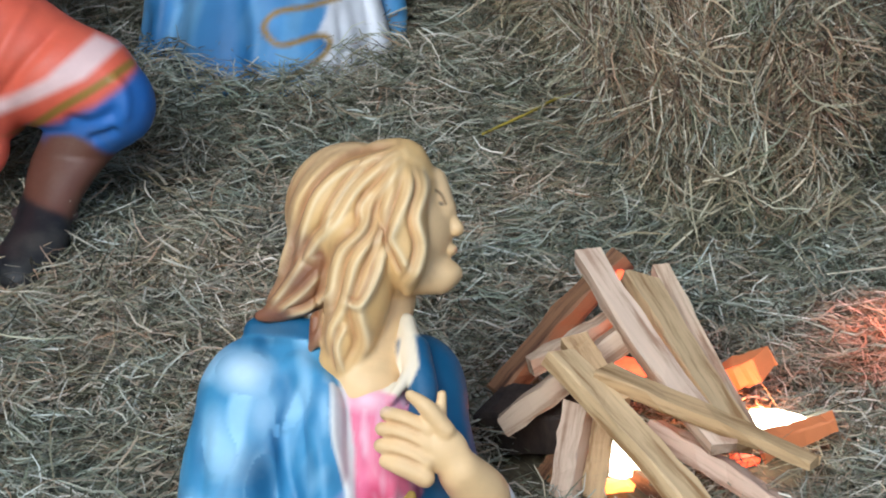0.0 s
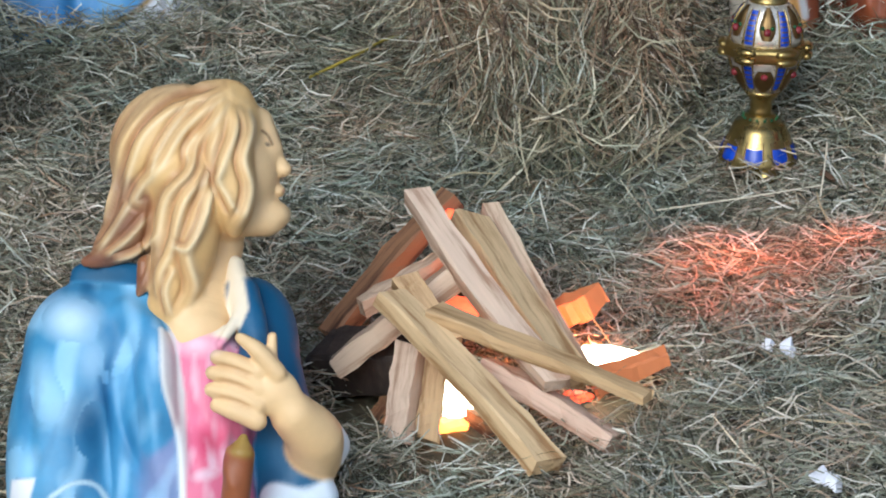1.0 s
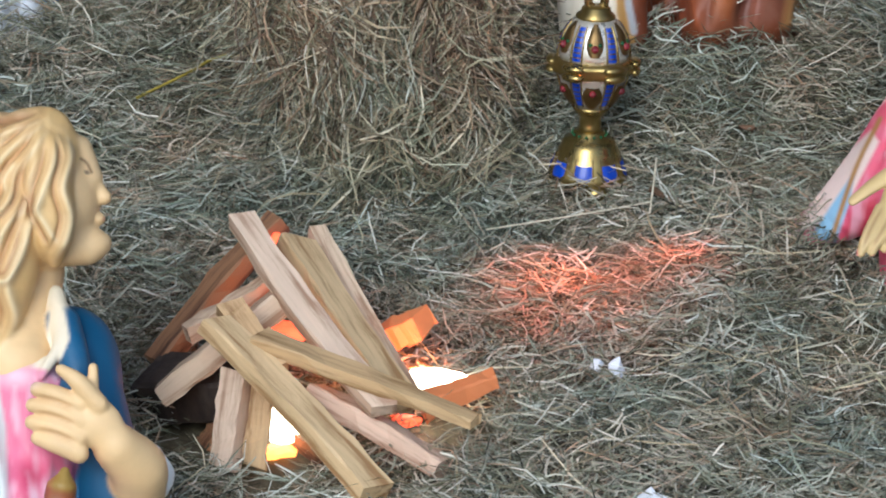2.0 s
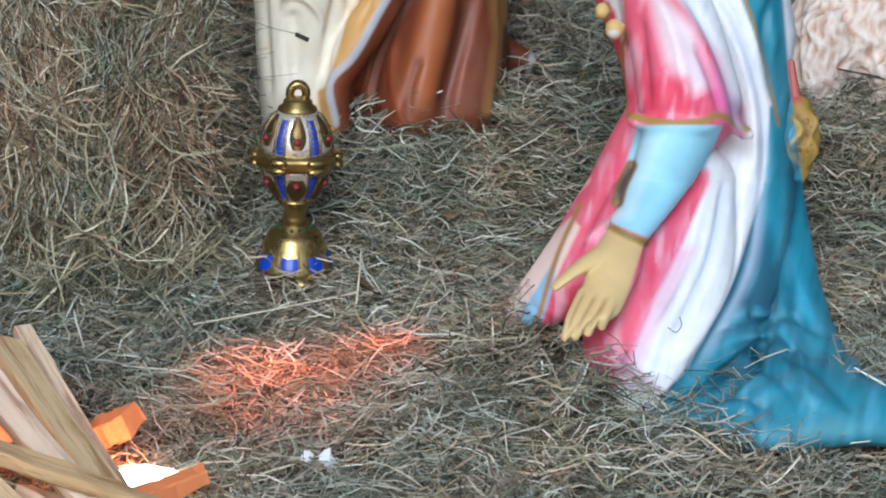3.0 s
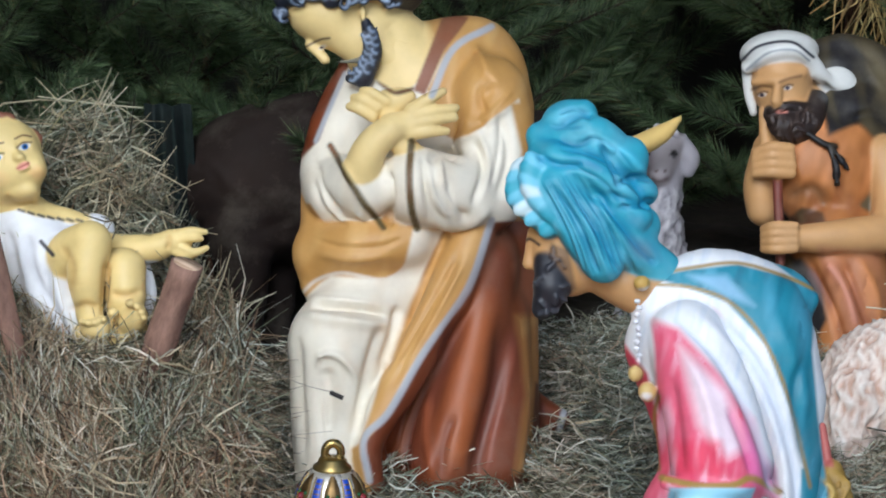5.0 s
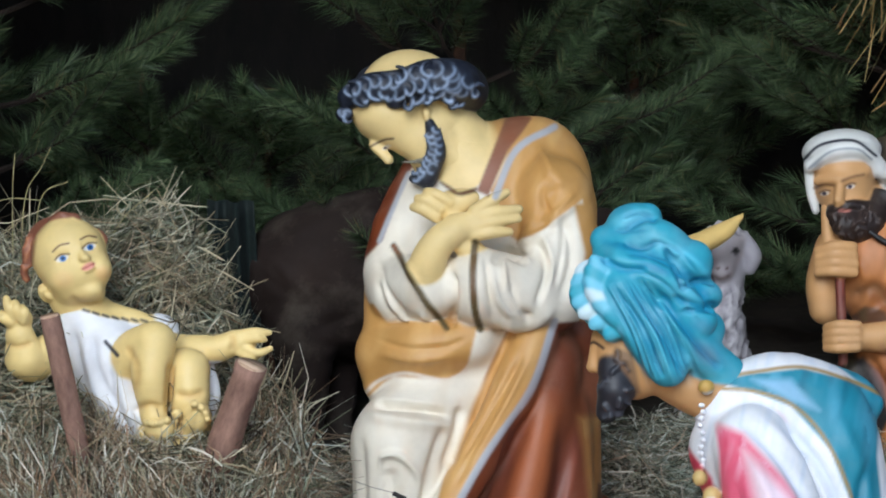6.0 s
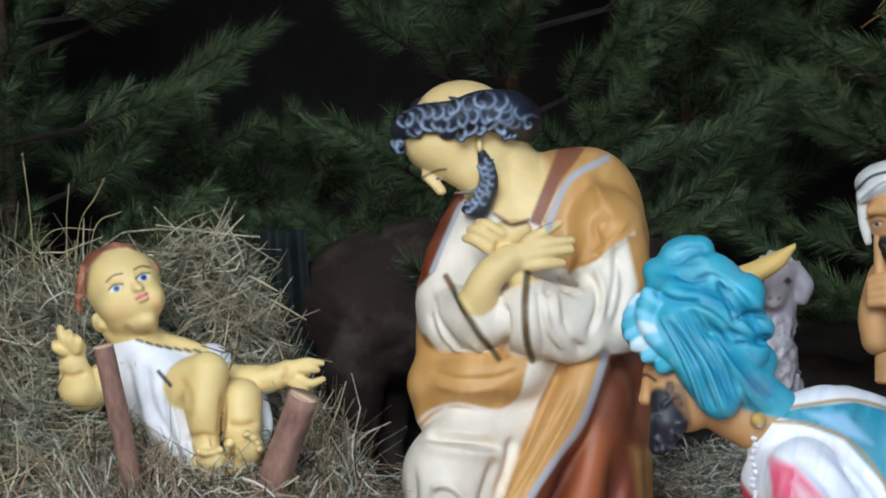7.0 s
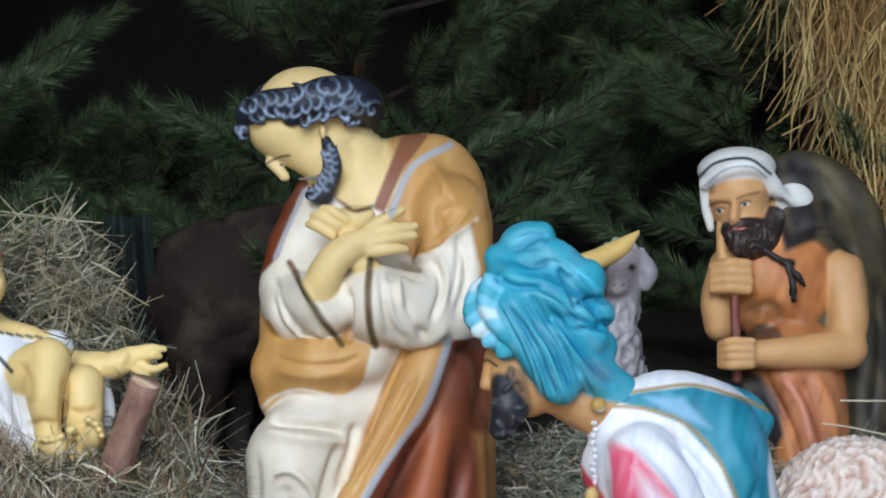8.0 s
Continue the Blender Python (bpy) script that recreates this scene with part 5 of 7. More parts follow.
    h.ell((217, 532, 4), (58, 49, 54), skin, 14, -14)
    h.ell((186, 544, -22), (24, 23, 24), skin, 14)
    h.ell((257, 528, -22), (18, 21, 24), skin, 14)
    h.ell((240, 566, -26), (20, 13, 18), skin, 12)
    h.ell((220, 570, 0), (44, 20, 34), skin, 14)
    h.tube([(221, 494, -42), (228, 507, -50)], [5, 7], skin, 10)
    h.ell((229, 508, -52), (8, 6, 6), skin, 7)
    h.ell((233, 520, -49), (12, 4, 5), skin, 5, -24)
    h.ell((237, 528, -48), (10, 4, 5), skin, 5, -24)
    h.ell((160, 570, 22), (13, 19, 10), skin, 4, -32)
    h.ell((166, 574, 10), (12, 8, 8), skin, 5, 20)
    h.ell((176, 486, 52), (52, 52, 54), hair, 6, -14)
    for pts in ([(130, 476, 24), (124, 500, 20), (130, 520, 22)], [(126, 512, 24), (121, 532, 20), (129, 546, 24)], [(172, 440, 10), (186, 432, 4), (200, 440, 2), (196, 450, -6)], [(196, 436, 8), (212, 436, 4), (218, 446, -2)], [(252, 462, 22), (262, 474, 20), (260, 488, 24)]):
        h.tube(pts, [6, 7, 4], hair, 8)
    h.skin()
    h.area([(116, 470), (136, 442), (172, 426), (206, 434), (164, 442), (143, 468), (137, 516), (132, 560), (116, 540)], hair, 7, front=False)
    curls(h, rng, [(126 + rng.uniform(-8, 8), rng.uniform(464, 560), rng.uniform(60, 120)) for _ in range(12)], 9, 2, lin(176, 120, 84), 0.7, 3)
    for cx, cy in ((189, 509), (237, 489)):
        h.fold([(cx - 15, cy + 3), (cx, cy - 2), (cx + 14, cy - 3)], 9, -3.0)
        h.spot((cx, cy), (11, 5.5), lin(238, 234, 226), 1, -22, 2)
        h.spot((cx + 1, cy), (6, 5.6), lin(66, 120, 186), 1, 0, 2)
        h.spot((cx + 1, cy), (2.6, 2.6), lin(14, 14, 20), 1, 0, 2)
        h.line([(cx - 13, cy + 2), (cx - 3, cy - 7), (cx + 12, cy - 8)], 2.6, lin(84, 50, 34), 2)
    h.line([(172, 497), (184, 486), (200, 482)], 3, lin(110, 72, 44), 2)
    h.line([(221, 475), (234, 469), (249, 471)], 3, lin(110, 72, 44), 2)
    h.spot((235, 523), (13, 7), lin(228, 150, 138), 0.9, -24, 1.4)
    h.line([(224, 528), (234, 524), (246, 518)], 1.6, lin(190, 100, 92), 2)
    h.spot((190, 546), (22, 18), lin(238, 178, 120), 0.25)
    h.spot((260, 534), (15, 15), lin(238, 174, 114), 0.35)
    h.fold([(200, 574), (222, 590), (262, 588)], 7, -4, crease, 0.4)
    # neckline, shirt and its stitched slits
    s.area([(186, 592), (222, 600), (256, 611), (290, 617), (335, 624), (352, 604), (280, 565), (220, 555)], skin, 5)
    s.area([(186, 604), (224, 602), (256, 613), (290, 619), (335, 626), (300, 660), (302, 760), (330, 840), (250, 800), (180, 660)], WHITE, 5, (-34, 400))
    s.area([(418, 690), (470, 690), (470, 810), (444, 800), (450, 740)], WHITE, 4, (-16, 400))
    for i in range(7):
        x0, y0 = 226 + 17 * i, 599 + 2.9 * i + 4 * math.sin(i * 0.5)
        s.line([(x0, y0), (x0 + 10, y0 + 3.5)], 4.5, lin(52, 50, 56), 2)
    for i in range(3):
        s.line([(265 + 8 * i, 656 + 9 * i), (270 + 8 * i, 662 + 9 * i)], 7, lin(52, 50, 56), 2)
    # shirt and skin creases tinted darker, shade put into the colour
    for pts, w, hgt in (([(205, 630), (222, 690), (236, 740)], 7, -6), ([(244, 640), (250, 700), (285, 780)], 8, -7), ([(226, 650), (238, 720), (262, 780)], 7, 6), ([(290, 690), (296, 750), (318, 815)], 8, 6), ([(270, 690), (284, 760), (312, 820)], 6, -6)):
        s.fold(pts, w, hgt, lin(206, 206, 212) if hgt < 0 else None, 0.5)
    for pts, w, hgt in (([(380, 690), (378, 730), (374, 775)], 6, -7), ([(384, 748), (412, 752), (444, 744)], 7, -6), ([(316, 775), (345, 768), (368, 774)], 6, -5), ([(300, 660), (320, 700), (316, 750)], 7, -3), ([(392, 800), (398, 816), (392, 832)], 6, -6), ([(84, 660), (112, 664), (140, 656)], 5, -5), ([(486, 640), (490, 655), (486, 674)], 5, -4)):
        s.fold(pts, w, hgt, crease, 0.45)
    s.graft(h)
    return s.cast("child_figure", (-0.1475, 4.0, 0.3186), (300, 830), (-3.846, -9.329, -0.06), 0.000805,
                  "painted plaster infant in a white shirt lying on hay", "statue", group="nativity figures")


def seated_shepherd():
    """Bearded shepherd with a headscarf, a dark hooded cloak and a staff."""
    rng = random.Random(11)
    skin, ochre, cloak, black = lin(204, 158, 104), lin(178, 116, 62), lin(58, 52, 40), lin(30, 28, 30)
    s = Sculpt((1225, 240, -180), (1580, 960, 220), 3.6)
    s.tube([(1420, 430, 60), (1430, 560, 60), (1420, 700, 50), (1410, 930, 40)], [95, 100, 98, 110], cloak, 24)
    s.tube([(1430, 330, 70), (1490, 400, 80), (1526, 540, 70), (1532, 740, 60), (1520, 940, 60)], [48, 60, 50, 46, 60], cloak, 14)
    s.ell((1405, 340, 60), (62, 62, 60), black, 14, 20)
    s.tube([(1362, 296, 50), (1420, 292, 50), (1482, 322, 60), (1525, 385, 80), (1545, 470, 90)], [18, 26, 32, 36, 34], cloak, 12)
    s.ell((1380, 500, 5), (105, 110, 80), ochre, 14)
    s.tube([(1400, 640, -10), (1420, 760, -30), (1430, 940, -30)], [84, 80, 80], ochre, 20)
    s.tube([(1330, 690, -30), (1370, 740, -40), (1360, 820, -40)], [40, 44, 40], black, 14)
    s.tube([(1360, 800, -20), (1380, 940, -20)], [50, 46], skin, 8)
    # near arm
    s.tube([(1486, 482, -10), (1502, 560, -30), (1494, 612, -50)], [38, 36, 33], skin, 8)
    s.tube([(1500, 618, -52), (1420, 625, -90), (1335, 628, -110)], [36, 32, 24], skin, 8)
    s.ell((1310, 625, -112), (30, 28, 24), skin, 6)
    for i in range(4):
        s.tube([(1330, 606 + i * 13, -132), (1295, 605 + i * 14, -136), (1276, 610 + i * 12, -120)], [9, 9, 8], skin, 3)
    # far arm and the staff hand
    s.tube([(1290, 470, -20), (1272, 530, -30), (1275, 575, -30)], [34, 32, 30], skin, 10)
    s.ell((1292, 490, -62), (34, 30, 28), skin, 8)
    for i in range(4):
        s.tube([(1322, 468 + i * 15, -84), (1292, 466 + i * 15, -92), (1262, 474 + i * 13, -78)], [10, 10, 9], skin, 3)
    s.tube([(1278, 400, -30), (1280, 470, -45)], [11, 12], skin, 4)
    s.tube([(1299, 500, -78), (1302, 580, -88), (1305, 672, -100)], [9, 9, 9], lin(120, 62, 50), 3)
    s.tube([(1350, 410, 20), (1375, 450, 20)], [46, 54], skin, 12)
    s.tube([(1350, 440, -72), (1380, 460, -78), (1400, 466, -70)], [5, 6, 6], black, 4)
    s.tube([(1390, 466, -78), (1402, 500, -84), (1405, 530, -80)], [4, 4, 3], black, 3)
    s.tube([(1395, 466, -78), (1425, 506, -80)], [4, 3], black, 3)
    s.skin()
    s.area([(1420, 262), (1560, 262), (1580, 960), (1530, 960), (1515, 700), (1540, 640), (1530, 500), (1490, 440), (1420, 450), (1400, 420)], cloak, 8, (-20, 400))
    s.spot((1470, 330), (26, 60), lin(104, 92, 62), 0.7, -25)
    s.area([(1362, 292), (1415, 272), (1468, 318), (1474, 372), (1440, 424), (1390, 446), (1370, 360)], black, 10)
    s.area([(1290, 684), (1340, 660), (1374, 700), (1386, 770), (1366, 810), (1320, 800)], black, 8)
    s.area([(1320, 590), (1345, 570), (1380, 580), (1385, 600), (1330, 604)], black, 8, (-95, 200), 0.8)
    # head
    h = Sculpt((1225, 245, -100), (1470, 470, 110), 2.2)
    h.tube([(1350, 400, 20), (1375, 450, 20)], [50, 56], skin, 12)
    h.ell((1308, 350, -10), (54, 66, 56), skin, 10)
    h.ell((1318, 395, -20), (42, 40, 44), skin, 12)
    h.tube([(1302, 350, -60), (1298, 386, -72)], [7, 10], skin, 7)
    h.tube([(1262, 352, -45), (1290, 348, -62), (1310, 348, -62), (1345, 336, -45)], [8, 8, 8, 8], skin, 8)
    h.tube([(1290, 408, -48), (1320, 430, -58), (1352, 425, -45), (1370, 385, -25)], [15, 29, 29, 20], lin(46, 36, 33), 8)
    h.tube([(1285, 402, -62), (1318, 394, -70), (1350, 398, -50)], [6, 8, 10], lin(46, 36, 33), 6)
    scarf = lin(226, 226, 222)
    h.ell((1304, 300, 0), (70, 40, 64), scarf, 8, -4)
    h.tube([(1248, 326, -36), (1290, 300, -56), (1338, 298, -50), (1368, 328, -18)], [11, 14, 14, 13], scarf, 6)
    h.tube([(1247, 322, -18), (1250, 370, -16), (1258, 404, -14)], [10, 9, 7], scarf, 5)
    h.tube([(1345, 292, -30), (1368, 330, -22), (1394, 354, -8)], [16, 16, 10], scarf, 6)
    h.ell((1404, 358, 16), (38, 38, 30), scarf, 8, 20)
    h.skin()
    # grey shade painted into the scarf's folds and hollows
    h.fold([(1372, 352), (1400, 372), (1430, 376)], 8, -7, lin(120, 124, 128), 0.7)
    h.spot((1392, 382), (22, 10), lin(110, 112, 114), 0.7, 25, 0.7)
    h.spot((1260, 322), (16, 8), lin(120, 124, 134), 0.6, -35, 0.7)
    h.line([(1237, 314), (1268, 288), (1324, 281), (1364, 308)], 5, lin(40, 42, 54))
    h.line([(1246, 330), (1285, 300), (1330, 296), (1356, 314)], 4, lin(150, 156, 160))
    for cx, cy in ((1274, 374), (1319, 362)):
        h.spot((cx, cy), (8, 4), lin(226, 214, 200), 1, -10, 2)
        h.spot((cx - 1, cy), (4, 3.6), lin(60, 50, 70), 1, 0, 2)
        h.line([(cx - 9, cy - 1), (cx, cy - 6), (cx + 9, cy - 5)], 2.5, lin(96, 66, 46), 2)
    h.line([(1256, 364), (1272, 358), (1290, 360)], 3.5, lin(120, 82, 52), 5)
    h.line([(1304, 352), (1322, 345), (1342, 341)], 3.5, lin(120, 82, 52), 5)
    h.spot((1308, 404), (12, 5), lin(196, 130, 116), 1)
    s.area([(1370, 640), (1480, 650), (1500, 780), (1470, 860), (1400, 820)], lin(190, 130, 100), 12, amount=0.5)
    # robe and cloak folds: ridges tinted lighter, creases darker, as painted shading
    for pts, w, hgt, c in (
        ([(1380, 660), (1420, 720), (1440, 800)], 9, 8, lin(216, 150, 130)), ([(1410, 660), (1440, 730), (1465, 800)], 9, -9, lin(140, 72, 40)),
        ([(1345, 650), (1400, 760), (1420, 840)], 9, -9, lin(140, 72, 40)), ([(1440, 660), (1470, 720), (1480, 790)], 9, 7, lin(210, 140, 80)),
        ([(1310, 560), (1360, 540), (1390, 580)], 12, -8, lin(90, 64, 40)), ([(1420, 470), (1400, 540), (1440, 580)], 12, 6, None),
        ([(1440, 300), (1500, 400), (1540, 560)], 14, 8, lin(96, 86, 60)), ([(1420, 420), (1470, 410), (1520, 450)], 9, -8, black),
        ([(1550, 480), (1560, 620), (1540, 760)], 12, -9, black), ([(1330, 480), (1350, 540), (1340, 590)], 12, 6, None),
    ):
        s.fold(pts, w, hgt, c, 0.6)
    s.mottle(ochre, lin(222, 150, 92), (30, 70), 0.6, 2.0, 10)
    s.mottle(ochre, lin(140, 80, 40), (30, 70), 0.6, 5.0, 10)
    s.mottle(cloak, lin(96, 86, 60), (30, 120), 0.7, 3.0, -15)
    curls(h, rng, [(rng.uniform(1284, 1372), rng.uniform(396, 462), rng.uniform(40, 140)) for _ in range(50)], 7, 3, lin(72, 58, 52), 0.45, 2.8)
    s.graft(h)
    return s.cast("shepherd_figure", (1.129, 4.64, 0.0712), (1400, 880), (-6.499, -9.487, 0.581), 0.0009627,
                  "painted plaster bearded shepherd, white headscarf, dark cloak and staff", "statue", group="nativity figures")


def fair_haired_shepherd():
    """Kneeling youth with long fair hair, a blue coat and one palm on the chest."""
    rng = random.Random(14)
    skin, fair, deep = lin(236, 200, 146), lin(224, 184, 120), lin(138, 90, 60)
    blue, blue_d, pink = lin(84, 150, 192), lin(36, 92, 130), lin(226, 120, 150)
    s = Sculpt((0, 440, -285), (650, 1300, 330), 4.6)
    # coat and body
    s.tube([(260, 640, 80), (280, 800, 70), (290, 1000, 60), (300, 1280, 60)], [170, 190, 205, 230], blue, 30)
    s.ell((150, 620, 40), (105, 120, 110), blue, 26)
    s.tube([(140, 620, 0), (110, 760, -40), (110, 900, -70), (140, 1000, -110)], [92, 96, 96, 80], blue, 24)
    s.ell((440, 600, 60), (88, 110, 90), blue_d, 20)
    s.tube([(470, 620, 40), (500, 760, 0), (520, 860, -30)], [56, 60, 66], blue_d, 18)
    s.ell((365, 720, -50), (85, 150, 70), pink, 18)
    s.tube([(330, 850, -60), (345, 1050, -60), (340, 1280, -50)], [110, 120, 130], pink, 24)
    s.tube([(225, 560, -40), (270, 610, -84), (280, 720, -104), (290, 900, -112)], [34, 34, 36, 38], blue, 10)
    s.tube([(430, 520, -30), (450, 600, -80), (440, 700, -100)], [30, 26, 24], blue_d, 10)
    s.tube([(415, 470, -10), (430, 540, -60), (390, 610, -100)], [18, 14, 8], lin(234, 220, 190), 8)
    # arm and palm
    s.tube([(552, 815, -40), (556, 775, -95), (520, 735, -140)], [50, 52, 42], skin, 12)
    s.tube([(584, 745, -10), (602, 785, -20), (594, 812, -30)], [12, 18, 16], lin(240, 238, 232), 6)
    s.tube([(560, 880, -50), (500, 890, -70)], [40, 40], lin(222, 232, 240), 10)
    s.tube([(150, 492, 50), (205, 486, 20), (262, 492, -20)], [26, 24, 22], blue_d, 14)
    s.ell((480, 690, -160), (58, 44, 26), skin, 14, 32)
    for b in ((384, 632), (376, 660), (374, 690), (384, 718)):
        s.tube([(455, b[1] + 28, -170), (415, b[1] + 10, -172), (b[0], b[1], -160)], [18, 17, 13], skin, 4)
    s.tube([(490, 660, -175), (455, 620, -182), (425, 598, -170)], [18, 16, 10], skin, 6)
    s.tube([(480, 640, -170), (482, 596, -168)], [12, 9], skin, 5)
    s.tube([(352, 510, 10), (345, 590, -20)], [62, 74], skin, 14)
    # staff with a metal tip
    s.tube([(431, 776, -235), (427, 800, -235)], [9, 24], GILT, 3)
    s.tube([(426, 806, -232), (415, 900, -220), (400, 1060, -180)], [25, 26, 26], lin(150, 88, 52), 3)
    s.skin()
    # airbrushed coat: pale highlights and deep blue shadows laid into the colour
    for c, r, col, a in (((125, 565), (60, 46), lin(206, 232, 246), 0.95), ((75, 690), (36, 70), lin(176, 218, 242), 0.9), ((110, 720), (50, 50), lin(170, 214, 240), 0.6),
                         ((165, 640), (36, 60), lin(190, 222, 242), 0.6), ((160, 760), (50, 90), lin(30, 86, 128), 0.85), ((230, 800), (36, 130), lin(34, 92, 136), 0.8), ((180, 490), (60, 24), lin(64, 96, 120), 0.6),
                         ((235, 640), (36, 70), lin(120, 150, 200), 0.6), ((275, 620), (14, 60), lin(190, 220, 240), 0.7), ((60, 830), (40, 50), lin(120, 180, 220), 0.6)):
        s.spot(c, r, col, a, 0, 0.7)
    s.line([(284, 585), (292, 680), (314, 780), (322, 900)], 9, lin(226, 226, 214))
    s.area([(410, 470), (432, 496), (441, 545), (428, 576), (398, 606), (372, 596), (398, 560)], lin(236, 222, 194), 5)
    s.area([(312, 588), (400, 600), (440, 700), (440, 770), (328, 770)], pink, 8, (-140, 200))
    s.area([(326, 765), (420, 765), (420, 900), (326, 900)], pink, 6, (-200, 200))
    s.area([(200, 560), (286, 584), (290, 680), (316, 776), (324, 900), (324, 1300), (150, 1300)], blue, 6, (-190, 200), 0.8)
    s.area([(288, 584), (312, 590), (327, 696), (331, 776), (330, 900), (323, 900), (316, 776), (290, 680)], lin(206, 200, 198), 5)
    s.line([(285, 584), (290, 680), (316, 776), (323, 900)], 8, lin(232, 232, 226))
    s.spot((350, 610), (50, 26), lin(240, 205, 214), 0.8, 0, 0.7)
    s.spot((372, 790), (36, 50), lin(214, 62, 104), 0.8, 0, 0.7)
    s.spot((365, 840), (30, 14), lin(240, 220, 230), 0.7, -15, 0.8)
    s.area([(20, 850), (60, 845), (50, 900), (15, 900)], WHITE, 6)
    s.line([(90, 880), (130, 856), (170, 860), (195, 900)], 8, lin(200, 224, 232))
    # neck and head turned aside
    h = Sculpt((130, 130, -150), (530, 640, 160), 2.7)
    h.tube([(370, 430, 30), (350, 520, 10), (345, 590, -20)], [62, 66, 76], skin, 14)
    h.ell((400, 310, 10), (96, 110, 92), skin, 16, 6)
    h.tube([(455, 220, 0), (475, 265, -5)], [30, 26], skin, 14)
    h.tube([(478, 262, -5), (502, 300, -8)], [10, 14], skin, 8)
    h.ell((493, 338, -5), (12, 11, 16), skin, 7)
    h.ell((491, 380, 0), (24, 20, 28), skin, 10)
    h.tube([(400, 380, -30), (470, 385, -10)], [40, 34], skin, 16)
    # hair: cap and long locks
    h.ell((315, 270, 20), (122, 122, 112), fair, 14, 12)
    h.ell((385, 222, -8), (66, 74, 86), fair, 20)
    h.tube([(370, 182, -30), (415, 178, -20), (438, 230, -30)], [38, 32, 20], fair, 20)
    h.tube([(260, 330, 0), (236, 400, 6), (196, 440, 16)], [60, 54, 32], deep, 14)
    h.tube([(240, 420, -10), (180, 456, 6), (152, 464, 10)], [34, 18, 9], deep, 10)
    h.tube([(330, 330, -60), (330, 430, -60), (300, 540, -50)], [60, 58, 40], fair, 14)
    h.tube([(400, 230, -60), (408, 310, -76), (412, 365, -76), (416, 408, -62)], [44, 42, 36, 14], fair, 10)
    h.tube([(300, 500, -50), (300, 545, -55), (302, 575, -60)], [30, 24, 10], fair, 8)
    h.tube([(262, 470, -40), (255, 500, -44), (246, 520, -44)], [20, 14, 5], deep, 8)
    h.skin()
    # locks of hair
    g1 = [(400, 148), (300, 172), (228, 250), (212, 335), (165, 440)]
    g0 = [(390, 146), (260, 165), (192, 250), (196, 340), (160, 436)]
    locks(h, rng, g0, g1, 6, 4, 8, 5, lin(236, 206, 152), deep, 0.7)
    # big S-shaped locks: pale rounded ridge, brown furrow beside it, shading put into colour
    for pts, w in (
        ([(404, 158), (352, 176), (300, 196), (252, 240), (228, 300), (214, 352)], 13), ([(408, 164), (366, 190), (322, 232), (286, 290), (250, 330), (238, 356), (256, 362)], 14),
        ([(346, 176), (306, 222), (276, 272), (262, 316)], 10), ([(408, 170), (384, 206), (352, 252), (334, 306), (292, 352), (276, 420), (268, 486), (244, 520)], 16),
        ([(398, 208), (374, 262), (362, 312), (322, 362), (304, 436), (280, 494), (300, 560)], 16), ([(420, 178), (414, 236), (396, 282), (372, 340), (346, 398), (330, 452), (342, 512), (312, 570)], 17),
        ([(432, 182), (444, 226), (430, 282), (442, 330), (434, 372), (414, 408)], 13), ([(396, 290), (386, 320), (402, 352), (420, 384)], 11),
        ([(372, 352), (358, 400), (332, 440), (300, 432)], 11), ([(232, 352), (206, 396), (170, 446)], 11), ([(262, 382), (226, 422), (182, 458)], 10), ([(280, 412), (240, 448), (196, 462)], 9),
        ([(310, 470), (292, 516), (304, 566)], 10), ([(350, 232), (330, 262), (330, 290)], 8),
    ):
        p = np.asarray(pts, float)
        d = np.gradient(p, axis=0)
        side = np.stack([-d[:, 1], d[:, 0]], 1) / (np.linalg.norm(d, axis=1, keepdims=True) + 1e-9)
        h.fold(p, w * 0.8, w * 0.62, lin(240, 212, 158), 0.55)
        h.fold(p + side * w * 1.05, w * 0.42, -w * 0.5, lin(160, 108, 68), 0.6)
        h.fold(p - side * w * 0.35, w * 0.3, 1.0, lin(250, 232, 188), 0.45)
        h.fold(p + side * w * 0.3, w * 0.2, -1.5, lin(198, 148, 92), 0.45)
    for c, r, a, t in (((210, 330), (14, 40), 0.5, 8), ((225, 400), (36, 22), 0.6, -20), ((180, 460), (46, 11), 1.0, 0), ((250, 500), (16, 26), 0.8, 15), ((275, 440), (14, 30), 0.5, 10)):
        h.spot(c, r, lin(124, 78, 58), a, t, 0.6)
    h.line([(464, 232), (474, 240), (482, 256)], 4, lin(120, 84, 50))
    h.spot((474, 256), (6, 4), lin(90, 70, 60), 0.8, 30)
    h.spot((506, 338), (8, 6), lin(226, 150, 120), 0.6)
    # finger creases tinted darker, shade put into the colour
    for y in (645, 672, 702):
        s.fold([(380, y), (415, y + 8), (450, y + 24)], 4, -4, lin(200, 150, 100), 0.6)
    for pts, w, hgt in (([(200, 640), (210, 740), (250, 860)], 14, -12), ([(170, 660), (190, 780), (200, 900)], 12, 9), ([(60, 640), (50, 760), (60, 880)], 14, -8), ([(240, 620), (270, 740), (280, 880)], 14, 8), ([(340, 640), (335, 740), (345, 860)], 10, -6), ([(400, 740), (400, 820), (420, 880)], 10, 6)):
        s.fold(pts, w, hgt)
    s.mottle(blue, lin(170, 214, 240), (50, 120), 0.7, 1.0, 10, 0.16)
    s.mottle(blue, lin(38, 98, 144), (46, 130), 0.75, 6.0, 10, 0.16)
    s.mottle(pink, lin(240, 204, 216), (26, 70), 0.8, 3.0, 0, 0.2)
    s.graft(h)
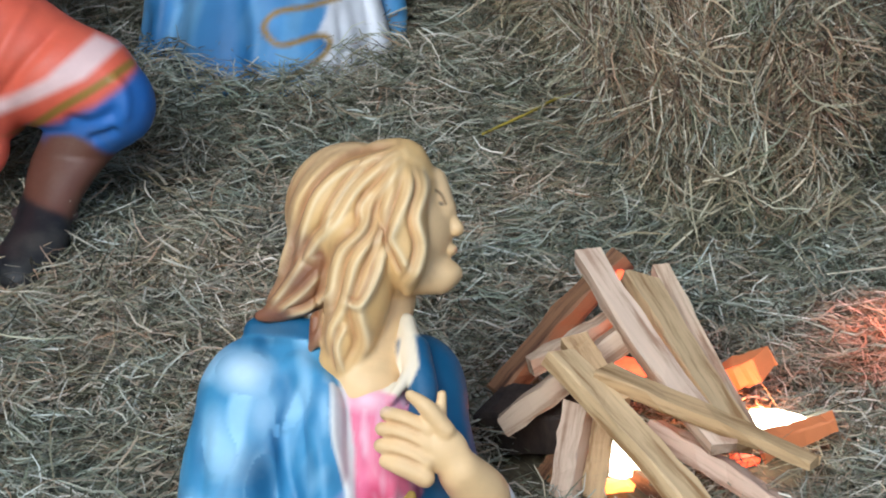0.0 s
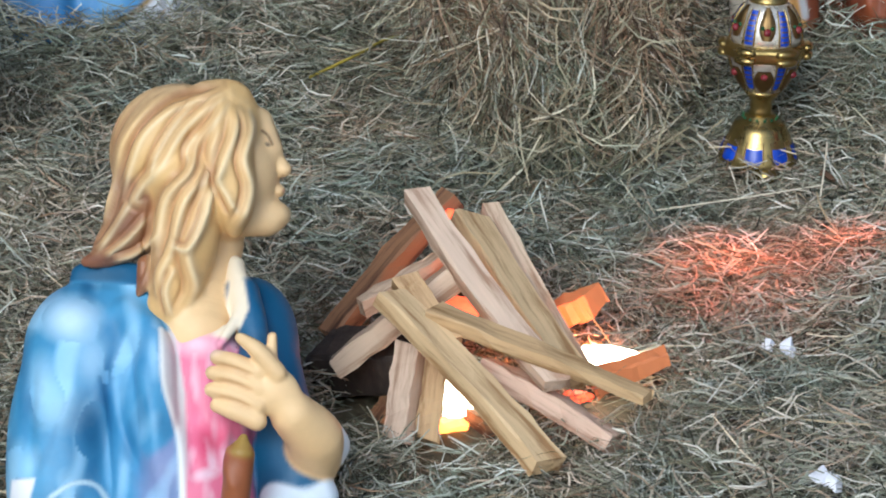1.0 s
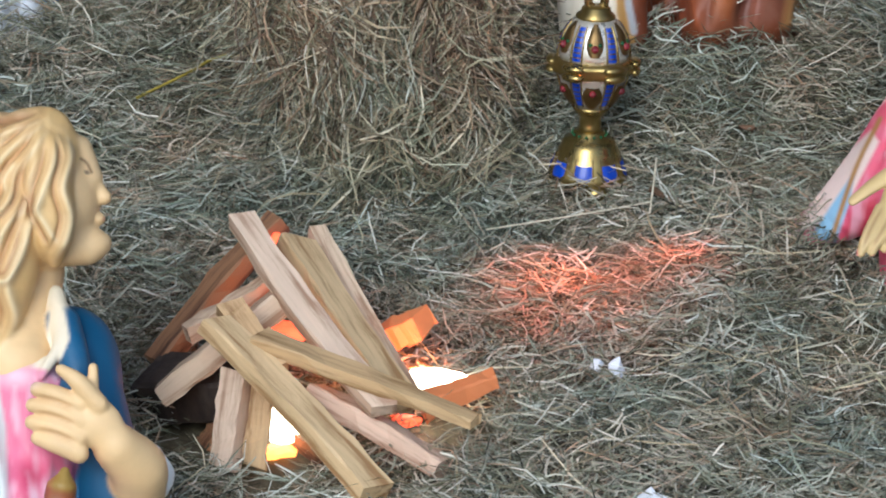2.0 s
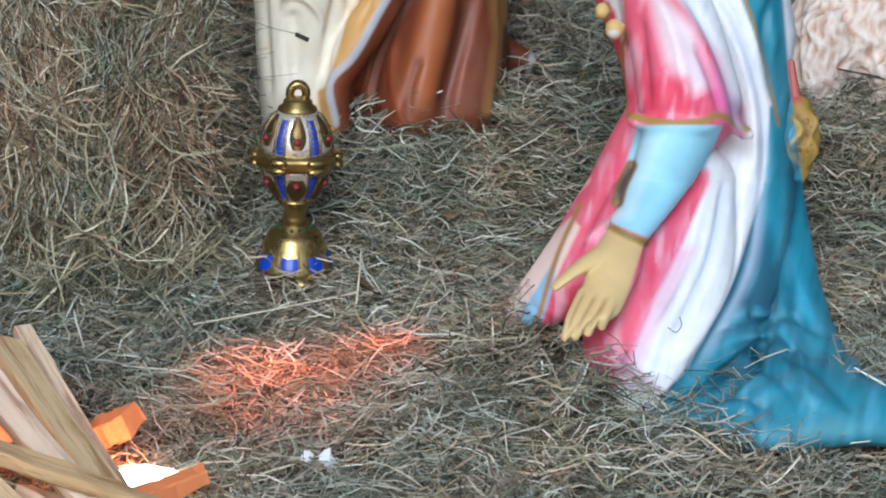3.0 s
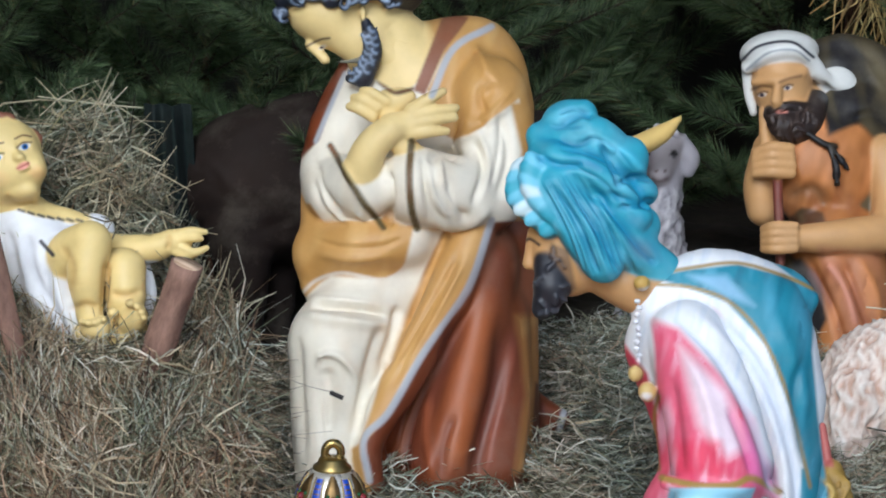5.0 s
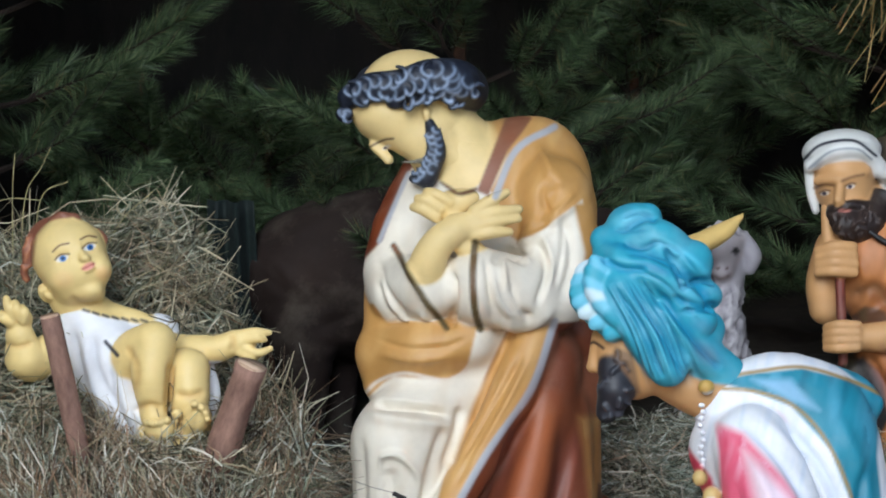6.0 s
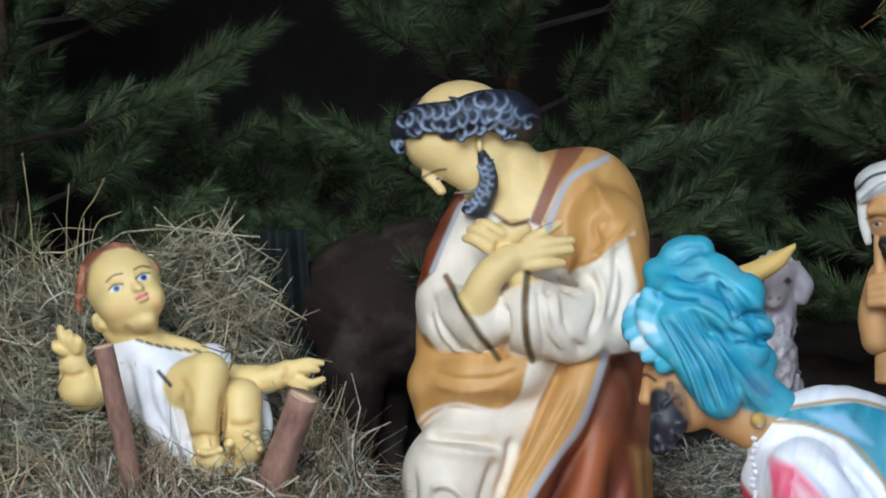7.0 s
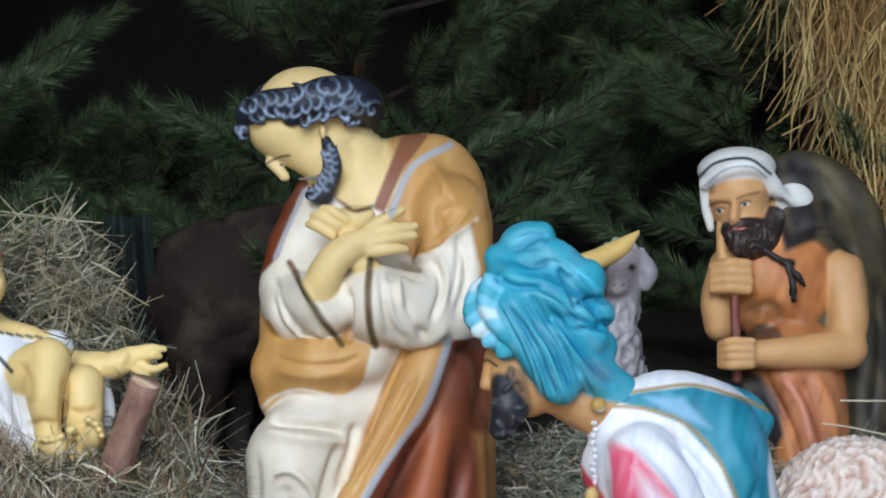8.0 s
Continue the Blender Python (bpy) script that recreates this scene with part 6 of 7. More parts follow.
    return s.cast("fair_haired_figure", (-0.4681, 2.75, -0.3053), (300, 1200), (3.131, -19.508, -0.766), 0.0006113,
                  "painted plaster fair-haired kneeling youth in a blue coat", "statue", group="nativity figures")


def kneeling_mother():
    """Kneeling woman in a blue mantle over a white gown; the hem spreads on the hay."""
    blue, deep, white = lin(96, 158, 214), lin(46, 104, 160), lin(226, 230, 238)
    s = Sculpt((200, -760, -130), (740, 175, 320), 6)
    s.tube([(470, -420, 110), (480, -200, 110), (470, 20, 100), (460, 150, 90)], [110, 130, 190, 215], blue, 40)
    s.ell((470, -470, 100), (120, 110, 90), blue, 40)
    s.ell((480, -640, 90), (70, 86, 74), blue, 24)
    s.ell((500, -620, 50), (46, 62, 40), SKIN, 10)
    s.tube([(620, -60, 20), (650, 60, 10), (660, 165, 0)], [34, 40, 42], white, 18)
    s.tube([(560, -60, 0), (585, 60, -20), (590, 165, -30)], [40, 46, 50], white, 18)
    s.tube([(300, -40, 40), (290, 80, 20), (270, 160, 10)], [40, 46, 60], blue, 18)
    s.tube([(420, -60, -20), (410, 60, -50), (400, 160, -60)], [60, 66, 74], blue, 20)
    s.tube([(660, -80, 60), (690, 10, 70), (690, 100, 70)], [26, 30, 30], blue, 12)
    s.skin()
    s.area([(600, -60), (655, -60), (700, 160), (515, 160), (560, 110), (585, 80), (560, 60), (580, 20)], white, 8, (-200, 60))
    s.area([(250, 60), (420, -20), (480, 60), (470, 140), (300, 150)], deep, 40, amount=0.6)
    s.line([(600, -4), (545, 12), (490, 22), (468, 48), (495, 80), (560, 64), (584, 72), (572, 98), (530, 128), (470, 150), (415, 154)], 10, GILT)
    for pts, w, hgt in (([(320, -20), (300, 70), (310, 150)], 14, -14), ([(360, -20), (345, 70), (350, 150)], 18, 12), ([(440, -40), (455, 60), (440, 140)], 16, -12), ([(640, -40), (655, 60), (660, 160)], 10, -10), ([(600, 0), (610, 90), (600, 160)], 10, -8), ([(260, 0), (250, 80), (240, 150)], 12, -10)):
        s.fold(pts, w, hgt)
    s.mottle(blue, lin(150, 200, 236), (60, 140), 0.6, 1.0, 5, 0.2)
    s.mottle(blue, deep, (60, 140), 0.7, 5.0, 5, 0.2)
    return s.cast("kneeling_figure", (-0.7808, 4.25, -0.0001), (480, 160), (6.59, -18.555, -0.717), 0.0008827,
                  "painted plaster kneeling woman, blue gilt-edged mantle over white gown", "statue", group="nativity figures")


def kneeling_page():
    """Dark-legged figure in an orange tunic with a gold hem, blue breeches and black boots."""
    orange, blue = lin(232, 110, 84), lin(58, 112, 188)
    s = Sculpt((-420, -560, -150), (300, 520, 300), 6)
    s.tube([(-120, -260, 90), (-100, -60, 80), (-60, 120, 60)], [110, 130, 150], orange, 30)
    s.ell((-130, -440, 80), (72, 84, 74), lin(92, 58, 42), 14)
    s.tube([(-40, 60, 10), (80, 120, -20), (160, 140, -30)], [120, 100, 84], orange, 24)
    s.tube([(60, 140, 0), (190, 180, -20)], [80, 82], blue, 14)
    s.tube([(205, 190, -15), (160, 230, 0), (120, 262, 10)], [70, 56, 48], blue, 12)
    s.tube([(170, 210, 0), (110, 300, 20), (80, 385, 30)], [66, 58, 44], lin(104, 68, 54), 8)
    s.tube([(80, 372, 30), (70, 420, 20), (30, 470, 0)], [48, 52, 46], lin(34, 36, 40), 6)
    s.tube([(-60, 190, 10), (-44, 262, 0)], [108, 62], orange, 20)
    s.tube([(-180, 200, 80), (-240, 480, 80)], [90, 80], orange, 20)
    s.tube([(30, 378, 30), (128, 380, 30)], [12, 12], lin(70, 60, 60), 4)
    s.skin()
    s.area([(-100, -100), (110, 20), (210, 80), (228, 112), (160, 150), (80, 200), (-20, 260), (-200, 260)], orange, 8)
    s.area([(170, 60), (215, 80), (150, 140), (60, 180), (-40, 220), (-40, 200), (80, 140)], lin(240, 214, 210), 14, amount=0.9)
    s.line([(232, 112), (170, 155), (110, 190), (50, 228), (-20, 262)], 14, GILT)
    s.area([(-60, 262), (60, 225), (40, 320), (-20, 345), (-60, 345)], orange, 8)
    s.line([(60, 225), (44, 290), (30, 330), (-20, 345)], 8, lin(120, 90, 50))
    for pts, w, hgt in (([(110, 40), (40, 120), (-20, 200)], 12, -10), ([(60, 0), (20, 60), (-20, 140)], 14, 8), ([(110, 210), (160, 220), (220, 190)], 12, -10), ([(150, 250), (190, 240), (210, 230)], 9, -9), ([(190, 130), (220, 170), (215, 220)], 12, 8)):
        s.fold(pts, w, hgt)
    s.lean(280, 0.7)
    return s.cast("page_figure", (-1.0227, 3.65, -0.0908), (50, 470), (6.59, -18.555, -0.717), 0.0007822,
                  "painted plaster page, orange tunic, blue breeches and black boots", "statue", group="nativity figures")


def resting_sheep():
    wool, shade = lin(226, 208, 194), lin(186, 148, 126)
    s = Sculpt((1420, 400, -130), (1860, 720, 240), 5)
    s.ell((1610, 545, 40), (148, 118, 100), wool, 20)
    s.tube([(1530, 560, -20), (1510, 640, -30), (1505, 690, -30)], [56, 48, 26], wool, 14)
    s.tube([(1640, 620, -40), (1640, 700, -40)], [32, 24], wool, 10)
    s.tube([(1700, 620, 60), (1700, 700, 60)], [32, 24], wool, 10)
    s.tube([(1720, 500, 30), (1780, 460, 20)], [66, 52], wool, 14)
    s.ell((1805, 480, 0), (40, 34, 32), lin(216, 196, 180), 10, 30)
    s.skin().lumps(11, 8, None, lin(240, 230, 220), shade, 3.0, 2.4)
    return s.cast("sheep_figure", (1.0818, 4.15, 0.0582), (1570, 690), (-5.499, -12.499, 0), 0.0008644,
                  "painted plaster statue of a standing cream sheep with carved wool", "statue", group="animal figures")


def far_sheep():
    wool = lin(176, 172, 180)
    s = Sculpt((1270, 420, -110), (1560, 915, 220), 5)
    s.tube([(1362, 520, 10), (1352, 600, 10), (1350, 720, 40)], [34, 38, 60], wool, 16)
    s.ell((1380, 790, 90), (110, 90, 120), wool, 20)
    for x, z in ((1340, 30), (1450, 40), (1360, 140), (1460, 140)):
        s.tube([(x, 820, z), (x, 912, z)], [26, 18], wool, 8)
    s.tube([(1358, 478, 0), (1352, 525, -26)], [38, 22], lin(184, 176, 180), 10)
    s.tube([(1390, 475, 5), (1408, 500, 0), (1404, 525, 0)], [18, 17, 10], wool, 6)
    s.tube([(1322, 480, 5), (1312, 500, 0)], [16, 10], wool, 6)
    s.skin()
    mask = np.clip((self_y(s) - 545) / 20, 0, 1) + np.clip((468 - self_y(s)) / 10, 0, 1)
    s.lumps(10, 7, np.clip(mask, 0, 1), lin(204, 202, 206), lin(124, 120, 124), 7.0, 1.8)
    for x in (1329, 1378):
        s.spot((x, 492), (7, 6), lin(30, 28, 32), 1, 0, 2)
    s.line([(1340, 536), (1352, 541), (1366, 535)], 4, lin(120, 100, 100))
    s.spot((1346, 522), (4, 3), lin(110, 90, 90), 1)
    s.spot((1362, 522), (4, 3), lin(110, 90, 90), 1)
    return s.cast("sheep_figure", (0.8925, 4.9, 0.0093), (1370, 900), (-3.846, -9.329, -0.06), 0.0010031,
                  "painted plaster statue of a grey-white sheep with small ears", "statue", group="animal figures")


def self_y(s):
    return s.v[:, 1]


def ox_figure():
    hide = lin(40, 31, 27)
    s = Sculpt((480, 370, -140), (1420, 920, 260), 7)
    s.ell((690, 540, 60), (190, 145, 130), hide, 30)
    s.tube([(760, 520, 60), (900, 510, 60), (1040, 520, 50)], [140, 130, 110], hide, 30)
    s.tube([(1040, 500, 40), (1140, 500, 0), (1180, 520, -20)], [100, 80, 66], hide, 24)
    s.tube([(1190, 500, -30), (1180, 600, -60), (1170, 650, -70)], [66, 50, 40], hide, 18)
    for x, z in ((610, 0), (660, 120), (1000, 0), (1050, 110)):
        s.tube([(x, 640, z), (x + 6, 780, z), (x, 918, z)], [60, 34, 30], hide, 20)
    s.tube([(1240, 505, -20), (1310, 480, -25), (1360, 452, -30), (1392, 430, -30)], [24, 21, 15, 5], lin(228, 196, 120), 5)
    s.tube([(1120, 480, 30), (1080, 440, 30)], [22, 6], lin(228, 196, 120), 5)
    s.skin()
    s.spot((620, 540), (80, 60), lin(56, 44, 38), 0.5, 0, 0.6)
    s.lumps(60, 6)
    return s.cast("ox_figure", (0.2172, 4.85, 0.0346), (700, 900), (-3.846, -9.329, -0.06), 0.0009837,
                  "dark brown painted plaster statue of an ox with pale horns", "statue", MATT_PAINT, "animal figures")


for make in (kneeling_father, bowing_king, reclining_child, seated_shepherd, fair_haired_shepherd, kneeling_mother, kneeling_page, resting_sheep, far_sheep, ox_figure):
    make()


# ---- small things ----
def kindling(a, b, w, h, roll, taper, material, seed):
    """A split stick with uneven faces and chipped edges."""
    r = np.random.default_rng(seed)
    a, b = Vector(a), Vector(b)
    ln = (b - a).length
    bm = bmesh.new()
    rings = []
    c = 0.07 * min(w, h)
    nseg = 9
    bow = r.normal(0, 0.012, 2) * ln
    for i in range(nseg + 1):
        t = i / nseg
        k = 1 + (taper - 1) * t
        hw, hh = w / 2 * k, h / 2 * k
        arc = 4 * t * (1 - t)
        ring = []
        for y, z in ((hw - c, -hh), (hw, -hh + c), (hw, hh - c), (hw - c, hh), (-hw + c, hh), (-hw, hh - c), (-hw, -hh + c), (-hw + c, -hh)):
            j = r.normal(0, 0.0011, 3)
            skew = 0.25 * y if i in (0, nseg) else 0
            ring.append(bm.verts.new((ln * t + skew + j[0], y + bow[0] * arc + j[1], z + bow[1] * arc + j[2])))
        rings.append(ring)
    for p, q in zip(rings, rings[1:]):
        for i in range(8):
            bm.faces.new((p[i], p[(i + 1) % 8], q[(i + 1) % 8], q[i]))
    bm.faces.new(rings[0][::-1]), bm.faces.new(rings[-1])
    ob = part("firewood_stick", bm, material)
    ob.matrix_world = Matrix.Translation(a) @ (b - a).to_track_quat("X", "Z").to_matrix().to_4x4() @ pose(0, 0, 0, roll)
    look_ = {GAP_LOG: "dark gap-filling", BULB_TINTED_WOOD: "orange glow-tinted", WOOD_DARK: "weathered brown", WOOD_PINK: "pinkish pale split", WOOD_OLIVE: "olive-brown split", WOOD_YELLOW: "yellowish split"}.get(material, "pale freshly split")
    return tagged(ob, look_ + " kindling stick stacked over a mock fire", "firewood", "kindling pile")


STICKS = (
    ((-0.220, 3.200, 0.097), (-0.052, 2.960, -0.045), 0.03186, 0.022, 12, 1, WOOD_PINK),
    ((-0.162, 3.250, 0.046), (-0.034, 3.020, -0.062), 0.045, 0.0286, -14, 0.85, WOOD_YELLOW),
    ((-0.137, 3.300, 0.045), (-0.025, 3.080, -0.079), 0.02124, 0.0242, 10, 0.9, WOOD),
    ((-0.193, 3.020, 0.016), (0.048, 2.940, -0.053), 0.03186, 0.0198, 5, 0.6, WOOD_OLIVE),
    ((-0.243, 3.030, 0.032), (-0.061, 2.880, -0.109), 0.0354, 0.022, 0, 1.1, WOOD_YELLOW),
    ((-0.226, 3.060, 0.041), (-0.174, 3.000, -0.014), 0.03068, 0.0242, 25, 1, WOOD_OLIVE),
    ((-0.133, 3.020, -0.049), (0.011, 2.950, -0.112), 0.02832, 0.0242, -15, 1, WOOD_PINK),
    ((-0.172, 3.120, 0.023), (-0.308, 3.060, -0.067), 0.0354, 0.0286, 20, 0.9, WOOD),
    ((-0.185, 3.320, 0.053), (-0.323, 3.160, -0.071), 0.03304, 0.0242, 10, 1, WOOD_DARK),
    ((-0.219, 3.040, -0.031), (-0.232, 2.980, -0.123), 0.03068, 0.0242, 15, 1, WOOD_PINK),
    ((-0.194, 3.050, -0.044), (-0.203, 2.990, -0.127), 0.03068, 0.0242, -10, 1, WOOD_OLIVE),
    ((-0.070, 3.240, -0.075), (-0.009, 3.220, -0.041), 0.03422, 0.0308, 8, 1, BULB_TINTED_WOOD),
    ((-0.012, 3.060, -0.085), (0.073, 3.100, -0.066), 0.03304, 0.0264, 0, 0.7, BULB_TINTED_WOOD),
    ((-0.186, 3.200, 0.019), (-0.282, 3.120, -0.016), 0.01888, 0.022, 0, 1, WOOD),
    ((-0.260, 3.080, -0.142), (-0.233, 3.100, -0.111), 0.02832, 0.022, 0, 1, WOOD_DARK),
    ((-0.183, 3.100, -0.110), (-0.089, 3.020, -0.146), 0.02596, 0.022, 0, 1, WOOD_DARK),
)
# dark filler log added where the pile has a dark gap
GAP_LOG = bark_material("gap_log_bark", lin(26, 22, 20), lin(70, 58, 50), 1.2)
STICKS += (((-0.325, 3.14, -0.09), (-0.20, 3.10, -0.075), 0.07, 0.06, 15, 0.9, GAP_LOG),)
for i, row in enumerate(STICKS):
    kindling(*row, 40 + i)


def crumpled(name, c, size, material, label, category, seed, flat=0.6):
    """Crumpled foil or paper."""
    r = random.Random(seed)
    bm = bmesh.new()
    bmesh.ops.create_icosphere(bm, subdivisions=2, radius=1)
    for v in bm.verts:
        k = r.uniform(0.65, 1.15)
        v.co = Vector((v.co.x * size[0] * k, v.co.y * size[1] * k, v.co.z * size[2] * k * flat))
    ob = part(name, bm, material)
    ob.location = c
    return tagged(ob, label, category)


for c, size, material, seed in (
    ((0.0, 3.13, -0.086), (0.048, 0.024, 0.030), EMBER_WHITE, 1), ((-0.168, 3.08, -0.112), (0.036, 0.02, 0.05), EMBER_WHITE, 2),
    ((-0.164, 3.16, -0.03), (0.03, 0.02, 0.022), EMBER_RED, 3), ((-0.185, 3.05, -0.135), (0.03, 0.02, 0.016), EMBER, 4),
    ((-0.031, 3.08, -0.11), (0.02, 0.015, 0.012), EMBER_RED, 5), ((-0.186, 3.285, 0.042), (0.008, 0.008, 0.013), EMBER_RED, 6),
):
    crumpled("glowing_foil", c, size, material, "glowing orange foil lit from inside the mock fire", "fire", seed)


def lamp(name, c, energy, colour, size, cone=0):
    ob = new(name, bpy.data.lights.new(name, "SPOT" if cone else "POINT"))
    if cone:
        ob.data.spot_size, ob.data.spot_blend = radians(cone), 1.0
    ob.data.energy, ob.data.color, ob.data.shadow_soft_size = energy, colour, size
    ob.location = c


lamp("fire_bulb", (-0.10, 3.17, -0.07), 0.3, (1.0, 0.2, 0.04), 0.02)
lamp("ember_bulb", (-0.025, 3.165, -0.085), 0.8, (1.0, 0.15, 0.02), 0.012)
# unseen spots added above the hay for the red glow coming from inside it
lamp("glow_bulb", (0.17, 3.38, 0.06), 3.2, (1.0, 0.17, 0.07), 0.012, 120)
lamp("glow_bulb", (0.31, 3.46, 0.02), 1.1, (1.0, 0.16, 0.07), 0.012, 120)


# torn paper scraps
def paper_scrap(c, w, h, seed):
    """A torn, bent flake of paper standing in the hay."""
    r = random.Random(seed)
    bm = bmesh.new()
    n = 9
    ring = [(0.5 * w * math.cos(6.283 * i / n) * r.uniform(0.65, 1.3), 0.5 * h * math.sin(6.283 * i / n) * r.uniform(0.65, 1.3)) for i in range(n)]
    for side in (-0.0004, 0.0004):
        mid = bm.verts.new((0, side - 0.003, 0))
        vs = [bm.verts.new((x, side + r.uniform(-0.001, 0.003) + 0.5 * abs(x), z)) for x, z in ring]
        for i in range(n):
            bm.faces.new((mid, vs[i], vs[(i + 1) % n]))
    ob = part("paper_scrap", bm, PAPER)
    ob.matrix_world = Matrix.Translation(c) @ pose(0, 0, 0, -35, r.uniform(-20, 20), r.uniform(-25, 25))
    return tagged(ob, "small torn white paper scrap on the hay", "paper")


for row in (((0.195, 3.164, -0.076), 0.0172, 0.0156, 1), ((0.220, 3.176, -0.084), 0.0203, 0.0250, 2), ((0.238, 2.878, -0.117), 0.0265, 0.0234, 3), ((0.252, 2.872, -0.122), 0.0234, 0.0187, 4)):
    paper_scrap(*row)


# ---- the incense vessel ----
def vessel(x, y, z, u):
    root = thing("incense_vessel", x, y, z, "gilded lidded incense vessel with blue enamel panels standing in the hay", "vessel")
    k = lambda rows: [(r * u, h * u) for r, h in rows]
    base = part("foot", lathe(k([(60, 12), (74, 16), (75, 24), (70, 34), (52, 78), (46, 90), (30, 94), (29, 104), (22, 106)]), 48), GOLD, root)
    part("stem", lathe(k([(24, 104), (20, 114), (21, 134), (32, 146), (36, 153)]), 32), GOLD, root)
    bowl_p = [(32, 150), (46, 168), (58, 192), (64, 212), (66, 222)]
    bowl = part("bowl", lathe(k(bowl_p), 48), SILVER, root, "silvered bowl")
    part("rim", lathe(k([(64, 216), (74, 219), (78, 225), (76, 231), (78, 236), (76, 243), (66, 248), (62, 248)]), 60, 6, 0.045), GOLD, root)
    lid_p = [(66, 246), (66, 258), (62, 278), (53, 300), (42, 316), (34, 322)]
    lid = part("lid", lathe(k(lid_p), 48), SILVER, root, "silvered lid with gems")
    part("lid_cap", lathe(k([(36, 318), (36, 326), (28, 331), (26, 340), (16, 344)]), 32), GOLD, root)
    bm = bmesh.new()
    for i in range(20):
        a = math.pi * 2 * i / 20
        for j in range(8):
            b = math.pi * 2 * j / 8
            q = (15 + 8 * math.cos(b)) * u
            bm.verts.new((q * math.cos(a), 9 * u * math.sin(b), 352 * u + q * math.sin(a) * 1.15))
    bm.verts.ensure_lookup_table()
    for i in range(20):
        for j in range(8):
            f = bm.faces.new((bm.verts[i * 8 + j], bm.verts[i * 8 + (j + 1) % 8], bm.verts[(i + 1) % 20 * 8 + (j + 1) % 8], bm.verts[(i + 1) % 20 * 8 + j]))
            f.smooth = True
    part("hanging_loop", bm, GOLD, root)

    def carrier(prof):
        return lid if prof is lid_p else bowl if prof is bowl_p else base

    def panel(name, prof, h0, h1, a0, a1, material, lift=2.0, waist=0.0):
        bm = bmesh.new()
        hs, as_ = np.linspace(h0, h1, 8), np.linspace(-1, 1, 6)
        g = []
        for i, hh in enumerate(hs):
            t = i / 7
            r = np.interp(hh, [p[1] for p in prof], [p[0] for p in prof]) + lift
            half = (a1 - a0) / 2 * (1 - waist * abs(2 * t - 1) ** 2)
            g.append([bm.verts.new(((r - (0.9 * lift if abs(s) == 1 else 0)) * u * math.cos((a0 + a1) / 2 + half * s), (r - (0.9 * lift if abs(s) == 1 else 0)) * u * math.sin((a0 + a1) / 2 + half * s), hh * u)) for s in as_])
        for p, q in zip(g, g[1:]):
            for i in range(5):
                bm.faces.new((p[i], p[i + 1], q[i + 1], q[i])).smooth = True
        return part(name, bm, material, carrier(prof))

    def gem(a, h, prof, size, material):
        r = np.interp(h, [p[1] for p in prof], [p[0] for p in prof]) + 3
        bm = bmesh.new()
        bmesh.ops.create_uvsphere(bm, u_segments=10, v_segments=6, radius=1, matrix=Matrix.Translation((r * u * math.cos(a), r * u * math.sin(a), h * u)) @ Matrix.Diagonal((size * u, size * u, size * u, 1)))
        part("gem", bm, material, carrier(prof))

    for i in range(6):
        a = radians(-62 + 60 * i)
        panel("blue_panel", lid_p, 252, 312, a - 0.13, a + 0.13, BLUE)
        panel("blue_panel", bowl_p, 164, 210, a - 0.13, a + 0.13, BLUE)
        for j in range(6):
            panel("gold_bar", lid_p, 258 + j * 9, 260.5 + j * 9, a - 0.12, a + 0.12, OLD_GOLD, 3)
        for j in range(4):
            panel("gold_bar", bowl_p, 174 + j * 9, 176.5 + j * 9, a - 0.12, a + 0.12, OLD_GOLD, 3)
        panel("gold_border", lid_p, 250, 314, a - 0.19, a - 0.145, GOLD, 3)
        panel("gold_border", lid_p, 250, 314, a + 0.145, a + 0.19, GOLD, 3)
        panel("gold_field", lid_p, 262, 318, a + 0.3, a + 0.75, OLD_GOLD, 1.6, 0.5)
        panel("gold_border", bowl_p, 158, 216, a - 0.19, a - 0.145, GOLD, 3)
        panel("gold_border", bowl_p, 158, 216, a + 0.145, a + 0.19, GOLD, 3)
        b = a + radians(30)
        panel("gold_cartouche", lid_p, 262, 310, b - 0.26, b + 0.26, OLD_GOLD, 3.5, 0.5)
        panel("gold_cartouche", bowl_p, 158, 204, b - 0.34, b + 0.34, OLD_GOLD, 3.5, 0.5)
        gem(b, 277, lid_p, 7.5, RED), gem(b + 0.14, 284, lid_p, 4, GREEN), gem(b - 0.14, 284, lid_p, 4, GREEN)
        gem(b, 192, bowl_p, 7, RED)
        # scrolls on the rim
        bm = bmesh.new()
        for s in (0.0,):
            for zz in (223, 239):
                bmesh.ops.create_uvsphere(bm, u_segments=10, v_segments=6, radius=1, matrix=Matrix.Translation((76 * u * math.cos(a + s), 76 * u * math.sin(a + s), zz * u)) @ Matrix.Rotation(a, 4, "Z") @ Matrix.Diagonal((12 * u, 24 * u, 9 * u, 1)))
        for f in bm.faces:
            f.smooth = True
        part("scroll", bm, GOLD, root)
    foot_p = [(74, 18), (70, 34), (52, 78)]
    for i in range(8):
        a = radians(-100 + 45 * i)
        panel("blue_panel", foot_p, 22, 54, a - 0.24, a + 0.24, BLUE, 1.8)
        panel("dark_border", foot_p, 22, 66, a - 0.29, a - 0.25, OLD_GOLD, 1.4)
        panel("dark_border", foot_p, 22, 66, a + 0.25, a + 0.29, OLD_GOLD, 1.4)
    for i in range(14):
        gem(2 * math.pi * i / 14, 100, [(29, 90), (29, 110)], 3, GREEN)
    for i in range(3):
        a = radians(-78 + 120 * i)
        bm = bmesh.new()
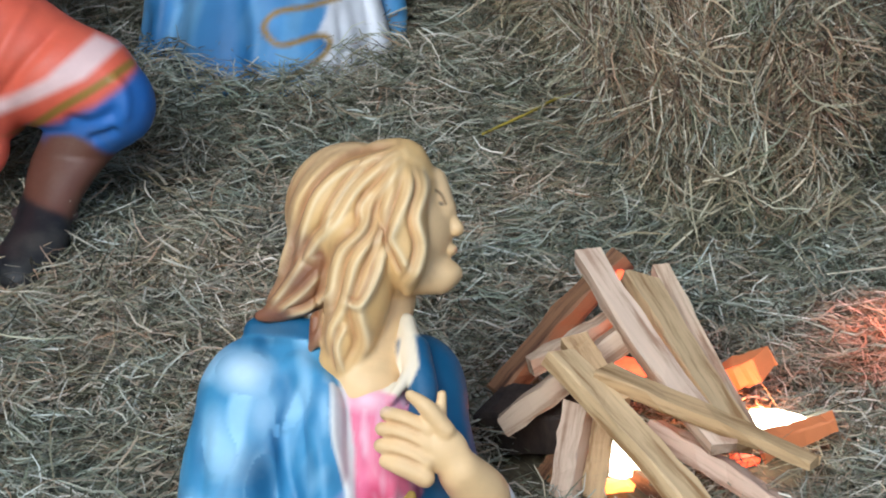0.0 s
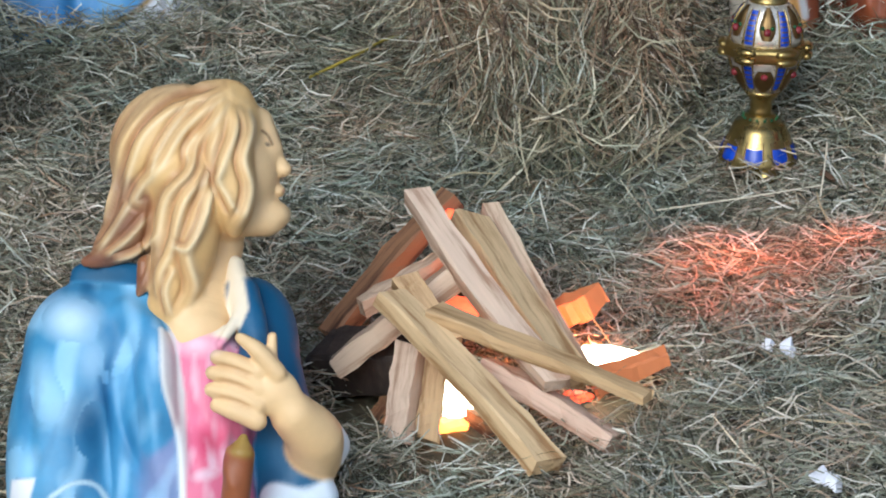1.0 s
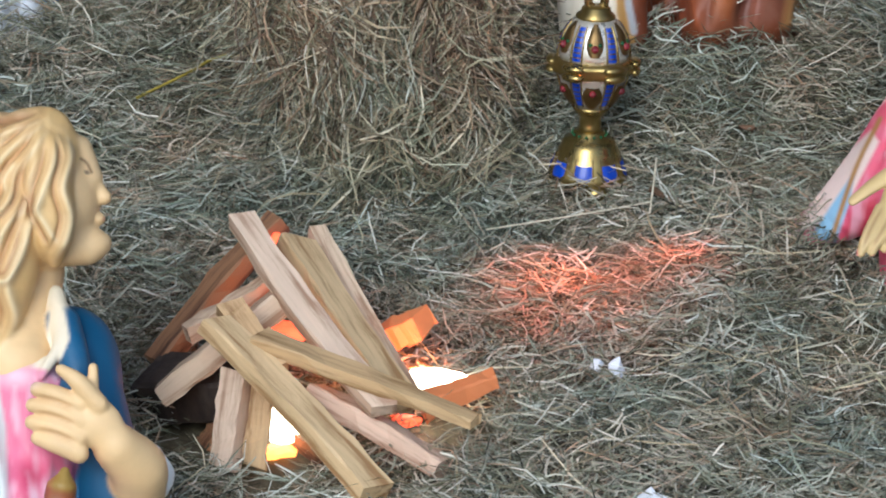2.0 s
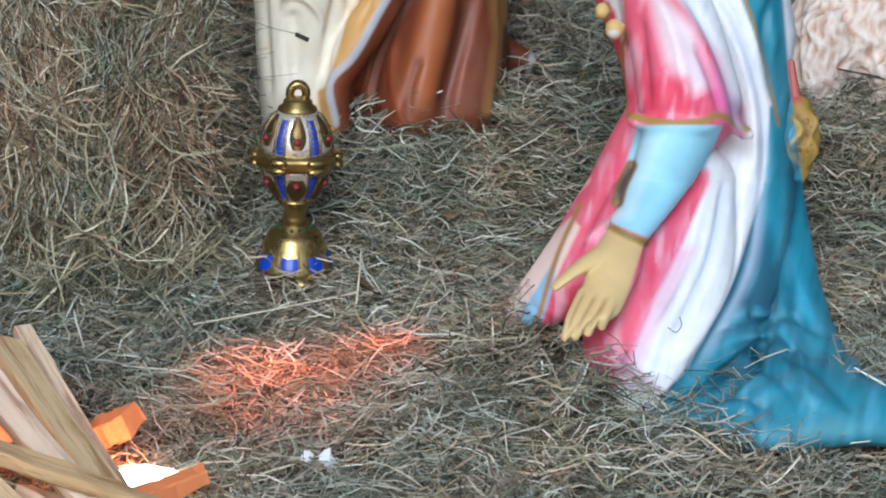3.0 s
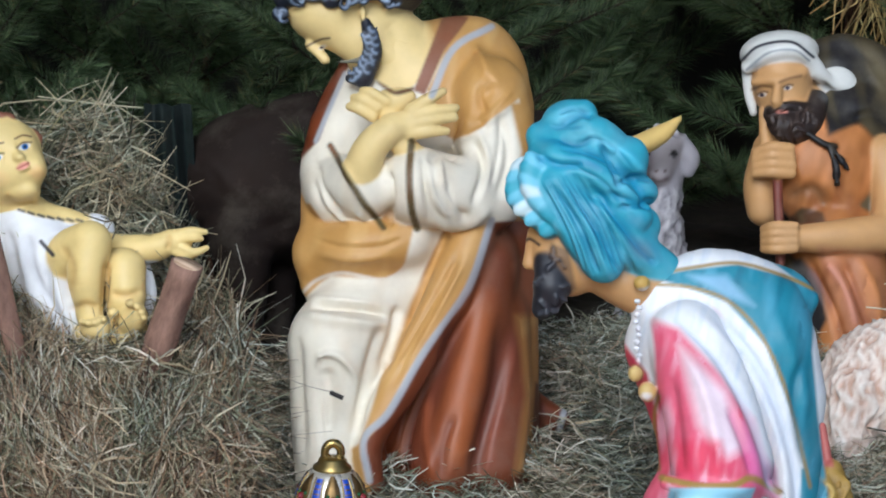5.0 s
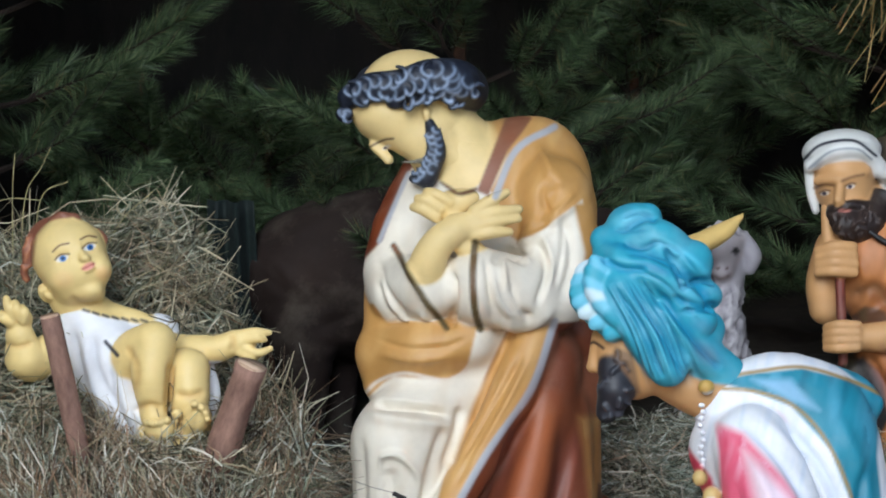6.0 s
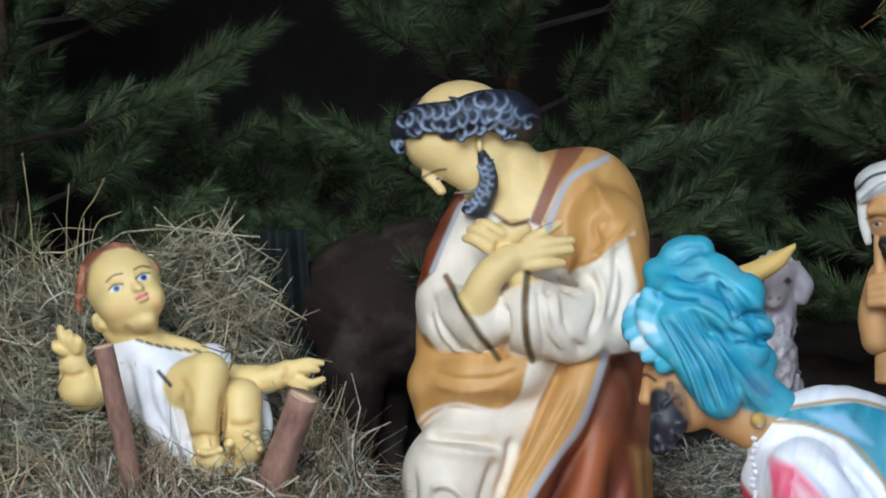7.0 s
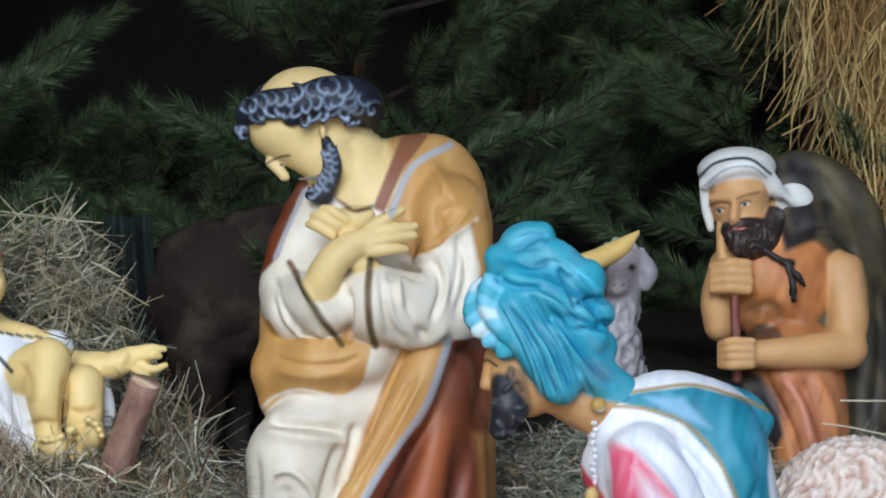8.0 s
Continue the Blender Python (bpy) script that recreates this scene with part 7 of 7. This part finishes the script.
        bmesh.ops.create_uvsphere(bm, u_segments=16, v_segments=10, radius=1, matrix=Matrix.Translation((62 * u * math.cos(a), 62 * u * math.sin(a), 4 * u)) @ Matrix.Diagonal((22 * u, 22 * u, 16 * u, 1)))
        for f in bm.faces:
            f.smooth = True
        part("foot_knob", bm, GOLD, root)
    root.rotation_euler = (0, radians(2.5), 0)


vessel(0.213, 3.79, -0.059, 0.000742)


# ---- crib posts ----
def crib_post(a, b, r, label):
    a, b = Vector(a), Vector(b)
    root = new("crib_post")
    tagged(root, label, "log", "crib posts")
    root.matrix_world = Matrix.Translation(a) @ (b - a).to_track_quat("Z", "X").to_matrix().to_4x4()
    ln = (b - a).length
    rr = random.Random(int(r * 1e4))
    rows = [(r * rr.uniform(0.95, 1.05), ln * i / 12) for i in range(13)]
    part("bark", lathe(rows, 20, 3, 0.03), BARK, root)
    part("sawn_end", lathe([(r * 0.9, ln - 0.001), (r * 0.9, ln + 0.002)], 20), WOOD, root, "pale sawn end")


crib_post((-0.188, 3.93, 0.21), (-0.246, 3.92, 0.515), 0.0145, "peeled brown branch post upright at the crib")
crib_post((-0.046, 3.93, 0.22), (0.031, 3.89, 0.448), 0.0225, "thick sawn branch post leaning out of the crib")


# ---- loose bits ----
def strand_curve(name, pts, r, material, label, category):
    cu = bpy.data.curves.new(name, "CURVE")
    cu.dimensions, cu.bevel_depth, cu.bevel_resolution = "3D", r, 1
    sp = cu.splines.new("POLY")
    p = curve_points(pts, 8)
    sp.points.add(len(p) - 1)
    for q, c in zip(sp.points, p):
        q.co = (*c, 1)
    cu.materials.append(material)
    return tagged(new(name, cu), label, category)


YELLOW = plain("yellow_blade", lin(176, 158, 62), 0.6)
PALE = plain("pale_stalk", lin(226, 216, 190), 0.6)
DRY_STEM = plain("dry_stem", lin(168, 160, 112), 0.7)
THREAD = plain("thread", lin(150, 140, 125), 0.8)
DARK_PIN = plain("dark_pin", lin(40, 36, 34), 0.5)
strand_curve("yellow_blade", [(-0.416, 3.914, 0.034), (-0.356, 3.985, 0.046), (-0.304, 4.065, 0.052), (-0.237, 4.075, 0.041)], 0.0022, YELLOW, "long yellowed grass blade on the hay", "grass blade")
strand_curve("pale_stalk", [(0.07, 3.52, -0.03), (0.18, 3.57, -0.03), (0.29, 3.62, -0.028)], 0.0011, PALE, "long pale stalk lying flat on the hay", "stalk")
strand_curve("pale_stalk", [(0.303, 3.72, 0.0), (0.296, 3.66, -0.01), (0.286, 3.6, -0.04)], 0.0013, PALE, "upright pale stalk in the hay", "stalk")
# white cable on the hay, built like the stalks
strand_curve("pale_stalk", [(-0.957, 3.9, -0.018), (-0.919, 3.885, -0.014), (-0.882, 3.85, -0.014), (-0.859, 3.814, -0.02)], 0.0022, PALE, "thick white cable curving over the hay", "stalk")
for pts in ([(-0.362, 4.25, 0.45), (-0.368, 4.25, 0.628), (-0.379, 4.25, 0.744)], [(-0.31, 4.25, 0.48), (-0.298, 4.25, 0.627), (-0.274, 4.25, 0.674), (-0.258, 4.25, 0.706)], [(-0.29, 4.25, 0.5), (-0.275, 4.25, 0.627), (-0.234, 4.25, 0.655)], [(-0.2, 4.25, 0.5), (-0.16, 4.25, 0.589), (-0.109, 4.25, 0.638)], [(-0.38, 4.25, 0.56), (-0.35, 4.25, 0.615), (-0.321, 4.25, 0.63), (-0.275, 4.25, 0.627)], [(-0.318, 4.25, 0.5), (-0.316, 4.25, 0.632), (-0.311, 4.25, 0.698)]):
    strand_curve("tall_stalk", pts, 0.0008, DRY_STEM, "tall thin dry stem standing out of the hay heap", "stalk")
for pts in ([(1.131, 4.45, 0.243), (1.183, 4.45, 0.235), (1.32, 4.47, 0.20)], [(1.16, 4.45, 0.281), (1.2, 4.45, 0.28), (1.36, 4.48, 0.27)]):
    strand_curve("pale_stalk", pts, 0.0014, PALE, "long pale straw sticking out beside the shepherd", "stalk")
strand_curve("thread", [(0.13, 4.03, 0.27), (0.19, 4.0, 0.248), (0.236, 3.975, 0.24)], 0.0006, THREAD, "thin grey thread hanging at the tunic", "thread")
strand_curve("dark_pin", [(0.232, 3.972, 0.241), (0.250, 3.972, 0.232)], 0.0035, DARK_PIN, "small dark pin stuck at the thread's end", "pin")
strand_curve("wire_hook", [(0.640, 3.262, 0.034), (0.650, 3.26, 0.028), (0.657, 3.262, 0.036), (0.655, 3.264, 0.046)], 0.0008, THREAD, "tiny wire hook on the white robe", "hook")


def hanging_cloth(x, y, z0, z1, w):
    """A narrow dark green cloth hanging in folds."""
    gx, gz = np.meshgrid(np.linspace(0, 1, 40), np.linspace(0, 1, 16), indexing="ij")
    yy = 0.012 * np.sin(gx * 15 + 2 * gz) + 0.012 * np.sin(gx * 6 + gz)
    front = np.stack([x + w * gx * (1 + 0.25 * (1 - gz)), y + yy, z0 + (z1 - z0) * gz], -1).reshape(-1, 3)
    i = np.arange(640).reshape(40, 16)
    f = np.stack([i[:-1, :-1], i[1:, :-1], i[1:, 1:], i[:-1, 1:]], -1).reshape(-1, 4)
    ob = raw("hanging_cloth", front, f, plain("green_cloth", lin(8, 24, 21), 0.95))
    ob.modifiers.new("thickness", "SOLIDIFY").thickness = 0.003
    return tagged(ob, "dark green cloth hanging in folds behind the crib", "cloth")


hanging_cloth(-0.03, 4.92, 0.05, 0.52, 0.08)


def dry_leaf(x, y, z, size, turn, seed):
    """A curled brown leaf with a midrib."""
    r = random.Random(seed)
    bm = bmesh.new()
    rows = []
    for i in range(9):
        t = i / 8
        w = size * 0.32 * math.sin(math.pi * min(1, t * 1.02)) ** 0.7
        rows.append([bm.verts.new((size * (t - 0.5), w * s, size * (0.25 * abs(s) + 0.18 * math.sin(3 * t + seed)) + r.uniform(-0.02, 0.02) * size)) for s in (-1, -0.5, 0, 0.5, 1)])
    for a, b in zip(rows, rows[1:]):
        for i in range(4):
            bm.faces.new((a[i], a[i + 1], b[i + 1], b[i])).smooth = True
    bmesh.ops.remove_doubles(bm, verts=bm.verts, dist=1e-5)
    ob = part("dry_leaf", bm, LEAF)
    ob.modifiers.new("thickness", "SOLIDIFY").thickness = 0.0006
    ob.matrix_world = pose(x, y, z, r.uniform(-30, 30), r.uniform(-30, 30), turn)
    return tagged(ob, "curled dry brown leaf caught in the hay", "leaf", "dry leaves")


LEAF = plain("dry_leaf", lin(116, 88, 66), 0.8)
for i, (x, y, z) in enumerate(((0.03, 4.06, 0.44), (-0.13, 3.82, 0.17), (0.06, 3.85, 0.16), (-0.62, 4.0, 0.02), (0.44, 3.85, 0.0), (0.30, 3.68, -0.04))):
    dry_leaf(x, y, z, 0.018 + 0.005 * (i % 3), 40 * i, i)
